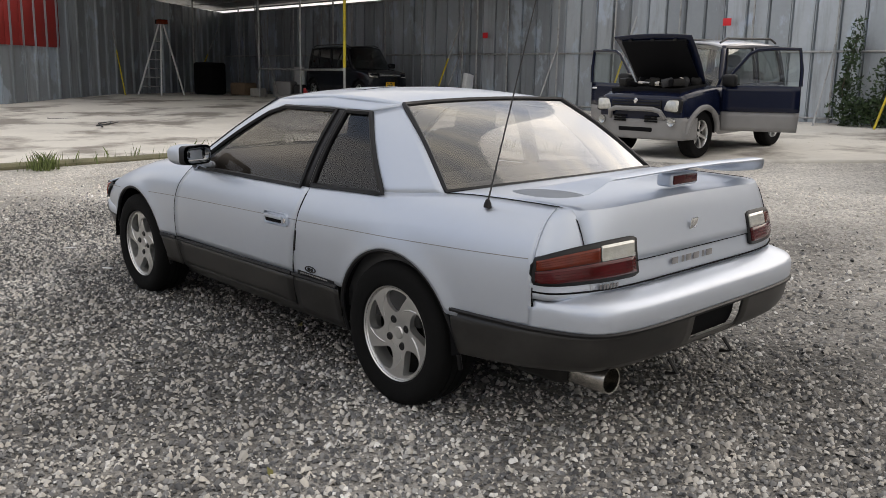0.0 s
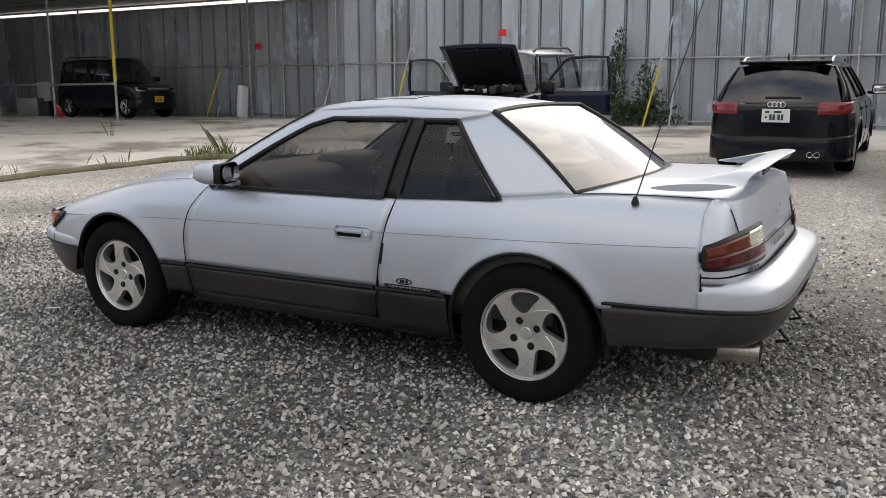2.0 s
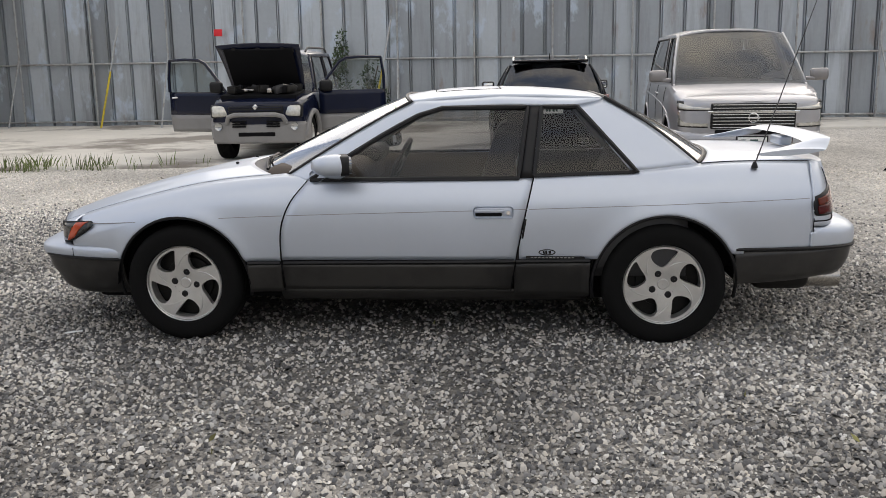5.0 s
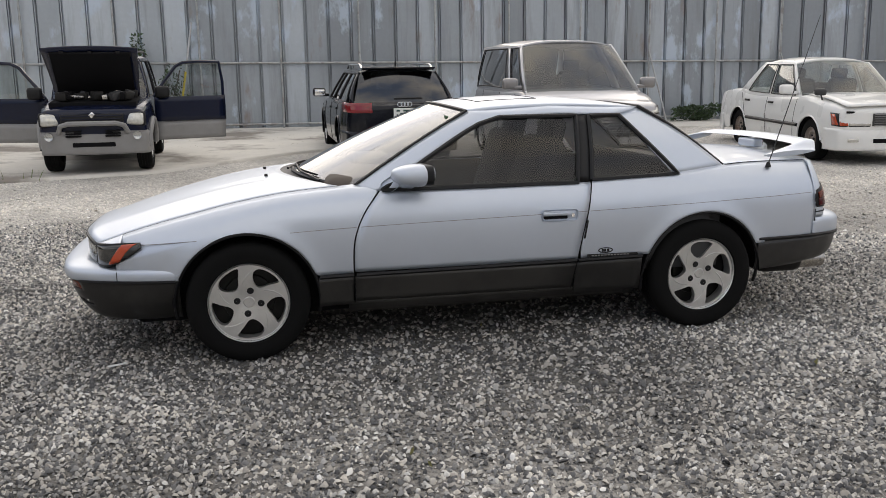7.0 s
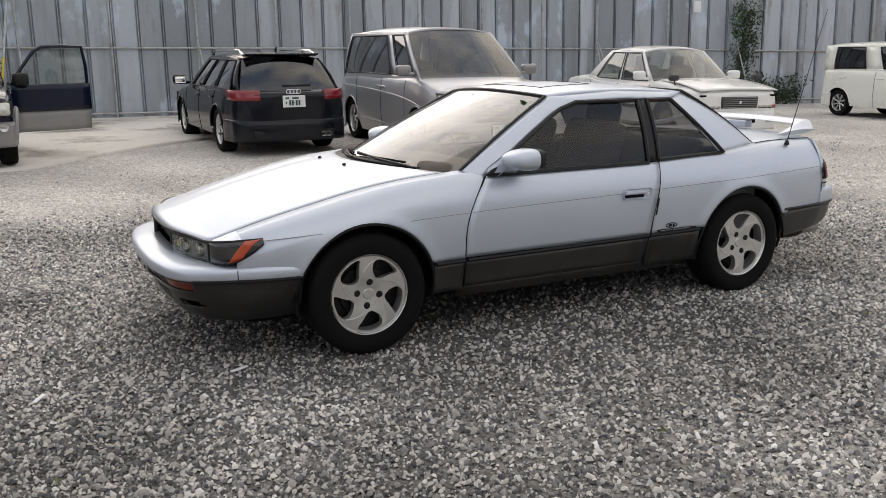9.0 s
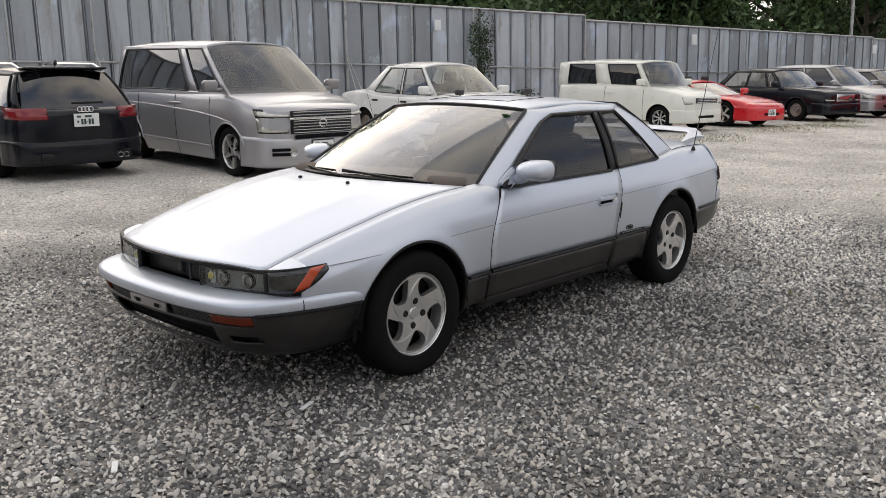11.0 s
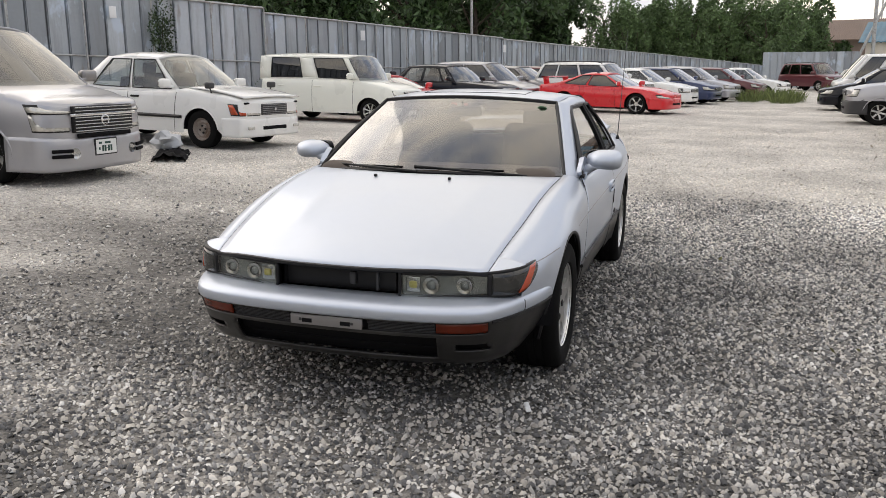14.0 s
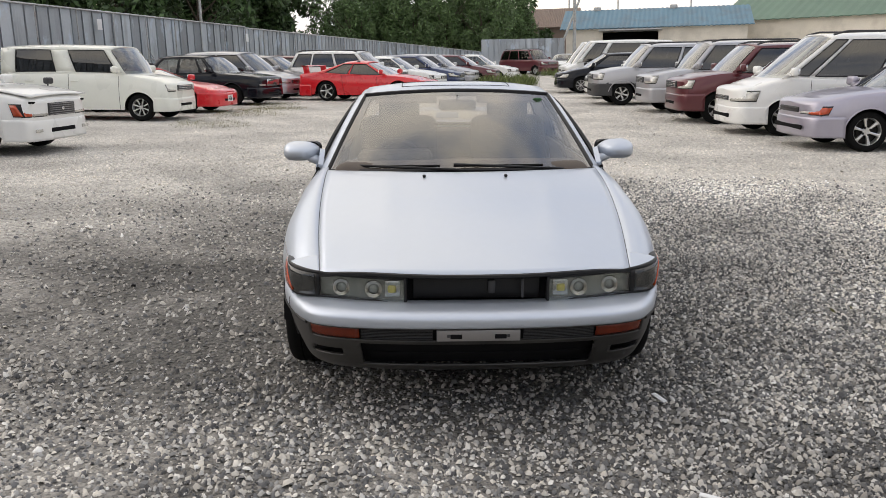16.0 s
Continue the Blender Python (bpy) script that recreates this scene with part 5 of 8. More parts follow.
part("screen_seal", tube_bm(edge_loop(windscreen), 0.011, 6), M["black_trim"], hero)


def cowl(u, v):
    e = 2 * v - 1
    a, b = Vector(bonnet(0, v)), Vector(windscreen(0.02, v))
    p = a.lerp(b, u)
    return (p.x, p.y, p.z - 0.020 * math.sin(math.pi * u) - 0.004)


patch("cowl", cowl, 5, 20, M["dark_plastic"], hero, thick=0.01, flip=False)


def roof_top(u, v):
    e = 2 * v - 1
    xa, xb = 0.122 - 0.078 * e * e, -0.925 - 0.030 * e * e
    x = lerp(xa, xb, u)
    zc = curve([(-0.96, 1.242), (-0.8, 1.266), (-0.6, 1.283), (-0.38, 1.290), (-0.15, 1.284), (0.0, 1.270), (0.13, 1.250)], x)
    ze = curve([(-0.96, 1.230), (-0.7, 1.246), (-0.4, 1.252), (-0.1, 1.240), (0.05, 1.224)], x)
    y = e * curve([(-0.96, 0.534), (-0.42, 0.550), (0.05, 0.547)], x)
    return (x, y, ze + (zc - ze) * (1 - abs(e) ** 2.6))


patch("roof", roof_top, 22, 22, M["silver"], hero, thick=0.012)
# sunroof shade line set into the roof
part("sunroof_gap", tube_bm([(lambda p: (p[0], p[1], p[2] + 0.0005))(roof_top(u, v)) for u, v in [(0.16, 0.2 + 0.6 * i / 8) for i in range(9)] + [(0.16 + 0.34 * i / 6, 0.8) for i in range(1, 7)] + [(0.50, 0.8 - 0.6 * i / 8) for i in range(1, 9)] + [(0.50 - 0.34 * i / 6, 0.2) for i in range(1, 7)]], 0.0025, 5), M["cavity"], hero)


def back_glass(u, v):
    e = 2 * v - 1
    hi = Vector((-0.930 - 0.030 * e * e, 0.535 * e, 1.243 - 0.012 * e * e))
    lo = Vector((-1.545 + 0.140 * e * e, 0.692 * e, 0.928 - 0.022 * e * e))
    p = hi.lerp(lo, u)
    p.z += 0.030 * math.sin(math.pi * u) * (1 - 0.35 * e * e)
    return tuple(p)


patch("rear_window", back_glass, 14, 20, M["hero_glass"], hero, thick=0.0)
part("rear_window_seal", tube_bm(edge_loop(back_glass), 0.012, 6), M["black_trim"], hero)


def tail_plan(th, z):
    """Plan curve of the tail, from the middle (0) round the corner to the flank (90 degrees)."""
    c, sn = math.cos(th), abs(math.sin(th))
    lean = 0.20 * max(0.0, z - 0.62) + 0.9 * max(0.0, z - 0.84) ** 2
    wide = 0.824 + curve([(0.60, 0.0), (0.70, -0.002), (0.78, -0.016), (0.84, -0.040), (0.91, -0.075)], z)
    return -(1.60 + 0.535 * max(0.0, c) ** 0.52) + lean * max(0.0, c) ** 0.3, wide * sn ** 0.38 * (1 if th >= 0 else -1)


def tail_angle(y, z):
    a, b = 0.0, radians(90)
    for _ in range(36):
        mid = (a + b) / 2
        if tail_plan(mid, z)[1] < abs(y):
            a = mid
        else:
            b = mid
    return a


def rear_x(y, z):
    return tail_plan(tail_angle(y, z), z)[0]


def boot_lid(u, v):
    e = 2 * v - 1
    y = e * 0.648
    xa = -1.560 + 0.140 * e * e
    xb = rear_x(y, 0.90) + 0.02
    if u < 0.8:
        k_ = u / 0.8
        x = lerp(xa, xb, k_)
        yy = e * (tail_y(x) - 0.002)
        return (x, yy, tail_z(x) + 0.022 * (1 - e * e) - 0.004 * (k_ > 0.97))
    k_ = (u - 0.8) / 0.2
    z = lerp(tail_z(xb) + 0.018 * (1 - e * e) - 0.008, 0.708, k_)
    w = lerp(tail_y(xb) - 0.004, 0.64, k_)
    yy = e * w
    return (rear_x(yy, z) - 0.004, yy, z)


patch("boot_lid", boot_lid, 30, 26, M["silver"], hero, thick=0.012)
part("boot_gap", tube_bm([(lambda p: (p[0] - 0.004, p[1], p[2]))(boot_lid(1.0, i / 24)) for i in range(25)], 0.0020, 5), M["cavity"], hero)
for s in (0, 1):
    part("boot_gap", tube_bm([(lambda p: (p[0], p[1] + (0.003 if s else -0.003), p[2] + 0.001))(boot_lid(i / 24, s)) for i in range(25)], 0.0018, 5), M["cavity"], hero)


TAIL_END = tail_angle(0.645, 0.75)
QUARTER_END = math.acos((0.355 / 0.535) ** (1 / 0.52))


def tail_skin(th, z):
    """Tail surface that runs smoothly into the flank at the quarter's end."""
    x, y = tail_plan(th, z)
    w = max(0.0, min(1.0, (QUARTER_END - th) / radians(31)))
    w = w * w * (3 - 2 * w)
    xq = lerp(-1.955, x, max(0.0, min(1.0, (QUARTER_END - th) / radians(8))))
    return xq, lerp(skin(max(xq, -2.2), z, tail_z(-1.955)), y, w)


def tail_panel(u, v):
    e = 2 * u - 1
    th = TAIL_END * e
    z = lerp(0.600, lerp(0.832, 0.905, max(0.0, 1 - (abs(tail_plan(th, 0.83)[1]) / 0.62) ** 6)), v)
    x, y = tail_plan(th, z)
    return (x + 0.004, y, z)


patch("tail_panel", tail_panel, 60, 10, M["silver"], hero, thick=0.006)
for s in (1, -1):
    # rounded upper corner between boot lid, flank and lamp
    def corner(u, v):
        th_at = lambda z_: lerp(QUARTER_END, tail_angle(0.637, z_), u)
        xt = lerp(-1.955, rear_x(0.640, 0.90) + 0.018, u)
        yt, zt = tail_y(xt) + 0.001, tail_z(xt)
        zs = zt - lerp(0.11, 0.032, u)
        if v <= 0.6:
            z = lerp(0.600, zs, v / 0.6)
            x0, y0 = tail_skin(th_at(z), z)
            return (x0, y0, z)
        q = (v - 0.6) / 0.4
        x0, y0 = tail_skin(th_at(zs), zs)
        x1, y1 = tail_skin(th_at(zs + 0.03), zs + lerp(0.06, 0.02, u))
        cx, cy, cz = lerp(x1, xt, lerp(0.15, 0.05, u)), min(y0, y1) - 0.004, lerp(zs, zt, 0.88)
        return ((1 - q) ** 2 * x0 + 2 * q * (1 - q) * cx + q * q * xt, (1 - q) ** 2 * y0 + 2 * q * (1 - q) * cy + q * q * yt, (1 - q) ** 2 * zs + 2 * q * (1 - q) * cz + q * q * zt)
    patch("rear_corner", corner, 30, 22, M["silver"], hero, side=s, thick=0.006, flip=True)

# tail lamps that wrap the corners: amber over red, clear reversing lens inboard
LAMP_IN = tail_angle(0.40, 0.74)
for s in (1, -1):
    def zone(t0, t1, v0, v1, off):
        def fn(u, v):
            t = lerp(t0, t1, u)
            th = lerp(LAMP_IN, QUARTER_END - 0.004, t)
            hi, lo = 0.800 - 0.060 * t ** 2 - 0.016 * max(0, t - 0.93) / 0.07 - 0.012 * max(0, 0.03 - t) / 0.03, 0.654 - 0.002 * t + 0.018 * max(0, t - 0.93) / 0.07 + 0.012 * max(0, 0.03 - t) / 0.03
            z = lerp(lo, hi, lerp(v0, v1, v))
            x, y = tail_skin(th, z)
            return (x - off * math.cos(th), y + off * math.sin(th), z)
        return fn
    lamp = patch("tail_lamp", zone(0, 1, 0, 1, 0.008), 44, 6, M["black_trim"], hero, side=s, thick=0.01)
    for nm, t0, t1, v0, v1, mt, lb in (("brake_lens", 0.02, 0.91, 0.10, 0.50, "red_lens", "dark red brake lens"), ("turn_lens", 0.30, 0.90, 0.515, 0.86, "orange_lens", "amber indicator lens"), ("reversing_lens", 0.02, 0.285, 0.515, 0.90, "clear_lens", "clear reversing lens")):
        patch(nm, zone(t0, t1, v0, v1, 0.013), 30, 4, M[mt], lamp, lb, side=s, thick=0.006)
        for i in range(1, 5):
            fn = zone(t0, t1, v0, v1, 0.0132)
            part("lens_rib", tube_bm([(lambda p: (p[0], p[1] * s, p[2]))(fn(k_ / 16, i / 5)) for k_ in range(17)], 0.0011, 4), M[mt], lamp)
    pts = [(lambda p: (p[0] - 0.002, (p[1] + 0.001) * s, 0.626))(tail_skin(lerp(0.0, QUARTER_END, t), 0.626)) for t in [i / 20 for i in range(21)]]
    seam(pts, 0.0035)

# badge, and the plain bars where the maker's lettering stands
part("boot_badge", box_bm(0.006, 0.05, 0.045, 0.004, pose(rear_x(0, 0.80) - 0.012, 0.02, 0.80, 0, -9, 0)), M["chrome"], hero)
for yy, w in ((0.17, 0.040), (0.115, 0.014), (0.075, 0.034), (0.02, 0.040), (-0.03, 0.014), (-0.075, 0.042)):
    part("letter_bar", box_bm(0.004, w, 0.026, 0.002, pose(rear_x(yy, 0.672) - 0.006, yy, 0.674)), M["grey_paint"], hero)
for yy in (0.60, 0.585, 0.57, 0.555, 0.54, 0.525):
    part("letter_bar", box_bm(0.004, 0.011, 0.018, 0.001, pose(rear_x(yy, 0.636) - 0.004, yy, 0.636)), M["grey_paint"], hero)


# bumpers, swept round a plan curve
def front_plan(th):
    sn = math.sin(th)
    y = 0.824 * abs(sn) ** 0.42
    x = curve([(0.0, 2.190), (0.25, 2.182), (0.45, 2.158), (0.58, 2.122), (0.66, 2.068), (0.72, 1.968), (0.757, 1.872), (0.79, 1.765), (0.812, 1.66), (0.822, 1.58)], y)
    return x, y * (1 if sn >= 0 else -1)


def front_face(th, z, lip=0.0):
    x, y = front_plan(th)
    off = curve([(0.225, -0.145), (0.245, -0.108), (0.30, -0.066), (0.36, -0.035), (0.43, -0.010), (0.445, 0.0), (0.470, 0.004), (0.486, 0.0), (0.498, -0.016), (0.505, -0.040), (0.510, -0.075), (0.516, -0.145)], z) + lip
    k_ = max(0.0, min(1.0, (x - 1.62) / 0.4))
    tuck = curve([(0.22, -0.045), (0.34, -0.012), (0.45, 0.0), (0.54, -0.006)], z) * (1 - k_)
    return x + off * k_, y * (1 + (off * (0.55 + 0.45 * (1 - k_)) * 0.6 + tuck) / 0.82), z


TH = radians(90)
ths = sorted({round(lerp(-TH, TH, i / 110), 4) for i in range(111)} | {round(sg * v, 4) for sg in (1, -1) for v in (0.002, 0.006, 0.015, 0.03, 0.05)})


def bumper_part(name, face, angles, zs, mat, keep=lambda x, y, z: True, depth=lambda y, z: 0.0, label="", sg=1, thick=0.012):
    v = []
    for th in angles:
        for z in zs:
            x, y, zz = face(th, z)
            v.append((x - sg * depth(y, z), y, zz))
    n = len(zs)
    f = []
    for i in range(len(angles) - 1):
        for j in range(n - 1):
            q = (i * n + j, (i + 1) * n + j, (i + 1) * n + j + 1, i * n + j + 1)
            cx, cy, cz = (sum(v[a][d_] for a in q) / 4 for d_ in range(3))
            if keep(cx, cy, cz):
                f.append(q if sg > 0 else q[::-1])
    bm = bmesh.new()
    vs = [bm.verts.new(p) for p in v]
    for q in f:
        bm.faces.new([vs[a] for a in q])
    bmesh.ops.delete(bm, geom=[p for p in bm.verts if not p.link_faces], context="VERTS")
    ob = part(name, bm, M[mat], hero, label)
    if thick:
        so = ob.modifiers.new("thickness", "SOLIDIFY")
        so.thickness, so.offset = thick, -1
    return ob


def front_x(y, z):
    """x of the front bumper's face at a given y."""
    a, b = 0.0, TH
    for _ in range(40):
        mid = (a + b) / 2
        if front_face(mid, z)[1] < abs(y):
            a = mid
        else:
            b = mid
    return front_face(a, z)[0]


bumper_part("front_bumper", front_face, ths, [0.441, 0.446, 0.455, 0.466, 0.476, 0.484, 0.490, 0.495, 0.499, 0.503, 0.506, 0.509, 0.512, 0.516], "silver", label="silver upper bumper shell")
slot = lambda y, z: 0.030 if abs(y) < 0.655 and 0.384 < z < 0.436 else 0.0
mouth = lambda y, z: 0.060 if abs(y) < 0.455 and 0.262 < z < 0.370 else (0.040 if 0.52 < abs(y) < 0.65 and 0.302 < z < 0.338 else 0.0)
zs_low = [0.226, 0.232, 0.242, 0.255, 0.2619, 0.2621, 0.28, 0.30, 0.3019, 0.3021, 0.32, 0.338, 0.3381, 0.351, 0.3519, 0.3521, 0.3699, 0.3701, 0.3839, 0.3841, 0.40, 0.42, 0.4359, 0.4361, 0.441]
chin = bumper_part("chin_spoiler", front_face, ths, zs_low, "lower_grey", keep=lambda x, y, z: not (slot(y, z) or mouth(y, z)), label="dark grey lower bumper with intake")
bumper_part("intake", front_face, ths, zs_low, "cavity", keep=lambda x, y, z: slot(y, z) or mouth(y, z) or slot(y * 0.985, z) or mouth(y * 0.985, z), depth=lambda y, z: (0.028 if slot(y, z) else 0.05) * max(0.0, min(1.0, (0.67 - abs(y)) / 0.10)), thick=0.0, label="black intake openings")
pts = [front_face(th, 0.4385) for th in ths if abs(front_face(th, 0.4385)[1]) > 0.66]
for s in (1, -1):
    part("bumper_moulding", tube_bm([p for p in pts if p[1] * s > 0], 0.008, 6), M["black_trim"], hero)
    ind = bumper_part("front_indicator", lambda th, z: front_face(th, z, -0.004), ths, [0.390, 0.400, 0.42, 0.432], "orange_lens", keep=lambda x, y, z: 0.455 < y * s < 0.664, label="amber bumper indicator")
    for k_ in range(7):
        z = 0.389 + 0.0068 * k_
        bm = tube_bm([(front_x(s * y, z) - 0.016, s * y, z) for y in (0.175, 0.25, 0.32, 0.39, 0.452)], 0.0022, 4)
        part("slat", bm, M["dark_plastic"], chin)
part("slat", tube_bm([(front_x(y, 0.31) - 0.046, y, 0.31) for y in [lerp(-0.44, 0.44, i / 12) for i in range(13)]], 0.004, 4), M["cavity"], chin)
part("intake_back", box_bm(0.10, 0.98, 0.18, 0.0, pose(1.975, 0, 0.345)), M["cavity"], hero)
bracket = part("plate_bracket", box_bm(0.012, 0.320, 0.044, 0.003, pose(2.172, 0.0, 0.411)), M["grey_paint"], hero, "bare metal bracket where the plate is missing")
for y in (-0.085, 0.085):
    part("bracket_hole", box_bm(0.004, 0.045, 0.018, 0.002, pose(2.178, y, 0.408)), M["cavity"], bracket)
    part("bolt", box_bm(0.006, 0.012, 0.012, 0.003, pose(2.179, y * 1.35, 0.411)), M["dark_plastic"], bracket)

# headlamps between bonnet and bumper
def nose_x(y):
    return 2.068 - 0.108 * (abs(y) / 0.62) ** 2.6


def lamp_front(t, z, off):
    """From y = 0.285 (t 0) to the wing (t 1), then round to the pointed rear tip (1.5)."""
    if t <= 1:
        y = lerp(0.285, 0.625, t)
        return Vector((nose_x(y) + off, y, z))
    k_ = (t - 1) / 0.5
    a, c, b = Vector((nose_x(0.625) + off, 0.625, z)), Vector((1.945, 0.765 + off, z)), Vector((1.740, skin(1.74, z, fin_z(1.74)) + off, z))
    return a * (1 - k_) ** 2 + c * 2 * k_ * (1 - k_) + b * k_ * k_


for s in (1, -1):
    def lens(t0, t1, v0, v1, off):
        def fn(u, v):
            t = lerp(t0, t1, u)
            hi = 0.604 + 0.004 * min(1, t) + 0.050 * max(0, t - 1)
            lo = 0.510 + 0.012 * min(1, t) + 0.086 * (max(0, t - 1.16) / 0.34) ** 2.4
            return tuple(lamp_front(t, lerp(lo, hi, lerp(v0, v1, v)), off))
        return fn
    lampf = patch("headlamp", lens(0.0, 1.02, -0.1, 1.05, -0.014), 20, 4, M["lamp_silver"], hero, side=s, thick=0.0, flip=True)
    patch("lamp_frame", lens(-0.02, 1.5, -0.10, 0.02, 0.006), 26, 2, M["black_trim"], lampf, side=s, thick=0.03, flip=True)
    patch("lamp_frame", lens(-0.02, 1.5, 0.97, 1.10, 0.006), 26, 2, M["black_trim"], lampf, side=s, thick=0.03, flip=True)
    patch("lamp_divider", lens(1.0, 1.03, 0, 1, 0.010), 2, 4, M["black_trim"], lampf, side=s, thick=0.03, flip=True)
    patch("lamp_divider", lens(-0.03, 0.0, -0.1, 1.1, 0.008), 2, 4, M["black_trim"], lampf, side=s, thick=0.03, flip=True)
    patch("lamp_lens", lens(0.0, 1.0, 0, 1, 0.008), 16, 4, M["lens_glass"], lampf, side=s, thick=0.0, flip=True)
    patch("corner_lens", lens(1.03, 1.5, 0, 1, 0.008), 18, 4, M["smoke_lens"], lampf, "smoked corner lens", side=s, thick=0.01, flip=True)
    patch("side_indicator", lambda u, v: lens(lerp(lerp(1.25, 1.385, v), lerp(1.36, 1.485, v), u), 1.5, v, 1, 0.011)(0, 0), 8, 6, M["amber_lens"], lampf, "slanted amber side indicator", side=s, thick=0.008, flip=True)
    for y, r_ in ((0.405, 0.036), (0.535, 0.035)):
        cup = lathe_bm([(r_ * 0.55, -0.010), (r_ * 0.60, 0.004), (r_ * 0.95, 0.008), (r_, 0.0), (r_, -0.05)], 28)
        bmesh.ops.transform(cup, matrix=pose(nose_x(y) - 0.008, y * s, 0.560, 0, 0, -90), verts=cup.verts)
        part("lamp_ring", cup, M["exhaust_steel"], lampf)
        bm = bmesh.new()
        bmesh.ops.create_uvsphere(bm, u_segments=20, v_segments=12, radius=r_ * 0.60)
        bmesh.ops.transform(bm, matrix=pose(nose_x(y) - 0.016, y * s, 0.560) @ Matrix.Diagonal((0.7, 1, 1, 1)), verts=bm.verts)
        part("projector", bm, M["lamp_silver"], lampf)
    part("lamp_reflector", box_bm(0.012, 0.062, 0.066, 0.006, pose(nose_x(0.33) - 0.012, 0.330 * s, 0.562)), M["reflector"], lampf)
    part("lamp_bulb", box_bm(0.014, 0.034, 0.030, 0.008, pose(nose_x(0.33) - 0.005, 0.332 * s, 0.562), 2), M["yellow_bulb"], lampf)
# open dark slot between the lamps, with the parts behind it
part("nose_cavity", box_bm(0.10, 0.55, 0.105, 0.0, pose(1.955, 0, 0.563)), M["cavity"], hero)
part("bonnet_catch", box_bm(0.03, 0.030, 0.055, 0.008, pose(2.022, 0.06, 0.565)), M["dark_plastic"], hero)
part("nose_stay", box_bm(0.012, 0.010, 0.075, 0.002, pose(2.050, 0.180, 0.563)), M["dark_plastic"], hero)
part("radiator_panel", box_bm(0.02, 0.50, 0.09, 0.004, pose(2.008, 0, 0.562)), M["black_trim"], hero)


def rear_plan(th):
    sn = math.sin(th)
    y = 0.838 * abs(sn) ** 0.36
    x = curve([(0.0, -2.250), (0.40, -2.245), (0.60, -2.222), (0.70, -2.178), (0.755, -2.100), (0.785, -2.010), (0.803, -1.940), (0.820, -1.80), (0.834, -1.66), (0.839, -1.56)], y)
    return x, y * (1 if sn >= 0 else -1)


def rear_face(th, z):
    x, y = rear_plan(th)
    off = curve([(0.318, -0.13), (0.345, -0.060), (0.40, -0.024), (0.470, -0.010), (0.490, -0.004), (0.54, 0.0), (0.570, -0.003), (0.588, -0.016), (0.602, -0.045), (0.612, -0.085), (0.616, -0.11)], z)
    k_ = max(0.0, min(1.0, (-x - 1.62) / 0.5))
    tuck = curve([(0.25, -0.055), (0.36, -0.018), (0.48, -0.004), (0.62, -0.008)], z) * (1 - k_)
    zz = z + 0.028 * max(0.0, 1 - (-x - 1.58) / 0.6) * (-1 if z < 0.48 else 0) * (z - 0.26) / 0.22
    return x - off * k_, y * (1 + (off * 0.5 * k_ + tuck) / 0.82), zz


bumper_part("rear_bumper", rear_face, ths, [0.496, 0.505, 0.52, 0.54, 0.558, 0.57, 0.58, 0.588, 0.595, 0.602, 0.608, 0.613, 0.616], "silver", label="silver upper rear bumper", sg=-1, keep=lambda x, y, z: x < -1.955)
rec = lambda y, z: abs(y) < 0.190 and 0.365 < z < 0.492
zs_rear = [0.318, 0.322, 0.33, 0.34, 0.352, 0.3649, 0.3651, 0.39, 0.42, 0.45, 0.472, 0.486]
bumper_part("rear_valance", rear_face, ths, zs_rear, "lower_grey", keep=lambda x, y, z: not rec(y, z), label="dark grey lower rear bumper", sg=-1)
bumper_part("plate_recess", rear_face, ths, zs_rear + [0.492], "cavity", keep=lambda x, y, z: rec(y, z) or rec(y * 0.95, z), depth=lambda y, z: 0.04, sg=-1, thick=0.0, label="empty black licence plate recess")
part("bumper_moulding", tube_bm([rear_face(th, 0.4905) for th in ths], 0.009, 6), M["black_trim"], hero)
for s in (1, -1):
    seam([(-1.957, s * (skin(-1.955, z, 0.9) - 0.0005), z) for z in (0.49, 0.53, 0.57, 0.61, 0.64)], 0.0025)
    seam([(1.862, s * (abs(front_face(0, 0.5)[1]) + 0.0 + [front_face(t_, z)[1] for t_ in ths if front_face(t_, z)[0] > 1.862][-1]), z) for z in (0.445, 0.46, 0.485, 0.505)], 0.003)
for yy in (-0.56, -0.545, -0.53, -0.50, -0.48, -0.455):
    part("letter_bar", box_bm(0.004, 0.012, 0.022, 0.001, pose(rear_face(0.9, 0.43)[0] + 0.02, yy, 0.43)), M["red_lens"], hero)

# exhaust
ex = lathe_bm([(0.045, 0.0), (0.050, 0.002), (0.052, -0.01), (0.052, -0.17), (0.040, -0.19), (0.028, -0.40)], 28)
lathe_bm([(0.045, 0.0), (0.043, -0.12), (0.001, -0.13)], 28, ex)
bmesh.ops.recalc_face_normals(ex, faces=ex.faces)
bmesh.ops.transform(ex, matrix=pose(-2.160, 0.585, 0.300, 0, 0, 90), verts=ex.verts)
part("exhaust", ex, M["exhaust_steel"], hero, "wide round steel exhaust tip")
part("silencer", box_bm(0.30, 0.50, 0.14, 0.06, pose(-1.86, 0.42, 0.31), 3), M["brake"], hero)
bm = box_bm(3.3, 1.30, 0.16, 0.03, pose(0.15, 0, 0.27))
box_bm(0.9, 1.36, 0.32, 0.05, pose(1.30, 0, 0.42), bm=bm)
box_bm(0.9, 1.36, 0.30, 0.05, pose(-1.62, 0, 0.51), bm=bm)
part("underbody", bm, M["cavity"], hero)
for y in (-0.15, 0.25):
    part("tow_eye", tube_bm([(-2.18, y, 0.31), (-2.22, y, 0.262), (-2.17, y, 0.25)], 0.008, 6), M["brake"], hero)

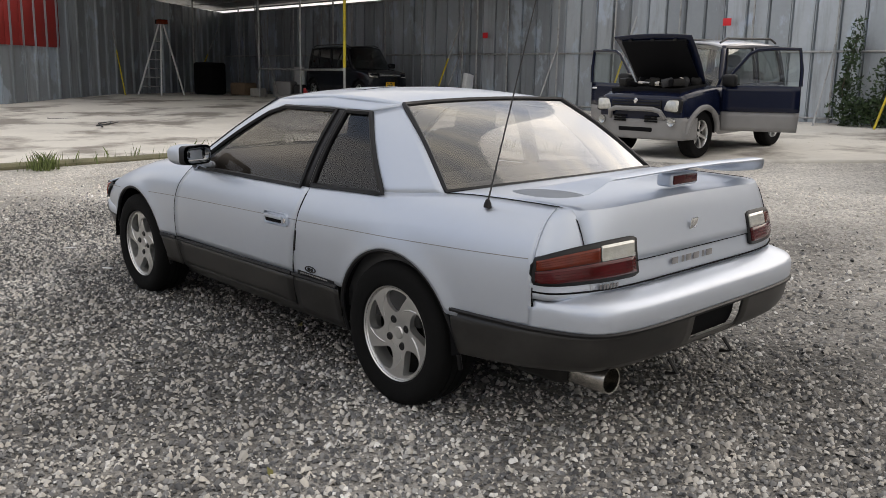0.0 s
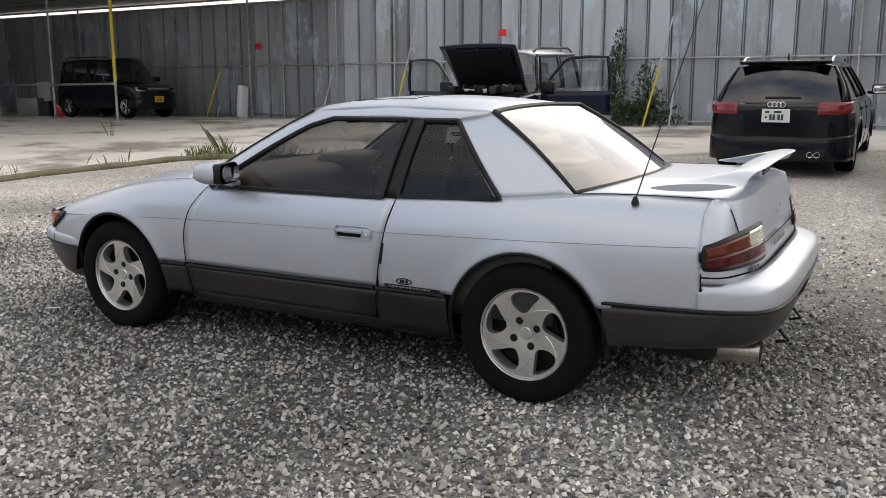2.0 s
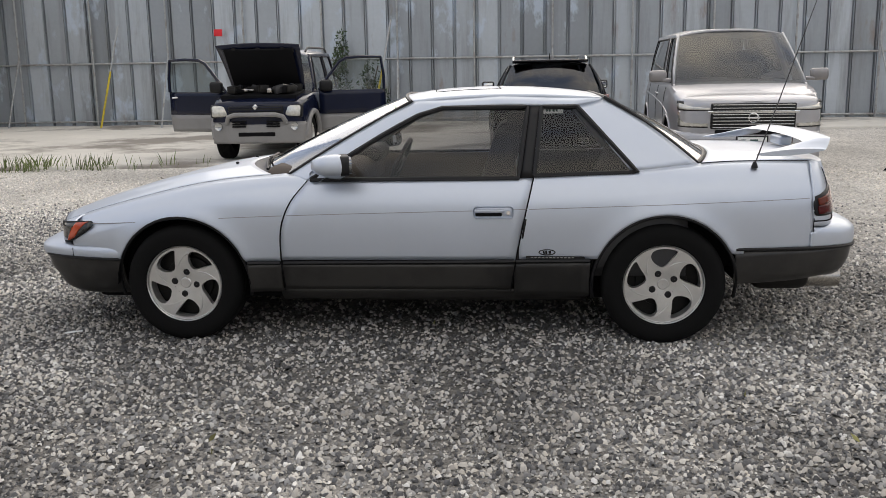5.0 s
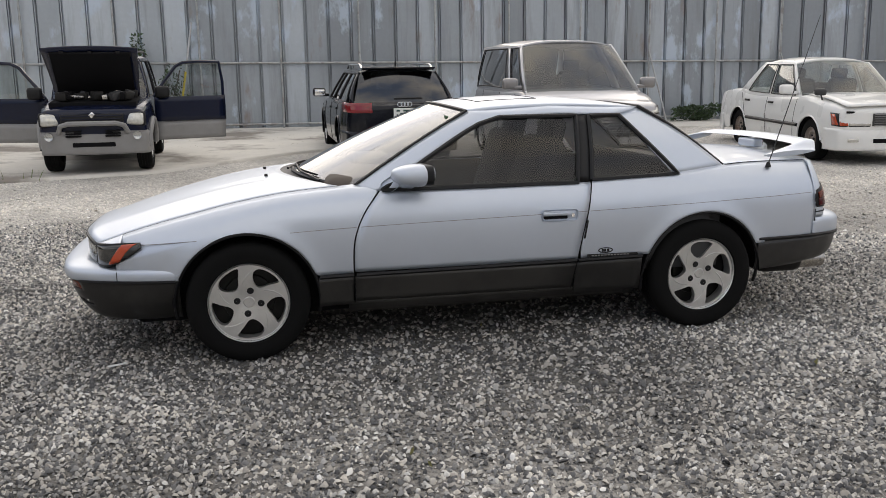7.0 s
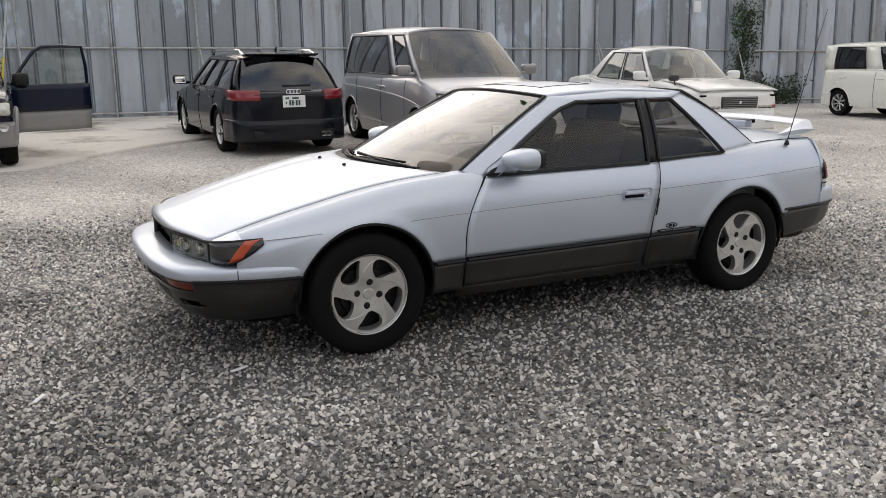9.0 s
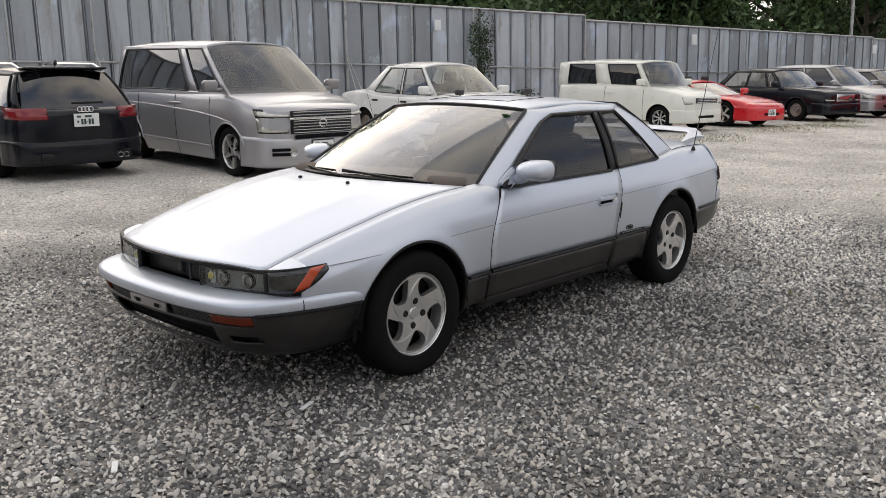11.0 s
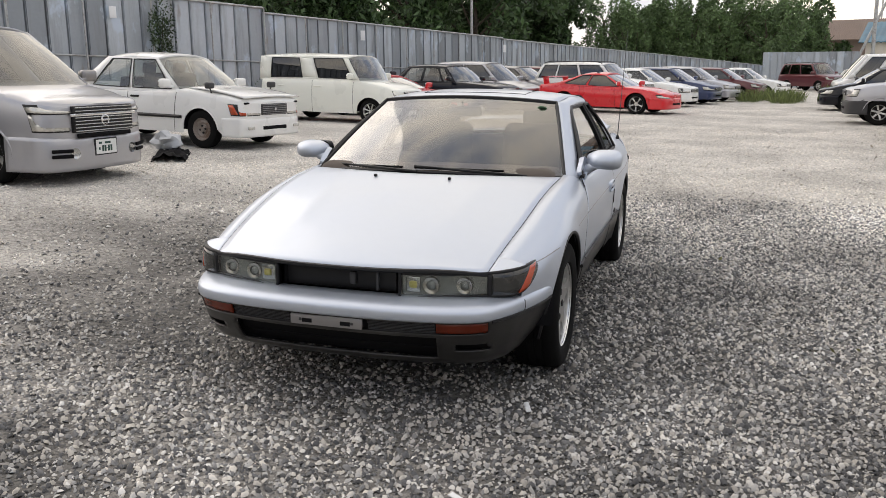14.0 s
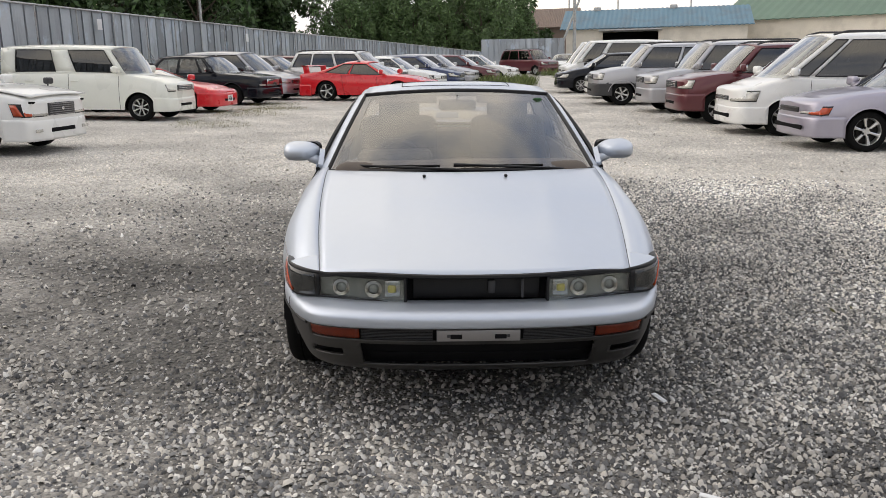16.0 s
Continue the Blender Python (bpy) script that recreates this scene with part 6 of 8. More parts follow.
# rear wing: a blade that stoops to the boot at both ends
def wing(u, v):
    e = 2 * u - 1
    y = e * 0.635
    q = max(0.0, (abs(e) - 0.84) / 0.15)
    q = min(1.0, q)
    q = q * q * (3 - 2 * q)
    h = 0.080 * (1 - q)
    chord = lerp(0.135, 0.34, q)
    th_ = lerp(0.024, 0.034, q)
    xr_ = rear_x(y * 0.97, 0.90) - 0.040 + 0.02 * q
    a = 2 * math.pi * v
    cx = 0.5 + 0.5 * math.cos(a)
    zt = math.sin(a) * th_ * 0.5 * (0.45 + 0.9 * math.sqrt(max(0, cx * (1 - cx))))
    x = xr_ + chord * cx
    return (x, y, tail_z(x) + 0.010 + 0.016 * q + h * (1 - 0.15 * cx) + zt + 0.016 * (1 - cx) + 0.018 * (1 - e * e) + 0.012 * q * (1 - cx) ** 2)


wv, wf = grid(wing, 48, 20)
wf.append([j for j in range(20)][::-1])
wf.append([48 * 21 + j for j in range(20)])
spoiler = mesh_object("rear_wing", wv, wf, M["silver"], hero, "silver raised rear wing", angle=60)
stop = part("stop_lamp", box_bm(0.070, 0.19, 0.052, 0.012, pose(rear_x(0, 0.9) + 0.065, 0, 0.965), 3), M["silver"], spoiler)
part("stop_lens", box_bm(0.014, 0.165, 0.034, 0.004, pose(rear_x(0, 0.9) + 0.030, 0, 0.966)), M["red_lens"], stop)

# aerial
part("aerial_base", lathe_bm([(0.016, -0.002), (0.015, 0.008), (0.008, 0.026), (0.001, 0.03)], 12), M["black_trim"], hero).matrix_local = pose(-1.675, 0.735, 0.886, 90, 0, 0)
part("aerial", tube_bm([(-1.675, 0.735, 0.90), (-1.80, 0.742, 1.30), (-1.93, 0.75, 1.72)], 0.0035, 6, r2=0.0018), M["dark_plastic"], hero, "thin leaning whip aerial")

# side badge and tape
by_ = skin(-0.655, 0.48, 0.86)
badge_ring = part("side_badge", tube_bm([(-0.655 + 0.040 * math.cos(a_), by_ + 0.001, 0.480 + 0.013 * math.sin(a_)) for a_ in [2 * math.pi * i / 24 for i in range(25)]], 0.003, 5), M["black_trim"], hero)
for dx, w in ((0.016, 0.008), (0.004, 0.010), (-0.014, 0.012)):
    part("badge_mark", box_bm(w, 0.003, 0.015, 0.0, pose(-0.655 + dx, by_ + 0.002, 0.480, 0, 12, 0)), M["black_trim"], badge_ring)
part("lettered_tape", box_bm(0.30, 0.003, 0.014, 0.0, pose(-0.70, skin(-0.70, 0.452, 0.86) + 0.002, 0.453, 0, -0.6, 0)), M["black_trim"], hero)
for i in range(12):
    part("letter_bar", box_bm(0.012, 0.003, 0.006, 0.0, pose(-0.58 - 0.0185 * i, skin(-0.70, 0.452, 0.86) + 0.004, 0.454 - 0.0001 * i)), M["grey_plastic"], hero)

# wipers, washer jets, sticker
for y0, y1 in ((0.52, -0.05), (-0.02, -0.60)):
    p0, p1 = windscreen(-0.01, 0.5 + y0 / 1.43), windscreen(0.035, 0.5 + y1 / 1.43)
    w = part("wiper", tube_bm([(p0[0] + 0.02, p0[1], p0[2] + 0.012), ((p0[0] + p1[0]) / 2 + 0.05, (p0[1] + p1[1]) / 2, (p0[2] + p1[2]) / 2 + 0.018), (p1[0] + 0.01, p1[1], p1[2] + 0.014)], 0.007, 6), M["black_trim"], hero)
    pts = [windscreen(0.028, 0.5 + lerp(y0 - 0.10, y1, i / 8) / 1.43) for i in range(9)]
    part("wiper_blade", tube_bm([(x + 0.004, y, z + 0.010) for x, y, z in pts], 0.006, 5), M["rubber"], w)
for y in (0.20, -0.20):
    p = bonnet(0.10, 0.5 + y / 1.40)
    part("washer_jet", box_bm(0.020, 0.016, 0.014, 0.005, pose(p[0], y, p[2] + 0.006)), M["black_trim"], hero)
p = windscreen(0.90, 0.5 + 0.49 / 1.16)
st = lathe_bm([(0.001, 0.0), (0.030, 0.0)], 20)
bmesh.ops.transform(st, matrix=pose(p[0] - 0.008, p[1], p[2] - 0.006, 0, 0, 0) @ pose(0, 0, 0, -62, 0, -90), verts=st.verts)
M["green_sticker"] = material("green_sticker", (0.25, 0.55, 0.30), rough=0.5, vary=0.1, scale=40)
part("inspection_sticker", st, M["green_sticker"], hero, "round pale green sticker")

# cabin
def seat(y, x, parent):
    b = box_bm(0.52, 0.50, 0.16, 0.06, pose(x + 0.22, y, 0.47, 0, -8, 0), 3)
    so = part("seat", b, M["seat_cloth"], parent)
    part("backrest", box_bm(0.15, 0.50, 0.60, 0.065, pose(x - 0.10, y, 0.78, 0, -18, 0), 3), M["seat_cloth"], so)
    part("headrest", box_bm(0.10, 0.27, 0.17, 0.045, pose(x - 0.225, y, 1.095, 0, -14, 0), 3), M["seat_cloth"], so)
    for dy in (-0.06, 0.06):
        part("headrest_post", tube_bm([(x - 0.19, y + dy, 0.98), (x - 0.215, y + dy, 1.06)], 0.006, 6), M["chrome"], so)


seat(0.36, -0.28, hero)
seat(-0.36, -0.28, hero)
rs_ = part("rear_bench", box_bm(0.14, 1.10, 0.46, 0.06, pose(-1.06, 0, 0.72, 0, -24, 0), 3), M["seat_cloth"], hero)
part("parcel_shelf", box_bm(0.34, 1.20, 0.03, 0.01, pose(-1.30, 0, 0.880)), M["dark_plastic"], hero)
part("dashboard", box_bm(0.46, 1.36, 0.20, 0.07, pose(0.60, 0, 0.795, 0, -4, 0), 4), M["tan_cloth"], hero, "brown moulded dashboard")
part("instrument_hood", box_bm(0.26, 0.42, 0.10, 0.04, pose(0.46, -0.36, 0.885), 3), M["dark_plastic"], hero)
part("centre_console", box_bm(0.80, 0.24, 0.24, 0.04, pose(0.05, 0, 0.50), 3), M["dark_plastic"], hero)
sw = bmesh.new()
ring = [(0, 0.175 * math.cos(a), 0.175 * math.sin(a)) for a in [2 * math.pi * i / 28 for i in range(29)]]
tube_bm(ring, 0.014, 8, sw)
for a in (0.2, math.pi - 0.2, 1.5 * math.pi):
    tube_bm([(0.02, 0.02 * math.cos(a), 0.02 * math.sin(a)), (0.0, 0.17 * math.cos(a), 0.17 * math.sin(a))], 0.016, 6, sw)
box_bm(0.05, 0.13, 0.10, 0.02, pose(0.01, 0, 0), bm=sw)
bmesh.ops.transform(sw, matrix=pose(0.24, -0.36, 0.80, 0, -24, 0), verts=sw.verts)
part("steering_wheel", sw, M["dark_plastic"], hero)
for s in (1, -1):
    patch("door_card", lambda u, t: (lerp(0.60, -0.50, u), skin(0, lerp(0.35, 0.83, t), 0.86) - 0.05 - 0.02 * math.sin(math.pi * t), lerp(0.35, 0.835, t)), 10, 8, M["tan_cloth"], hero, side=s, thick=0.02)
    patch("rear_trim", lambda u, t: (lerp(-0.52, -1.35, u), skin(-0.9, lerp(0.35, 0.84, t), 0.86) - 0.07, lerp(0.35, 0.850, t)), 8, 6, M["dark_plastic"], hero, side=s, thick=0.02)
    part("sun_visor", box_bm(0.14, 0.36, 0.016, 0.006, pose(0.06, s * 0.30, 1.205, 0, 18, 0)), M["tan_cloth"], hero)
im = part("interior_mirror", box_bm(0.03, 0.22, 0.062, 0.018, pose(0.16, 0, 1.168, 0, 8, 0), 3), M["black_trim"], hero)
part("mirror_stem", tube_bm([(0.16, 0, 1.18), (0.20, 0, 1.222)], 0.007, 6), M["black_trim"], im)
patch("headlining", lambda u, v: (lambda p: (p[0], p[1] * 0.97, p[2] - 0.028))(roof_top(u, v)), 12, 12, M["tan_cloth"], hero, thick=0.006)
part("footwell", box_bm(2.0, 1.40, 0.04, 0.01, pose(-0.20, 0, 0.36)), M["seat_cloth"], hero)
part("engine_bulkhead", box_bm(0.04, 1.38, 0.46, 0.01, pose(0.80, 0, 0.60)), M["cavity"], hero)
part("boot_bulkhead", box_bm(0.04, 1.36, 0.46, 0.01, pose(-1.42, 0, 0.62)), M["cavity"], hero)


# more parked cars
FAR = dict(seams=(), handles=())
SEDAN = [(-2.3, 0.86), (-1.6, 0.92), (-0.9, 0.90), (0.75, 0.90), (1.0, 0.91), (1.6, 0.83), (2.1, 0.70)]
WAGON = [(-2.2, 0.92), (-1.0, 0.95), (0.8, 0.93), (1.05, 0.93), (1.6, 0.83), (2.1, 0.68)]
SUVD = [(-2.3, 1.02), (-1.0, 1.05), (0.8, 1.04), (1.1, 1.06), (1.7, 0.98), (2.1, 0.86)]


def wagon(m, paint, label, H=1.50, glass_mat="dark_glass", L=4.4, name="hatchback"):
    return parked_car(name, label, "car", m, paint, L, 1.72, H, 2.60, 0.85, WAGON, (1.15, 0.35), (-1.7, -2.15), ALLOY8, [(0.06, 0.40), (0.44, 0.72), (0.75, 0.94)], glass_mat, roof_w=0.70, cap=0.30,
                      lamp_f=[(0.45, 0.76, 0.58, 0.70, "clear_lens", 0.3)], grille=(0.38, 0.56, 0.66, 3, "dark_plastic", "chrome"), lamp_r=[(0.5, 0.78, 0.7, 0.9, "tail_red", 0.2)])


def sedan(m, paint, label, H=1.40):
    return parked_car("saloon_car", label, "car", m, paint, 4.5, 1.70, H, 2.65, 0.88, SEDAN, (1.05, 0.25), (-0.85, -1.5), ALLOY8, [(0.06, 0.46), (0.50, 0.90)], "glass", roof_w=0.70, cap=0.30,
                      lamp_f=[(0.45, 0.76, 0.56, 0.68, "clear_lens", 0.25)], grille=(0.38, 0.55, 0.66, 3, "dark_plastic", "chrome"), lamp_r=[(0.4, 0.78, 0.68, 0.82, "tail_red", 0.2)])


def suv(m, paint, label, H=1.72, lower=None, split=0.0, L=4.4, lamp="clear_lens", rails=True):
    return parked_car("off_roader", label, "car", m, paint, L, 1.78, H, 2.62, 0.78, SUVD, (1.15, 0.55), (-1.85, -2.2), SUV, [(0.06, 0.38), (0.42, 0.70), (0.73, 0.95)], "dark_glass", roof_w=0.76, lower=lower, split=split, sill=0.30, cap=0.24,
                      lamp_f=[(0.48, 0.80, 0.74, 0.90, lamp, 0.15)], grille=(0.42, 0.74, 0.88, 4, "dark_plastic", "chrome"), rails=rails, rail_mat="dark_plastic", bump=(0.62, 0.6, None))


wagon(at_ground(-25.0, -6.5, 72), "silver_paint", "silver estate car parked by the fence", 1.58)
wagon(at_ground(-27.8, -6.0, 72), "grey_paint", "dark grey estate car parked by the fence", 1.46)
wagon(at_ground(-30.8, -5.4, 70), "maroon_paint", "maroon hatchback parked by the fence", 1.46)
suv(at_ground(-27.4, -2.9, 73), "white_paint", "white estate car behind the red coupe", 1.62)
sedan(at_ground(-29.6, -1.5, 73), "white_paint", "white saloon parked in the far row", 1.42)
wagon(at_ground(-32.4, -0.6, 73), "blue_paint", "dark blue hatchback in the far row", 1.46)
wagon(at_ground(-35.2, 0.2, 73), "silver_paint", "silver hatchback in the far row", 1.50)
wagon(at_ground(-38.2, 1.4, 73), "maroon_paint", "maroon hatchback in the far row", 1.46)
sedan(at_ground(-41.0, 2.6, 73), "white_paint", "white saloon at the end of the row", 1.45)
suv(at_ground(-55.5, 7.2, 40), "maroon_paint", "dark red pickup at the end of the yard", 1.75)
sedan(at_ground(-58.0, 10.0, -20), "white_paint", "small white car before the far fence", 1.40)
wagon(at_ground(-60.0, 8.0, 20), "grey_paint", "grey car before the far fence", 1.45)
# row across the aisle
parked_car("saloon_car", "lilac grey saloon with damaged front bumper", "car", at_ground(-8.20, 7.65, -92), "lilac_paint", 4.35, 1.69, 1.41, 2.50, 0.88, SEDAN, (1.0, 0.25), (-0.85, -1.5), (0.305, 0.21, 0.20, 6, 0.14, 0.2, 0.0, "alloy"), [(0.06, 0.46), (0.50, 0.90)], "glass", roof_w=0.70, cap=0.28,
           lamp_f=[(0.40, 0.62, 0.57, 0.66, "clear_lens", 0), (0.62, 0.80, 0.56, 0.66, "amber_lens", 0.2)], grille=(0.36, 0.57, 0.65, 2, "dark_plastic", "dark_plastic"), seams=[(0.8, 0.8), (-0.2, -0.2)], air=1.3)
parked_car("people_carrier", "white people carrier with roof rails", "van", at_ground(-10.80, 7.55, -92), "white_paint", 4.55, 1.70, 1.80, 2.70, 0.86, [(-2.3, 0.98), (-1.0, 1.02), (0.7, 1.02), (1.3, 1.03), (1.8, 0.90), (2.15, 0.74)], (1.55, 0.55), (-1.95, -2.25), (0.31, 0.20, 0.195, 5, 0.2, 0.24, 0.0, "alloy"),
           [(0.05, 0.13), (0.16, 0.46), (0.49, 0.76), (0.79, 0.95)], "dark_glass", roof_w=0.78, cap=0.32, rails=True, rail_mat="dark_plastic", lamp_f=[(0.42, 0.76, 0.62, 0.78, "clear_lens", 0.3)], grille=(0.36, 0.62, 0.70, 3, "dark_plastic", "chrome"), seams=[(0.95, 0.9), (-0.1, -0.1)], handles=[(0.05, 0.85), (-0.25, 0.85)], air=1.1)
suv(at_ground(-13.55, 7.25, -92), "maroon_paint", "maroon off-roader with clear headlamps", 1.66)
suv(at_ground(-16.75, 7.35, -92), "silver_paint", "silver off-roader with roof rails", 1.74)
suv(at_ground(-20.20, 6.75, -92), "silver_paint", "silver off-roader with dark lower body", 1.72, lower="dark_plastic", split=0.62)
sedan(at_ground(-23.65, 7.4, -92), "white_paint", "white saloon in the row across the aisle", 1.42)
wagon(at_ground(-27.75, 6.95, -92), "black_paint", "black hatchback in the row across the aisle", 1.46)
for x_, y_ in ((-31.2, 7.6), (-34.2, 7.9)):
    parked_car("delivery_van", "white delivery van in the row across the aisle", "van", at_ground(x_ + 0.55, y_, -92), "white_paint", 4.7, 1.70, 1.95, 2.57, 0.75, [(-2.4, 1.05), (-1.0, 1.08), (1.1, 1.08), (1.6, 1.05), (1.95, 0.90)], (1.75, 1.0), (-2.2, -2.4), STEEL, [(0.05, 0.20), (0.26, 0.92)], "dark_glass", roof_w=0.84,
               lamp_f=[(0.46, 0.76, 0.68, 0.82, "clear_lens", 0)], grille=(0.40, 0.70, 0.78, 2, "dark_plastic", "dark_plastic"))
parked_car("pickup_truck", "white pickup parked behind the row", "car", at_ground(-17.95, 13.5, -92), "white_paint", 4.6, 1.75, 1.80, 2.6, 0.75, SUVD, (1.15, 0.55), (-1.4, -1.7), SUV, [(0.06, 0.5), (0.55, 0.93)], "dark_glass", sill=0.32, rails=True)
# under the lean-to
kei = parked_car("kei_car", "black small off-roader parked under the lean-to", "car", Matrix.Translation((0, 0, 0.042)) @ at_ground(18.0, -13.5, 180), "black_paint", 3.4, 1.56, 1.66, 2.38, 0.52, [(-1.65, 0.98), (-1.0, 1.0), (0.6, 0.98), (0.9, 0.98), (1.4, 0.92), (1.62, 0.84)], (0.95, 0.50), (-1.45, -1.6), (0.32, 0.20, 0.18, 6, 0.16, 0.2, 0.0, "alloy"),
    [(0.06, 0.42), (0.46, 0.74), (0.77, 0.94)], "dark_glass", lamp_f=[(0.44, 0.70, 0.74, 0.86, "clear_lens", 0)], grille=(0.40, 0.76, 0.85, 1, "dark_plastic", "chrome"), rails=True, rail_mat="dark_plastic", sill=0.28, plate=[(1, 0.52, "plate_yellow")])

# fittings on the nearer cars
for dy in (-0.072, -0.024, 0.024, 0.072):
    ring_ = tube_bm([(-2.335, dy + 0.032 * math.cos(a), 0.905 + 0.032 * math.sin(a)) for a in [2 * math.pi * i / 20 for i in range(21)]], 0.005, 5)
    part("tail_badge", ring_, M["chrome"], estate)
part("tailgate_spoiler", box_bm(0.16, 1.10, 0.026, 0.011, pose(-1.80, 0, 1.405, 0, 10, 0)), M["black_paint"], estate)
part("rear_wiper", box_bm(0.02, 0.42, 0.03, 0.008, pose(-2.27, -0.06, 0.985)), M["black_trim"], estate)
part("aerial_fin", box_bm(0.09, 0.02, 0.06, 0.008, pose(-1.55, 0, 1.475, 0, 30, 0)), M["black_trim"], estate)
part("rear_diffuser", box_bm(0.05, 1.2, 0.10, 0.02, pose(-2.30, 0, 0.32)), M["black_trim"], estate)
for y in (-0.5, -0.42):
    pp = lathe_bm([(0.03, 0), (0.036, 0.002), (0.036, -0.12)], 16)
    bmesh.ops.transform(pp, matrix=pose(-2.36, y, 0.30, 0, 0, 90), verts=pp.verts)
    part("tailpipe", pp, M["chrome"], estate)
badge = tube_bm([(2.40, 0.055 * math.cos(a), 0.73 + 0.055 * math.sin(a)) for a in [2 * math.pi * i / 20 for i in range(21)]], 0.009, 6)
box_bm(0.012, 0.135, 0.022, 0.003, pose(2.40, 0, 0.73), bm=badge)
part("grille_badge", badge, M["chrome"], carrier)
part("plate_frame", box_bm(0.02, 0.37, 0.20, 0.01, pose(2.384, 0, 0.42)), M["black_trim"], carrier)
part("lower_grille", box_bm(0.03, 0.86, 0.05, 0.012, pose(2.385, 0, 0.565)), M["cavity"], carrier)
part("grille_bar", box_bm(0.03, 1.04, 0.032, 0.008, pose(2.385, 0, 0.800)), M["chrome"], carrier)
for s in (1, -1):
    fog = lathe_bm([(0.001, 0.0), (0.05, 0.0), (0.062, 0.006), (0.066, -0.02)], 20)
    bmesh.ops.transform(fog, matrix=pose(2.372, s * 0.46, 0.37, 0, 0, -90 + 8 * s), verts=fog.verts)
    part("fog_lamp", fog, M["reflector"], carrier)
    for i in range(2):
        part("bumper_slot", box_bm(0.03, 0.24, 0.040, 0.010, pose(2.345, s * 0.625, 0.345 + 0.060 * i, 0, 0, 24 * s)), M["cavity"], carrier)
part("front_badge", box_bm(0.012, 0.05, 0.05, 0.012, pose(2.245, 0, 0.65)), M["chrome"], taxi)
part("bonnet_gap", box_bm(0.04, 1.40, 0.030, 0.008, pose(2.165, 0, 0.755)), M["cavity"], taxi)
patch("ajar_bonnet", lambda u, v: (lerp(1.05, 2.20, u), (2 * v - 1) * 0.72, 0.965 + 0.012 - 0.130 * u ** 1.8 + 0.02 * (1 - (2 * v - 1) ** 2)), 10, 10, M["white_paint"], taxi, thick=0.02, flip=True)
for s in (1, -1):
    part("bumper_slot", box_bm(0.02, 0.16, 0.05, 0.008, pose(2.225, s * 0.60, 0.36)), M["clear_lens"], taxi)
    wing_m = part("wing_mirror", box_bm(0.10, 0.16, 0.10, 0.03, pose(1.55, s * 0.80, 1.02), 3), M["dark_plastic"], taxi)
    part("mirror_stalk", tube_bm([(1.55, s * 0.76, 0.90), (1.55, s * 0.79, 0.98)], 0.012, 6), M["dark_plastic"], wing_m)

# the off-roader's raised bonnet, open doors, bare engine bay and bumper guard
# near-black block on the closed deck, painting the shade of an open hole
part("engine_bay", box_bm(0.72, 1.12, 0.10, 0.01, pose(1.16, 0, 0.935, 0, 4, 0)), M["cavity"], off_road)
for i in range(26):
    a_, b_, c_ = random.uniform(-0.28, 0.28), random.uniform(-0.48, 0.48), random.uniform(0.04, 0.12)
    part("engine_part", box_bm(random.uniform(0.05, 0.18), random.uniform(0.05, 0.2), c_, 0.015, pose(1.16 + a_, b_, 0.985 + c_ / 2, random.uniform(-15, 15), random.uniform(-15, 15), random.uniform(0, 90))), M[random.choice(("dark_plastic", "cavity", "brake", "dark_plastic", "brake", "exhaust_steel"))], off_road)
lid = patch("open_bonnet", lambda u, v: (0.84 + 0.56 * u - 0.05 * math.sin(math.pi * u), (2 * v - 1) * lerp(0.56, 0.62, u), 1.02 + 0.66 * u + 0.03 * (1 - (2 * v - 1) ** 2)), 10, 10, M["navy_paint"], off_road, thick=0.02, flip=True)
for y in (-0.36, 0.0, 0.36):
    part("bonnet_rib", box_bm(0.80, 0.06, 0.03, 0.01, pose(1.135, y, 1.33, 0, -49.7, 0)), M["black_trim"], lid)
for u in (0.12, 0.9):
    part("bonnet_rib", box_bm(0.07, 1.05, 0.03, 0.01, pose(0.86 + 0.54 * u, 0, 1.00 + 0.66 * u, 0, -49.7, 0)), M["black_trim"], lid)
part("bonnet_liner", box_bm(0.74, 1.02, 0.012, 0.004, pose(1.145, 0, 1.325, 0, -49.7, 0)), M["cavity"], lid)
for s in (1, -1):
    hl = part("headlamp", box_bm(0.10, 0.25, 0.165, 0.035, pose(1.665, s * 0.535, 0.735, 0, -8, -9 * s), 3), M["clear_lens"], off_road, "large cream square headlamp")
    part("lamp_frame", box_bm(0.09, 0.29, 0.19, 0.03, pose(1.645, s * 0.535, 0.735, 0, -8, -9 * s), 3), M["black_trim"], hl)
guard = part("bumper_guard", tube_bm([(1.70, -0.44, 0.56), (1.76, -0.40, 0.66), (1.78, -0.30, 0.69), (1.78, 0.30, 0.69), (1.76, 0.40, 0.66), (1.70, 0.44, 0.56)], 0.035, 8), M["grey_plastic"], off_road)
for y in (-0.25, 0.25):
    for i in range(3):
        part("bumper_slot", box_bm(0.02, 0.20, 0.022, 0.004, pose(1.742, y, 0.52 + 0.034 * i)), M["cavity"], off_road)
part("front_mark", box_bm(0.01, 0.07, 0.06, 0.01, pose(1.742, 0, 0.80, 45, 0, 0)), M["chrome"], off_road)
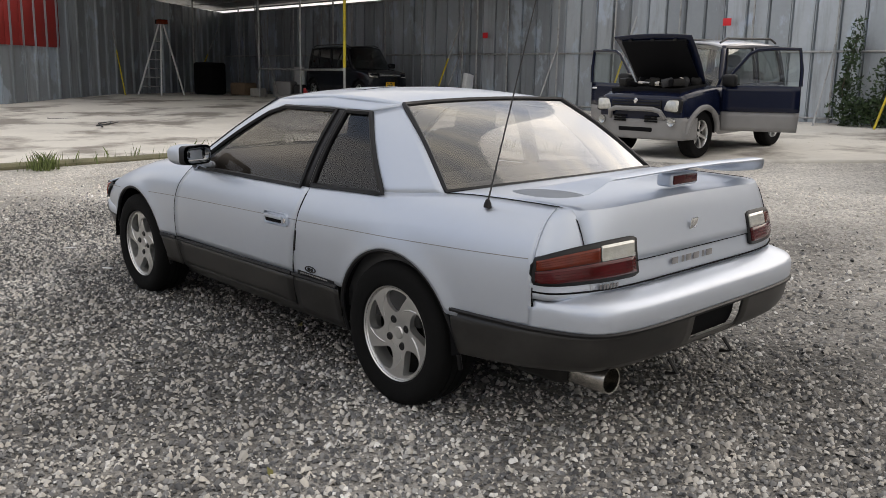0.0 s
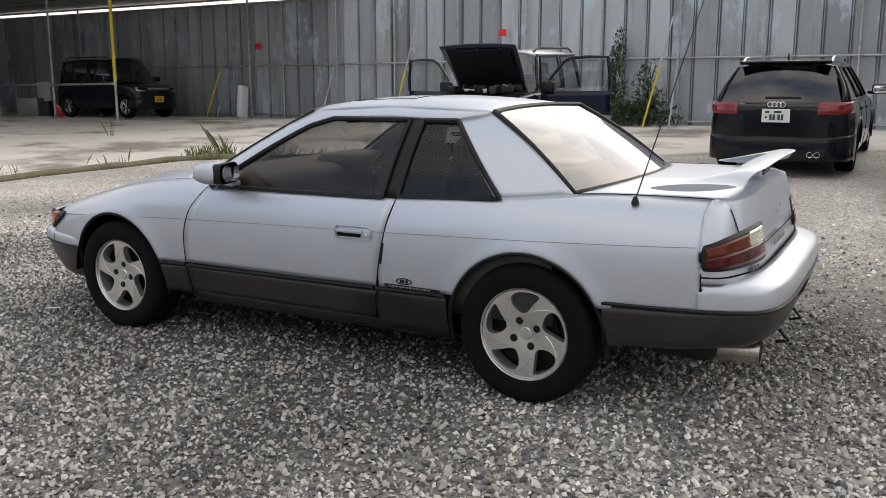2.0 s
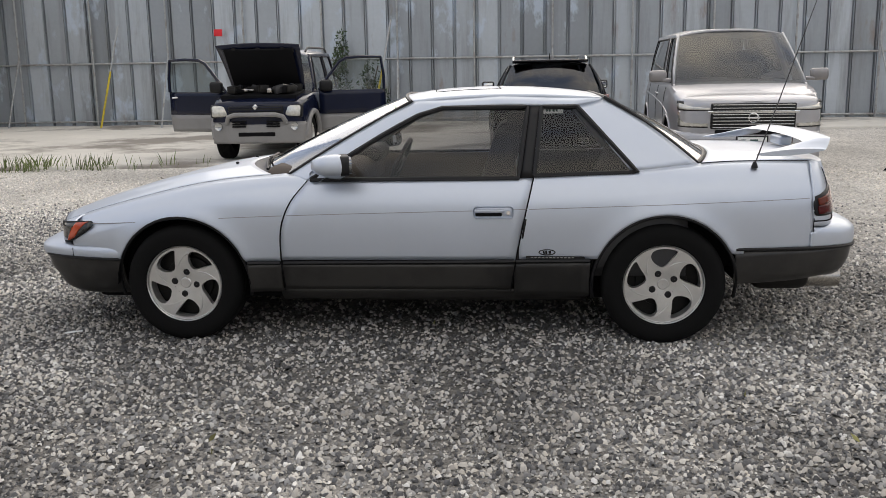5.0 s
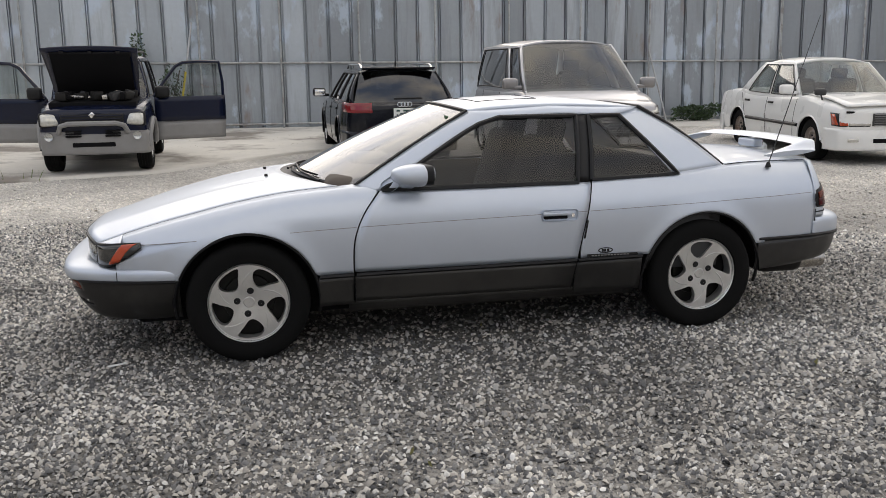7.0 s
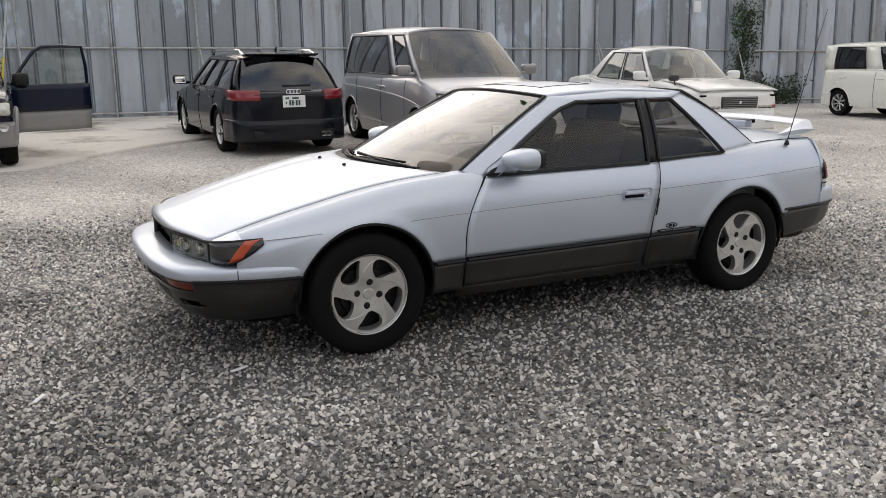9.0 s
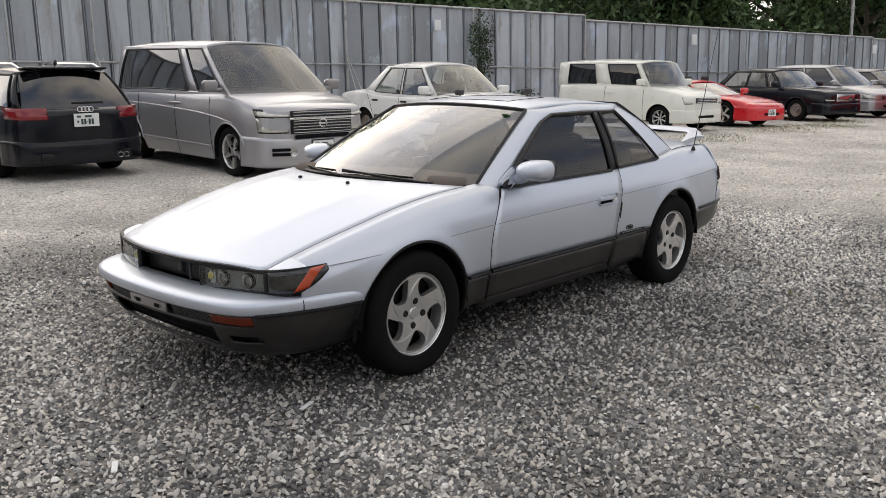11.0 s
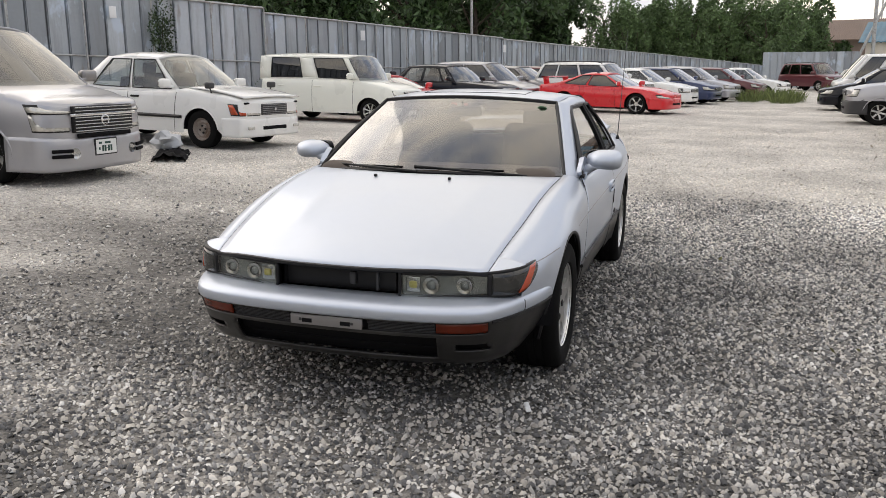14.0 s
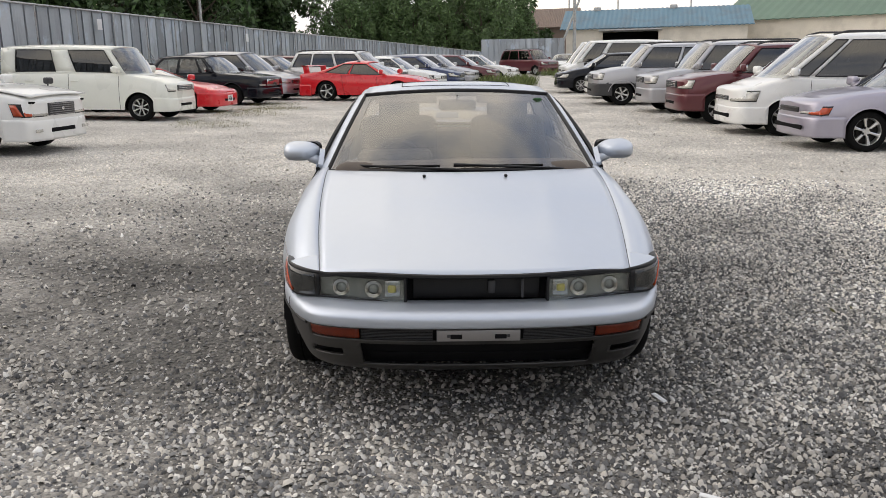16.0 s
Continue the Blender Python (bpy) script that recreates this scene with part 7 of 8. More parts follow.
for s in (1, -1):
    fog = lathe_bm([(0.001, 0.0), (0.045, 0.0), (0.055, 0.006), (0.058, -0.02)], 18)
    bmesh.ops.transform(fog, matrix=pose(1.735, s * 0.56, 0.52, 0, 0, -90), verts=fog.verts)
    part("fog_lamp", fog, M["reflector"], off_road)
    hinge = pose(0.66, s * 0.735, 0, 0, 0, 0) @ pose(0, 0, 0, 0, 0, s * -74)

    def dpt(a, z, s=s):
        return tuple(hinge @ Vector((-a, s * 0.004, z)))
    dv, df = grid(lambda u, v: dpt(1.04 * u, lerp(0.63, 0.985, v)), 8, 5)
    od = mesh_object("open_door", dv, df, M["navy_paint"], off_road, "navy door swung wide open", thick=0.07)
    dv, df = grid(lambda u, v: dpt(1.04 * u - 0.02 * (1 - v), lerp(0.36, 0.625, v)), 8, 4)
    mesh_object("door_skirt", dv, df, M["grey_plastic"], od, "silver lower door panel", thick=0.06)
    fr_ = [dpt(0.0, 0.985), dpt(0.16, 1.20), dpt(0.34, 1.42), dpt(0.45, 1.475), dpt(0.70, 1.49), dpt(0.99, 1.48), dpt(1.03, 1.20), dpt(1.03, 0.985)]
    part("door_frame", tube_bm(fr_, 0.025, 6), M["navy_paint"], od)
    dv, df = grid(lambda u, v: dpt(lerp(lerp(0.02, 0.40, v), 1.02, u), lerp(0.985, 1.47, v)), 6, 6)
    mesh_object("door_glass", dv, df, M["glass"], od)
    q_ = Vector(dpt(0.06, 1.06))
    part("door_mirror", box_bm(0.12, 0.20, 0.17, 0.04, Matrix.Translation(q_ + Vector((0.07, s * 0.07, 0))), 3), M["black_trim"], od)
    q_ = Vector(dpt(0.93, 0.90))
    part("door_handle", box_bm(0.03, 0.12, 0.03, 0.01, Matrix.Translation(q_) @ pose(0, 0, 0, 0, 0, 10)), M["chrome"], od)

# red coupe's wing
wv, wf = grid(lambda u, v: (lambda a: (-2.02 + 0.11 * math.cos(a), (2 * u - 1) * 0.82, 1.12 + 0.022 * math.sin(a)))(2 * math.pi * v), 8, 10)
part_w = mesh_object("rear_wing", wv, wf, M["red_paint"], red_coupe)
for s in (1, -1):
    part("wing_post", box_bm(0.20, 0.04, 0.26, 0.01, pose(-1.98, s * 0.74, 1.0, 0, -12, 0)), M["red_paint"], part_w)

# ---------------------------------------------------------------- lean-to and its clutter
lean = thing("lean_to", "dark sheet-roofed lean-to on scaffold poles", "shed", kind="structure")
# roof kept low and carried forward past the view, to darken the wall behind
rv, rf = grid(lambda u, v: (lerp(11.5, 31.0, u), lerp(-16.0, -6.6, v), 3.98 + 0.28 * v + 0.03 * (int(u * 60) % 2)), 60, 1)
mesh_object("roof", rv, rf, M["galvanised"], lean, thick=0.02, smooth=False)
for i in range(5):
    y = lerp(-15.6, -8.8, i / 4)
    part("purlin", tube_bm([(11.5, y, 3.93 + 0.28 * (y + 16) / 9.4), (31.0, y, 3.93 + 0.28 * (y + 16) / 9.4)], 0.03, 6), M["galvanised"], lean)
for x, y in ((14.6, -10.6), (18.9, -12.1), (21.8, -12.4), (26.0, -12.2), (14.6, -15.4), (21.8, -15.4), (28.0, -15.2)):
    p = part("post", tube_bm([(x, y, ground_z(x, y) + 0.02), (x, y, 3.94 + 0.28 * (y + 16) / 9.4)], 0.03, 8), M["galvanised"], lean)
    part("base_plate", box_bm(0.28, 0.28, 0.03, 0.005, pose(x, y, ground_z(x, y) + 0.05)), M["concrete_block"], lean)
part("sleeve", tube_bm([(14.6, -10.6, 1.55), (14.6, -10.6, 4.05)], 0.038, 8), M["yellow_pole"], lean, "yellow pole sleeve")
part("guard_rail", tube_bm([(14.6, -10.55, 1.50), (18.9, -12.05, 1.50), (21.8, -12.35, 1.52)], 0.028, 8), M["galvanised"], lean)
part("brace", tube_bm([(21.8, -12.4, 1.6), (23.0, -13.0, 3.0), (21.8, -12.4, 3.9)], 0.025, 6), M["galvanised"], lean)
part("brace", tube_bm([(21.0, -12.6, 0.7), (24.5, -13.8, 3.9)], 0.025, 6), M["galvanised"], lean)


def leaning_pole(a, b, label, mats, split_at=0.55):
    m_ = Vector(a).lerp(Vector(b), split_at)
    root = thing("leaning_pole", label, "pole", group="poles against the fence")
    part("lower_length", tube_bm([a, tuple(m_)], 0.024, 8), M[mats[0]], root)
    part("upper_length", tube_bm([tuple(m_), b], 0.024, 8), M[mats[1]], root)


for (x, y), (x2, z2) in (((2.72, -14.35), (2.35, 2.9)), ((9.1, -14.4), (8.85, 2.9)), ((15.4, -14.4), (15.0, 3.0)), ((29.0, -13.6), (27.9, 3.3))):
    leaning_pole((x, y, ground_z(x, y) + 0.03), (x2, y - 0.75, z2), "yellow and grey pole leaning on the sheet fence", ("yellow_pole", "galvanised"))
leaning_pole((24.4, -8.9, ground_z(24.4, -8.9) + 0.03), (25.6, -9.0, 3.2), "yellow and grey pole leaning on the end wall", ("yellow_pole", "galvanised"))

tri = thing("tripod_ladder", "white tripod ladder with an orange top", "ladder")
for i, (dx, dy) in enumerate(((-0.55, 0.35), (0.35, 0.75), (0.25, -0.85))):
    bx, by = 24.3 + dx, -10.2 + dy
    part("leg", tube_bm([(bx, by, ground_z(bx, by) + 0.03), (24.3 + dx * 0.08, -10.2 + dy * 0.08, 2.95)], 0.032, 8), M["paper"], tri)
part("top_plate", box_bm(0.30, 0.34, 0.16, 0.03, pose(24.3, -10.2, 2.98)), M["orange_lens"], tri)
for i in range(6):
    t = 0.15 + 0.12 * i
    part("rung", tube_bm([(lerp(23.75, 24.26, t), lerp(-9.85, -10.17, t), lerp(0.5, 2.95, t)), (lerp(24.65, 24.33, t), lerp(-9.45, -10.14, t), lerp(0.5, 2.95, t))], 0.018, 6), M["galvanised"], tri)


def clutter(name, label, cat, x, y, sx, sy, sz, mat, rz=0, tilt=0):
    b_ = box_bm(sx, sy, sz, min(sx, sy, sz) * 0.12, pose(0, 0, sz / 2))
    o = part(name, b_, M[mat], None, label)
    o.matrix_world = pose(x, y, ground_z(x, y) + 0.035, tilt, 0, rz)
    tagged(o, label, cat)


clutter("crate", "black plastic crate stack by the wall", "crate", 25.6, -12.6, 0.9, 0.8, 1.15, "cavity", 20)
clutter("carton", "brown cardboard carton on the concrete", "box", 24.6, -13.4, 0.8, 0.6, 0.45, "wood", 10)
clutter("board", "grey board leaning by the posts", "board", 22.3, -14.3, 0.08, 1.2, 1.05, "paper", 70, 0)
clutter("concrete_block", "grey concrete block on the apron", "block", 22.4, -12.7, 0.5, 0.3, 0.3, "concrete_block", 15)
clutter("compressor", "grey air compressor among the clutter", "machine", 21.5, -13.2, 0.7, 0.45, 0.55, "grey_plastic", 25)
clutter("drum", "dark oil can under the rail", "can", 20.9, -13.4, 0.3, 0.3, 0.45, "dark_plastic", 5)
clutter("red_can", "red fuel can under the rail", "can", 20.2, -13.3, 0.35, 0.25, 0.35, "red_paint", 30)
clutter("planks", "pale plank ends leaning by the pole", "planks", 14.6, -15.0, 0.15, 0.35, 0.9, "paper", 10, 8)
clutter("tool_rack", "dark rack of tools beside the small car", "rack", 20.8, -14.8, 0.5, 0.4, 1.6, "dark_plastic", 0)
bm = tube_bm([(13.2 + 2.2 * math.sin(i * 0.9) * 0.5 + i * 0.28, -4.2 + 0.5 * math.cos(i * 1.3), ground_z(13, -4) + 0.07) for i in range(16)], 0.015, 6)
tagged(part("hose", bm, M["dark_plastic"], None), "dark hose lying on the stained concrete", "hose")
# red panels set high on the end wall, rusted sheets below them
ew = Vector((30.2 - 21.5, -15.75 + 3.6, 0)).normalized()
for i in range(5):
    p = Vector((21.5, -3.6, 0)) + ew * (1.1 + 0.60 * i)
    o = part("red_sheet", box_bm(0.58, 0.03, 1.9, 0.004, pose(p.x - 0.07, p.y + 0.05, 2.95, 0, 0, math.degrees(math.atan2(ew.y, ew.x)))), M["red_sheet"], None)
    o.parent = end_wall
tagp = ((6.45, -15.18, 2.70), (14.26, -15.40, 2.58))
for x, y, z in tagp:
    o = part("red_tag", box_bm(0.20, 0.012, 0.16, 0.003, pose(x, y, z)), M["red_tag"], None)
    tagged(o, "small red sign fixed to the fence", "sign")
for x, y, z, w in ((-24.0, -10.70, 2.70, 0.34), (-33.8, -7.86, 2.40, 0.34), (-14.6, -13.90, 3.05, 0.30)):
    o = part("pale_sign", box_bm(w * 0.7, 0.012, w, 0.003, pose(x, y, z, 0, 0, -17)), M["paper"], None)
    tagged(o, "faded white notice fixed to the fence", "sign")

# bag and tarp on the gravel between the people carrier and the saloon
bm = bmesh.new()
bmesh.ops.create_icosphere(bm, subdivisions=3, radius=0.2)
for v in bm.verts:
    v.co *= 1 + 0.55 * noise.noise(v.co * 9)
    v.co.z = max(-0.02, v.co.z * 0.75 + 0.10)
o = part("plastic_bag", bm, M["tarp"], None)
o.matrix_world = pose(-6.1, -6.55, ground_z(-6.1, -6.55) + 0.10)
tagged(o, "crumpled clear plastic bag on a black sheet", "bag")
bm = bmesh.new()
bmesh.ops.create_grid(bm, x_segments=24, y_segments=12, size=0.5)
for v in bm.verts:
    v.co = Vector((v.co.x * 1.25, v.co.y * 0.5, 0.07 + 0.09 * noise.noise(v.co * 6) - 0.10 * (2 * abs(v.co.y)) ** 3))
o = part("black_sheet", bm, M["cavity"], None)
o.matrix_world = pose(-5.75, -6.25, ground_z(-5.75, -6.25) + 0.02, 0, 0, 30)
tagged(o, "rumpled black sheet lying on the gravel", "sheet")

# ---------------------------------------------------------------- greenery
def leaf_cloud(name, centre, size, count, leaf, mat, parent=None, seed=0, droop=0.0, lobes=7):
    """Many small leaves in uneven lobes."""
    rng = np.random.default_rng(seed)
    lob = rng.normal(0, 0.42, (lobes, 3))
    lob[:, 2] = rng.uniform(-0.75, 0.75, lobes)
    pick = rng.integers(0, lobes, count)
    off = rng.normal(0, 1, (count, 3))
    off /= np.linalg.norm(off, axis=1)[:, None]
    rad = rng.uniform(0.35, 1.0, count)[:, None] ** 0.5 * rng.uniform(0.26, 0.50, lobes)[pick][:, None]
    c = (lob[pick] + off * rad) * np.array(size) * 0.5 + np.array(centre)
    a = rng.normal(0, 1, (count, 3)) + np.array((0, 0, -droop))
    a /= np.linalg.norm(a, axis=1)[:, None]
    b_ = np.cross(a, rng.normal(0, 1, (count, 3)))
    b_ /= np.linalg.norm(b_, axis=1)[:, None]
    ln = leaf * rng.uniform(0.6, 1.4, (count, 1))
    v = np.stack([c - a * ln, c + b_ * ln * 0.42, c + a * ln, c - b_ * ln * 0.42], 1).reshape(-1, 3)
    f = np.arange(count * 4).reshape(-1, 4)
    ob = mesh_object(name, v.tolist(), f.tolist(), mat, parent, smooth=False)
    return ob


def tree(name, label, x, y, z0, h, w, seed, mat, leaf=0.16, count=4200):
    root = thing(name, label, "tree", pose(x, y, z0), "trees behind the yard")
    rng = random.Random(seed)
    bm_ = tube_bm([(0, 0, -0.2), (rng.uniform(-0.2, 0.2), 0.1, h * 0.3), (rng.uniform(-0.4, 0.4), rng.uniform(-0.3, 0.3), h * 0.75)], h * 0.022, 8, r2=h * 0.008)
    part("trunk", bm_, M["bark"], root)
    for i in range(7):
        a = rng.uniform(0, 6.28)
        zz = h * rng.uniform(0.28, 0.6)
        part("limb", tube_bm([(0.1, 0, zz), (math.cos(a) * w * 0.22, math.sin(a) * w * 0.22, zz + h * 0.12), (math.cos(a) * w * 0.38, math.sin(a) * w * 0.38, zz + h * 0.24)], h * 0.008, 6, r2=h * 0.003), M["bark"], root)
    leaf_cloud("crown", (0, 0, h * 0.58), (w, w, h * 0.86), count, leaf, mat, root, seed, lobes=12)
    return root


rt = random.Random(5)
for i in range(15):
    t = i / 14
    x, y = lerp(-21, -84, t) + rt.uniform(-1.5, 1.5), lerp(-24, -13, t) + rt.uniform(-2.0, 2.0)
    tree("tree", "broad dark green tree behind the fence", x, y, 0.0, rt.uniform(9, 12.5), rt.uniform(6.5, 8.5), 20 + i, M["leaf"], leaf=0.20 + 0.10 * t, count=5200)
for i in range(9):
    t = i / 8
    x, y = lerp(-26, -92, t), lerp(-31, -22, t)
    tree("tree", "tall dark tree behind the first trees", x, y, 0.0, rt.uniform(11, 15), rt.uniform(8, 10), 60 + i, M["leaf"], leaf=0.34, count=4200)
for i in range(16):
    t = i / 15
    x, y = -74 + rt.uniform(-2, 2.5), lerp(-9.0, 8.6, t) + rt.uniform(-0.4, 0.4)
    tree("bamboo_clump", "tall bamboo clump beyond the far fence", x, y, 0.0, rt.uniform(6.0, 8.0), rt.uniform(3.6, 5.0), 90 + i, M["bamboo_leaf"], leaf=0.14, count=4800)
for i in range(6):
    tree("tree", "dark tree behind the bamboo", -80 + rt.uniform(-2, 2), lerp(-5, 9.5, i / 5), 0.0, rt.uniform(6.5, 7.4), 4.5, 130 + i, M["leaf"], leaf=0.30, count=2600)


def creeper(label, x, y, z0, w, h, seed, count=900):
    root = thing("creeper", label, "climbing plant", pose(x, y, z0))
    part("stem", tube_bm([(0, 0, 0), (0.1, 0, h * 0.4), (-0.1, 0, h * 0.9)], 0.015, 6), M["bark"], root)
    leaf_cloud("foliage", (0, 0, h * 0.5), (w * 1.2, 0.45, h * 1.15), count, 0.045, M["vine"], root, seed, 0.4, lobes=22)


creeper("green bush growing up the fence behind the off-roader", 3.55, -14.95, ground_z(3.55, -14.95), 0.55, 1.95, 301, 1200)
creeper("dark green weeds at the foot of the fence", 2.9, -14.8, ground_z(2.9, -14.8), 1.7, 0.55, 305, 1500)
creeper("thin green weed climbing the fence", 2.75, -14.95, ground_z(2.75, -14.95), 0.5, 1.5, 306, 700)
creeper("green creeper hanging over the sheet fence", -15.9, -13.35, 0.9, 1.1, 2.3, 302, 1800)
creeper("green creeper at the foot of the fence", -16.6, -12.9, 0.25, 2.2, 1.0, 303, 1500)
for i, (x, y, w, h) in enumerate(((-20.0, -11.6, 2.4, 1.3), (-22.5, -10.8, 2.0, 1.0), (-11.8, -14.4, 1.6, 0.6), (-9.5, -14.5, 1.2, 0.4))):
    creeper("weedy green growth along the fence foot", x, y, ground_z(x, y), w, h, 310 + i, 1300)


def grass(name, label, spots, seed, blade=0.16, count=60, mat="weed"):
    """Tufts of narrow blades, one sheet of stuff."""
    rng = random.Random(seed)
    v, f = [], []
    for x, y, r_, n_ in spots:
        for _ in range(n_):
            a, d = rng.uniform(0, 6.28), r_ * math.sqrt(rng.random())
            px, py = x + d * math.cos(a), y + d * math.sin(a)
            z = ground_z(px, py) + 0.01
            hgt, lean_, yaw = blade * rng.uniform(0.4, 1.5), rng.uniform(-0.6, 0.6), rng.uniform(0, 6.28)
            wx, wy = 0.006 * math.cos(yaw), 0.006 * math.sin(yaw)
            k_ = len(v)
            ox, oy = lean_ * hgt * math.sin(yaw), -lean_ * hgt * math.cos(yaw)
            v += [(px - wx, py - wy, z), (px + wx, py + wy, z), (px + wx * 0.6 + ox * 0.4, py + wy * 0.6 + oy * 0.4, z + hgt * 0.6), (px + ox, py + oy, z + hgt)]
            f += [(k_, k_ + 1, k_ + 2), (k_, k_ + 2, k_ + 3)]
    return tagged(mesh_object(name, v, f, M[mat], smooth=False), label, "grass", kind="stuff")


spots = []
for i in range(16):
    x = rt.uniform(3.0, 8.3)
    spots.append((x, slab_edge(x) + rt.uniform(-0.10, 0.25), 0.16, rt.choice((2, 4, 10))))
for i in range(10):
    y = rt.uniform(-6.6, 3.0)
    spots.append((8.35 + rt.uniform(-0.3, 0.15), y, 0.16, rt.choice((2, 4, 8))))
spots += [(8.4 + 0.1 * math.sin(i * 1.7), -3.6 + 0.32 * i, 0.15, 12 if i % 3 else 5) for i in range(9)]
spots += [(7.7, -6.6, 0.40, 300), (6.6, -6.9, 0.40, 110), (8.15, -0.9, 0.20, 170), (5.6, -7.0, 0.3, 60), (8.3, -0.2, 0.1, 12)]
grass("kerb_grass", "green weeds along the edge of the concrete", spots, 7, 0.17)
grass("dry_grass", "thin yellow-green grass in the gravel", [(rt.uniform(-22, -12.5), rt.uniform(-5.4, -4.2), 0.8, 120) for _ in range(26)] + [(rt.uniform(-3, 3), rt.uniform(-13.6, -10.5), 0.5, 22) for _ in range(22)], 8, 0.028, mat="dry")
grass("weeds", "green weeds before the far row of cars", [(rt.uniform(-40, -33), rt.uniform(2.6, 4.6), 0.5, 160) for _ in range(14)] + [(rt.uniform(-56, -46), rt.uniform(8, 11), 1.0, 160) for _ in range(12)], 9, 0.40)
tall = grass("tall_weed", "tall thin weed stems at the kerb", [(7.55, -6.75, 0.10, 16), (12.5, -8.6, 0.1, 8)], 10, 0.40)

# ---------------------------------------------------------------- far buildings and poles
def house(name, label, a, b, depth, eave, ridge, wall_m, roof_m, opening=None):
    """A long shed whose front runs from a to b."""
    a, b = Vector((*a, 0)), Vector((*b, 0))
    d = (b - a).normalized()
    L_ = (b - a).length
    n_ = Vector((-d.y, d.x, 0))
    if n_.x > 0:
        n_ = -n_
    root = thing(name, label, "building")
    m_ = Matrix(((d.x, n_.x, 0, a.x), (d.y, n_.y, 0, a.y), (0, 0, 1, -0.2), (0, 0, 0, 1)))
    bm_ = bmesh.new()
    segs = [(0, L_)] if not opening else [(0, opening[0]), (opening[1], L_)]
    for x0, x1 in segs:
        box_bm(x1 - x0, 0.2, eave, 0, m_ @ pose((x0 + x1) / 2, 0, eave / 2), bm=bm_)
    if opening:
        box_bm(opening[1] - opening[0], 0.2, eave - opening[2], 0, m_ @ pose((opening[0] + opening[1]) / 2, 0, (eave + opening[2]) / 2), bm=bm_)
    box_bm(0.2, depth, eave, 0, m_ @ pose(0.1, depth / 2, eave / 2), bm=bm_)
    box_bm(0.2, depth, eave, 0, m_ @ pose(L_ - 0.1, depth / 2, eave / 2), bm=bm_)
    box_bm(L_, 0.2, eave, 0, m_ @ pose(L_ / 2, depth, eave / 2), bm=bm_)
    for xe in (0.1, L_ - 0.1):
        vs = [bm_.verts.new(m_ @ Vector(p)) for p in ((xe - 0.1, 0, eave), (xe - 0.1, depth, eave), (xe - 0.1, depth / 2, ridge), (xe + 0.1, 0, eave), (xe + 0.1, depth, eave), (xe + 0.1, depth / 2, ridge))]
        for q in ((0, 1, 2), (5, 4, 3), (0, 2, 5, 3), (1, 4, 5, 2)):
            bm_.faces.new([vs[i] for i in q])
    part("wall", bm_, M[wall_m], root, smooth=False)
    rv_, rf_ = grid(lambda u, v: tuple(m_ @ Vector((lerp(-0.5, L_ + 0.5, u), lerp(-0.6, depth + 0.6, v), (eave - 0.15 + (ridge - eave + 0.2) * (1 - abs(2 * v - 1))) + 0.05 * (int(u * 80) % 2)))), 80, 2)
    mesh_object("roof", rv_, rf_, M[roof_m], root, thick=0.08, smooth=False)
    if opening:
        part("canopy", box_bm(opening[1] - opening[0] + 0.6, 0.9, 0.12, 0.02, m_ @ pose((opening[0] + opening[1]) / 2, -0.45, opening[2] + 0.1, -8, 0, 0)), M["galvanised"], root)
        # near-black sheet stands in for the unlit inside of the doorway
        part("dark_interior", box_bm(opening[1] - opening[0] + 1, 0.1, opening[2], 0, m_ @ pose((opening[0] + opening[1]) / 2, depth * 0.6, opening[2] / 2)), M["cavity"], root)
    return root, m_, L_


blue_house, bm4, bl = house("workshop", "cream workshop with a blue corrugated roof and dark doorway", (-75.6, 13.0), (-71.5, 28.2), 9.0, 3.65, 5.25, "cream_wall", "blue_roof", (3.3, 8.2, 3.25))
for u in (2.5, 9.5):
    part("roof_vent", box_bm(0.7, 0.7, 0.5, 0.1, bm4 @ pose(u, 4.5, 5.4)), M["galvanised"], blue_house)
house("warehouse", "long cream warehouse with a faded green roof", (-82.0, 29.5), (-56.0, 54.0), 12.0, 4.2, 7.0, "cream_wall", "green_roof")
house("brown_house", "brown house half hidden by the bamboo", (-88.0, 9.5), (-86.5, 15.5), 7.0, 4.2, 6.0, "brown_wall", "brown_wall")
fence_run("wall_fence_8", (-66.0, 4.6), (-65.4, 11.2), 2.55, 2.5, "pale sheet-metal fence at the end of the yard")
fence_run("wall_fence_9", (-56.0, -2.6), (-66.0, 4.6), 2.42, 1.6, "low sheet-metal fence below the bamboo", posts=False)


def mast(label, x, y, h, r_=0.13, tilt=(0, 0), wires=False):
    root = thing("utility_pole", label, "pole", pose(x, y, -0.2))
    part("shaft", tube_bm([(0, 0, 0), (tilt[0], tilt[1], h)], r_, 8, r2=r_ * 0.7), M["galvanised"], root)
    return root


mast("slim grey pole behind the sheet fence", -46.0, -12.8, 9.0, 0.10)
mast("grey concrete pole by the workshop", -66.5, 12.2, 9.0, 0.16)
mast("leaning wooden stay pole by the workshop", -68.5, 10.6, 8.0, 0.12, (0.2, 3.2))
for x, y, h in ((-140, 24, 14.0), (-140, 32, 14.0), (-140, 44, 13.0), (-140, 58, 13.0)):
    mast("thin mast of a distant driving-range net", x, y, h, 0.16)
low_hill = leaf_cloud("far_woods", (-190, 70, 2), (40, 150, 9), 16000, 0.5, M["leaf"], seed=77, lobes=26)
tagged(low_hill, "far green wooded rise beyond the roofs", "woods", kind="stuff")

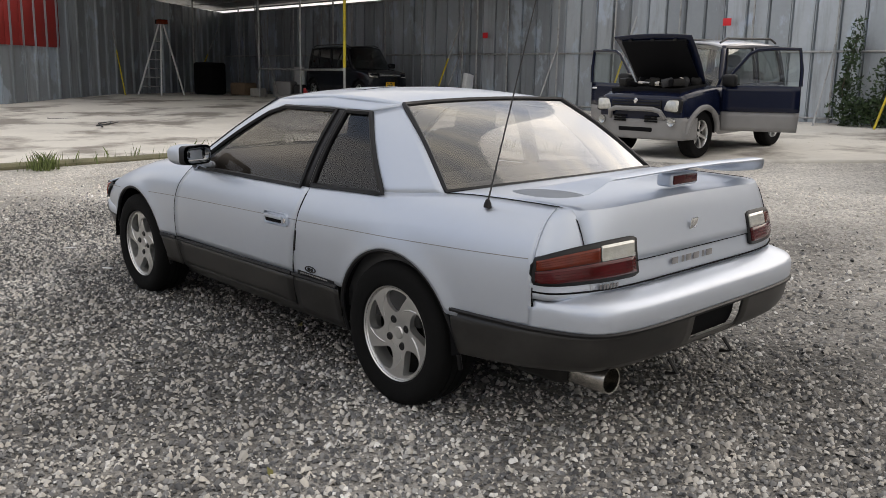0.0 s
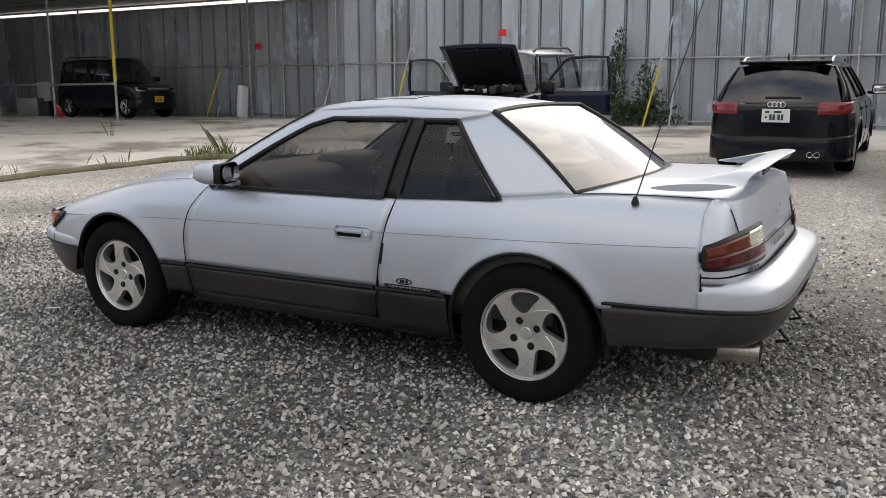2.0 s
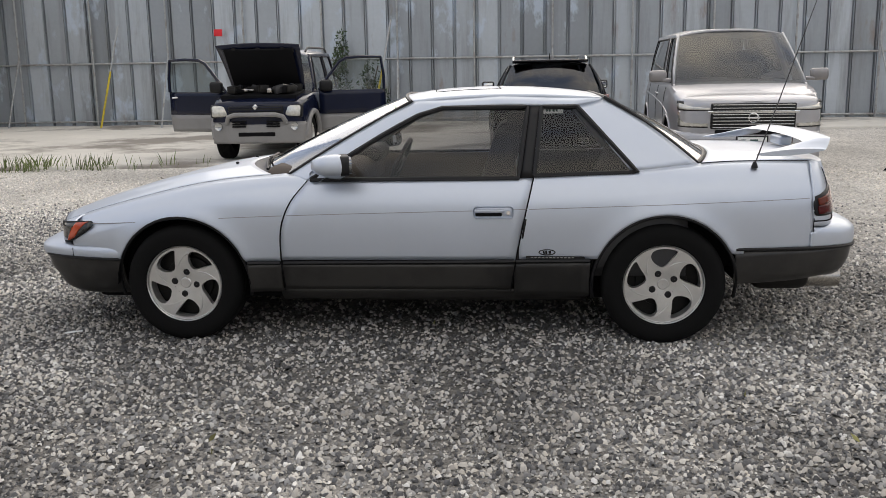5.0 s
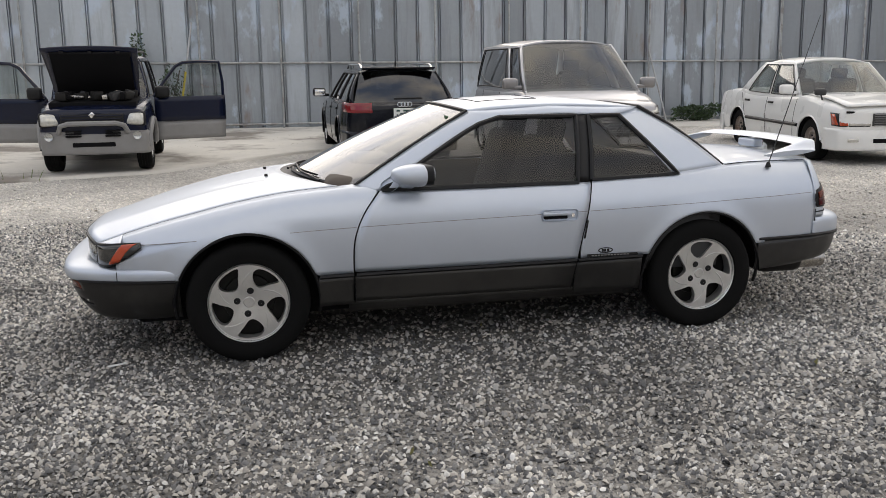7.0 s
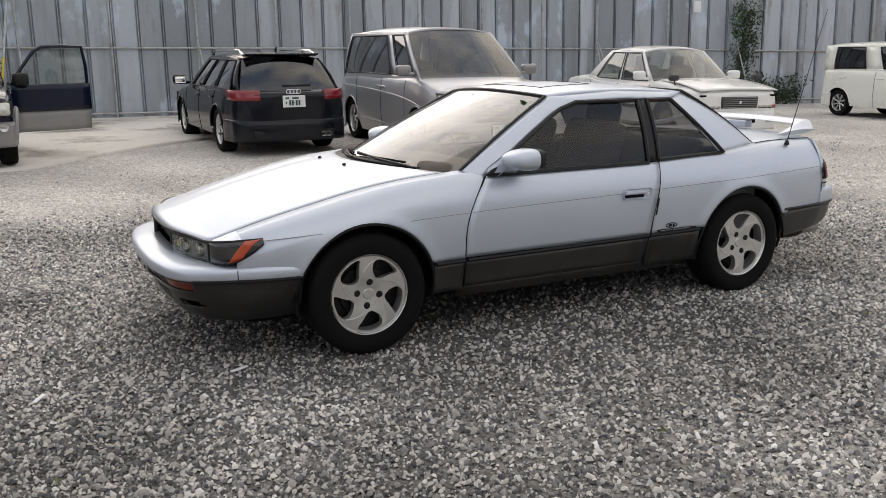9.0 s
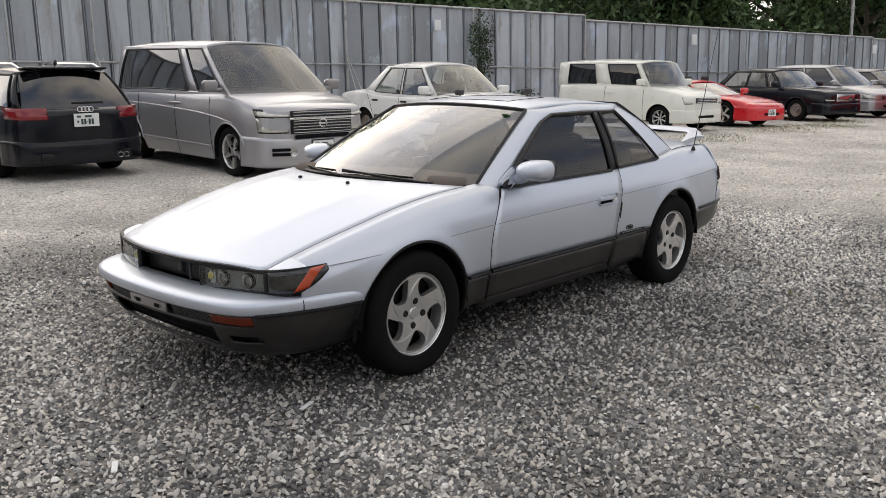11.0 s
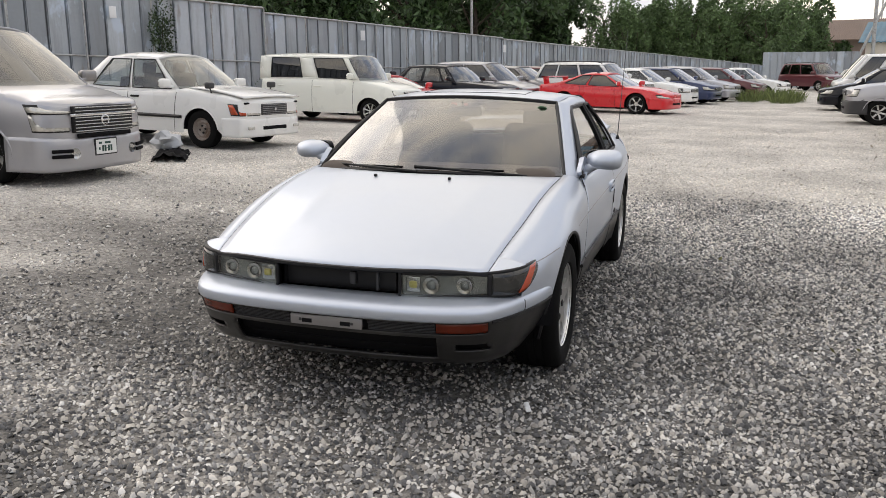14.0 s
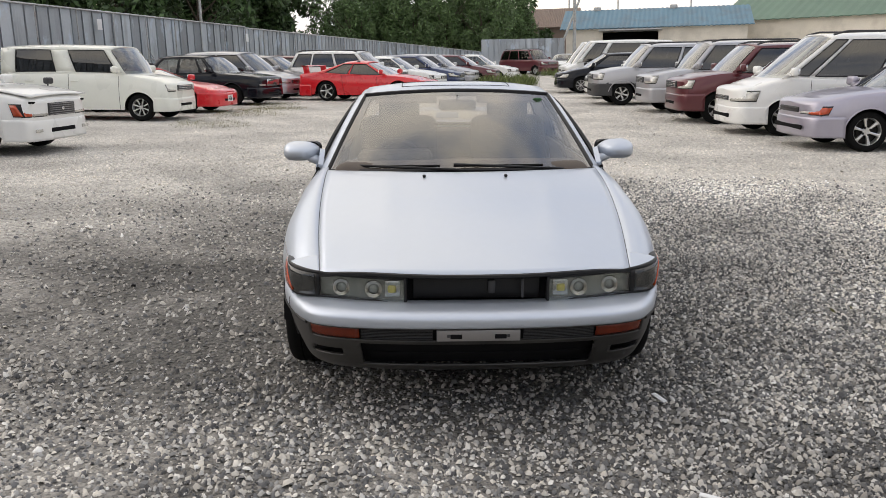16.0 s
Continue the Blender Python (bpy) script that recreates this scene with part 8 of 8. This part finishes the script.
# ---------------------------------------------------------------- loose stones
def stones(name, label, boxes, seed, mat):
    """Loose crushed stones as faceted pebbles, one sheet of stuff."""
    rng = np.random.default_rng(seed)
    ico = np.array([(1, 0.1, -0.3), (0.35, 0.9, -0.3), (-0.75, 0.65, -0.3), (-0.9, -0.5, -0.3), (0.3, -0.95, -0.3), (0.5, 0.3, 0.75), (-0.45, 0.35, 0.85), (-0.05, -0.55, 0.8)], dtype=float)
    fi = np.array([(5, 6, 7), (0, 1, 5), (1, 6, 5), (1, 2, 6), (2, 3, 6), (3, 7, 6), (3, 4, 7), (4, 0, 7), (0, 5, 7)])
    vs, fs, base = [], [], 0
    for x0, x1, y0, y1, n_, (s0, s1) in boxes:
        p = np.column_stack([rng.uniform(x0, x1, n_), rng.uniform(y0, y1, n_)]) + rng.normal(0, 0.45, (n_, 2))
        r_ = s0 + (s1 - s0) * rng.random(n_) ** 2.2
        yaw = rng.uniform(0, 6.28, n_)
        sh = ico[None] * (1 + rng.normal(0, 0.17, (n_, 8, 1))) * np.stack([rng.uniform(0.8, 1.35, n_), rng.uniform(0.7, 1.05, n_), rng.uniform(0.55, 0.95, n_)], 1)[:, None]
        c, s_ = np.cos(yaw)[:, None], np.sin(yaw)[:, None]
        X, Y, Z = sh[..., 0] * c - sh[..., 1] * s_, sh[..., 0] * s_ + sh[..., 1] * c, sh[..., 2] + sh[..., 0] * rng.normal(0, 0.32, (n_, 1)) + sh[..., 1] * rng.normal(0, 0.32, (n_, 1))
        gz_ = np.array([ground_z(a, b) for a, b in p])
        V_ = np.stack([X * r_[:, None] + p[:, :1], Y * r_[:, None] + p[:, 1:], Z * r_[:, None] + (gz_ + r_ * rng.uniform(0.15, 0.85, n_))[:, None]], 2).reshape(-1, 3)
        vs.append(V_)
        fs.append((fi[None] + (np.arange(n_) * 8)[:, None, None] + base).reshape(-1, 3))
        base += n_ * 8
    V_, F_ = np.concatenate(vs), np.concatenate(fs)
    me = bpy.data.meshes.new(name)
    me.vertices.add(len(V_))
    me.vertices.foreach_set("co", V_.astype(np.float32).ravel())
    me.loops.add(len(F_) * 3)
    me.loops.foreach_set("vertex_index", F_.astype(np.int32).ravel())
    me.polygons.add(len(F_))
    me.polygons.foreach_set("loop_start", np.arange(0, len(F_) * 3, 3, dtype=np.int32))
    me.materials.append(mat)
    me.update(calc_edges=True)
    return tagged(new(name, me), label, "gravel", kind="stuff")


M["stone"] = material("crushed_stone", (0.34, 0.335, 0.325), rough=0.85, vary=0.12, scale=20)
ns = M["stone"].node_tree
g_, cr_ = ns.nodes.new("ShaderNodeNewGeometry"), ns.nodes.new("ShaderNodeValToRGB")
cr_.color_ramp.elements[0].color, cr_.color_ramp.elements[1].color = (0.075, 0.075, 0.077, 1), (0.95, 0.935, 0.90, 1)
for pos_, col_ in ((0.28, (0.16, 0.16, 0.162, 1)), (0.50, (0.31, 0.307, 0.30, 1)), (0.66, (0.60, 0.585, 0.555, 1)), (0.84, (0.74, 0.69, 0.61, 1))):
    cr_.color_ramp.elements.new(pos_).color = col_
ns.links.new(g_.outputs["Random Per Island"], cr_.inputs[0])
sc_, sn_, sr_, sh_ = (ns.nodes.new("ShaderNode" + k_) for k_ in ("TexCoord", "TexNoise", "MapRange", "HueSaturation"))
sn_.inputs["Scale"].default_value, sn_.inputs["Detail"].default_value, sn_.inputs["Roughness"].default_value = 0.55, 5, 0.6
sr_.inputs["From Min"].default_value, sr_.inputs["From Max"].default_value = 0.38, 0.62
sr_.inputs["To Min"].default_value, sr_.inputs["To Max"].default_value = 0.72, 1.08
ns.links.new(sc_.outputs["Object"], sn_.inputs["Vector"])
ns.links.new(sn_.outputs["Fac"], sr_.inputs["Value"])
# stones near the coupe darken too: its shade is put into their colour
ns.links.new(shade_patch(ns.nodes, ns.links, sr_.outputs[0], 0.73, 1.40), sh_.inputs["Value"])
ns.links.new(cr_.outputs[0], sh_.inputs["Color"])
ns.links.new(sh_.outputs[0], ns.nodes["Principled BSDF"].inputs["Base Color"])
FINE, MID = (0.0045, 0.0140), (0.007, 0.018)
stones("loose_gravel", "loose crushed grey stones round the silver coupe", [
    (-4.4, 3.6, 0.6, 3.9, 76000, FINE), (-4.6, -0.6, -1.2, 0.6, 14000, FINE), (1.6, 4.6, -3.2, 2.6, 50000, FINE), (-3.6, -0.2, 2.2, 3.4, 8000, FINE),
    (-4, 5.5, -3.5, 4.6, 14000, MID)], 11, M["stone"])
M["pale_stone"] = M["stone"].copy()
for el_ in [n_ for n_ in M["pale_stone"].node_tree.nodes if n_.bl_idname == "ShaderNodeValToRGB"][0].color_ramp.elements:
    el_.color = [k_ + 0.30 * c_ for k_, c_ in zip((0.40, 0.375, 0.335), el_.color[:3])] + [1]
stones("pale_gravel", "pale washed crushed stones over the open yard", [
    (-7, 7.5, -6.5, 5.0, 38000, MID), (-17, -5, -5.5, 6.0, 18000, (0.007, 0.020)), (-30, -15, -4.5, 6.0, 4000, (0.009, 0.022))], 12, M["pale_stone"])
leafs = leaf_cloud("fallen_leaves", (0.5, 1.6, -0.02), (8, 4, 0.01), 26, 0.028, M["dry"], seed=5)
tagged(leafs, "few dry leaves lying on the gravel", "leaves", kind="stuff")
for x, y, rz in ((1.89, 0.75, 20), (2.74, 0.70, 60)):
    o = part("paper_scrap", box_bm(0.09, 0.022, 0.006, 0.002, pose(0, 0, 0)), M["paper"], None)
    o.matrix_world = pose(x, y, ground_z(x, y) + 0.028, 4, 3, rz)
    tagged(o, "small white paper scrap on the gravel", "litter")

# panes let the daylight into the cars
for ob in bpy.data.objects:
    if ob.type == "MESH" and ob.name.split(".")[0] in ("windscreen", "rear_window", "side_window", "door_window", "quarter_window", "door_glass", "lamp_lens"):
        ob.visible_shadow = False
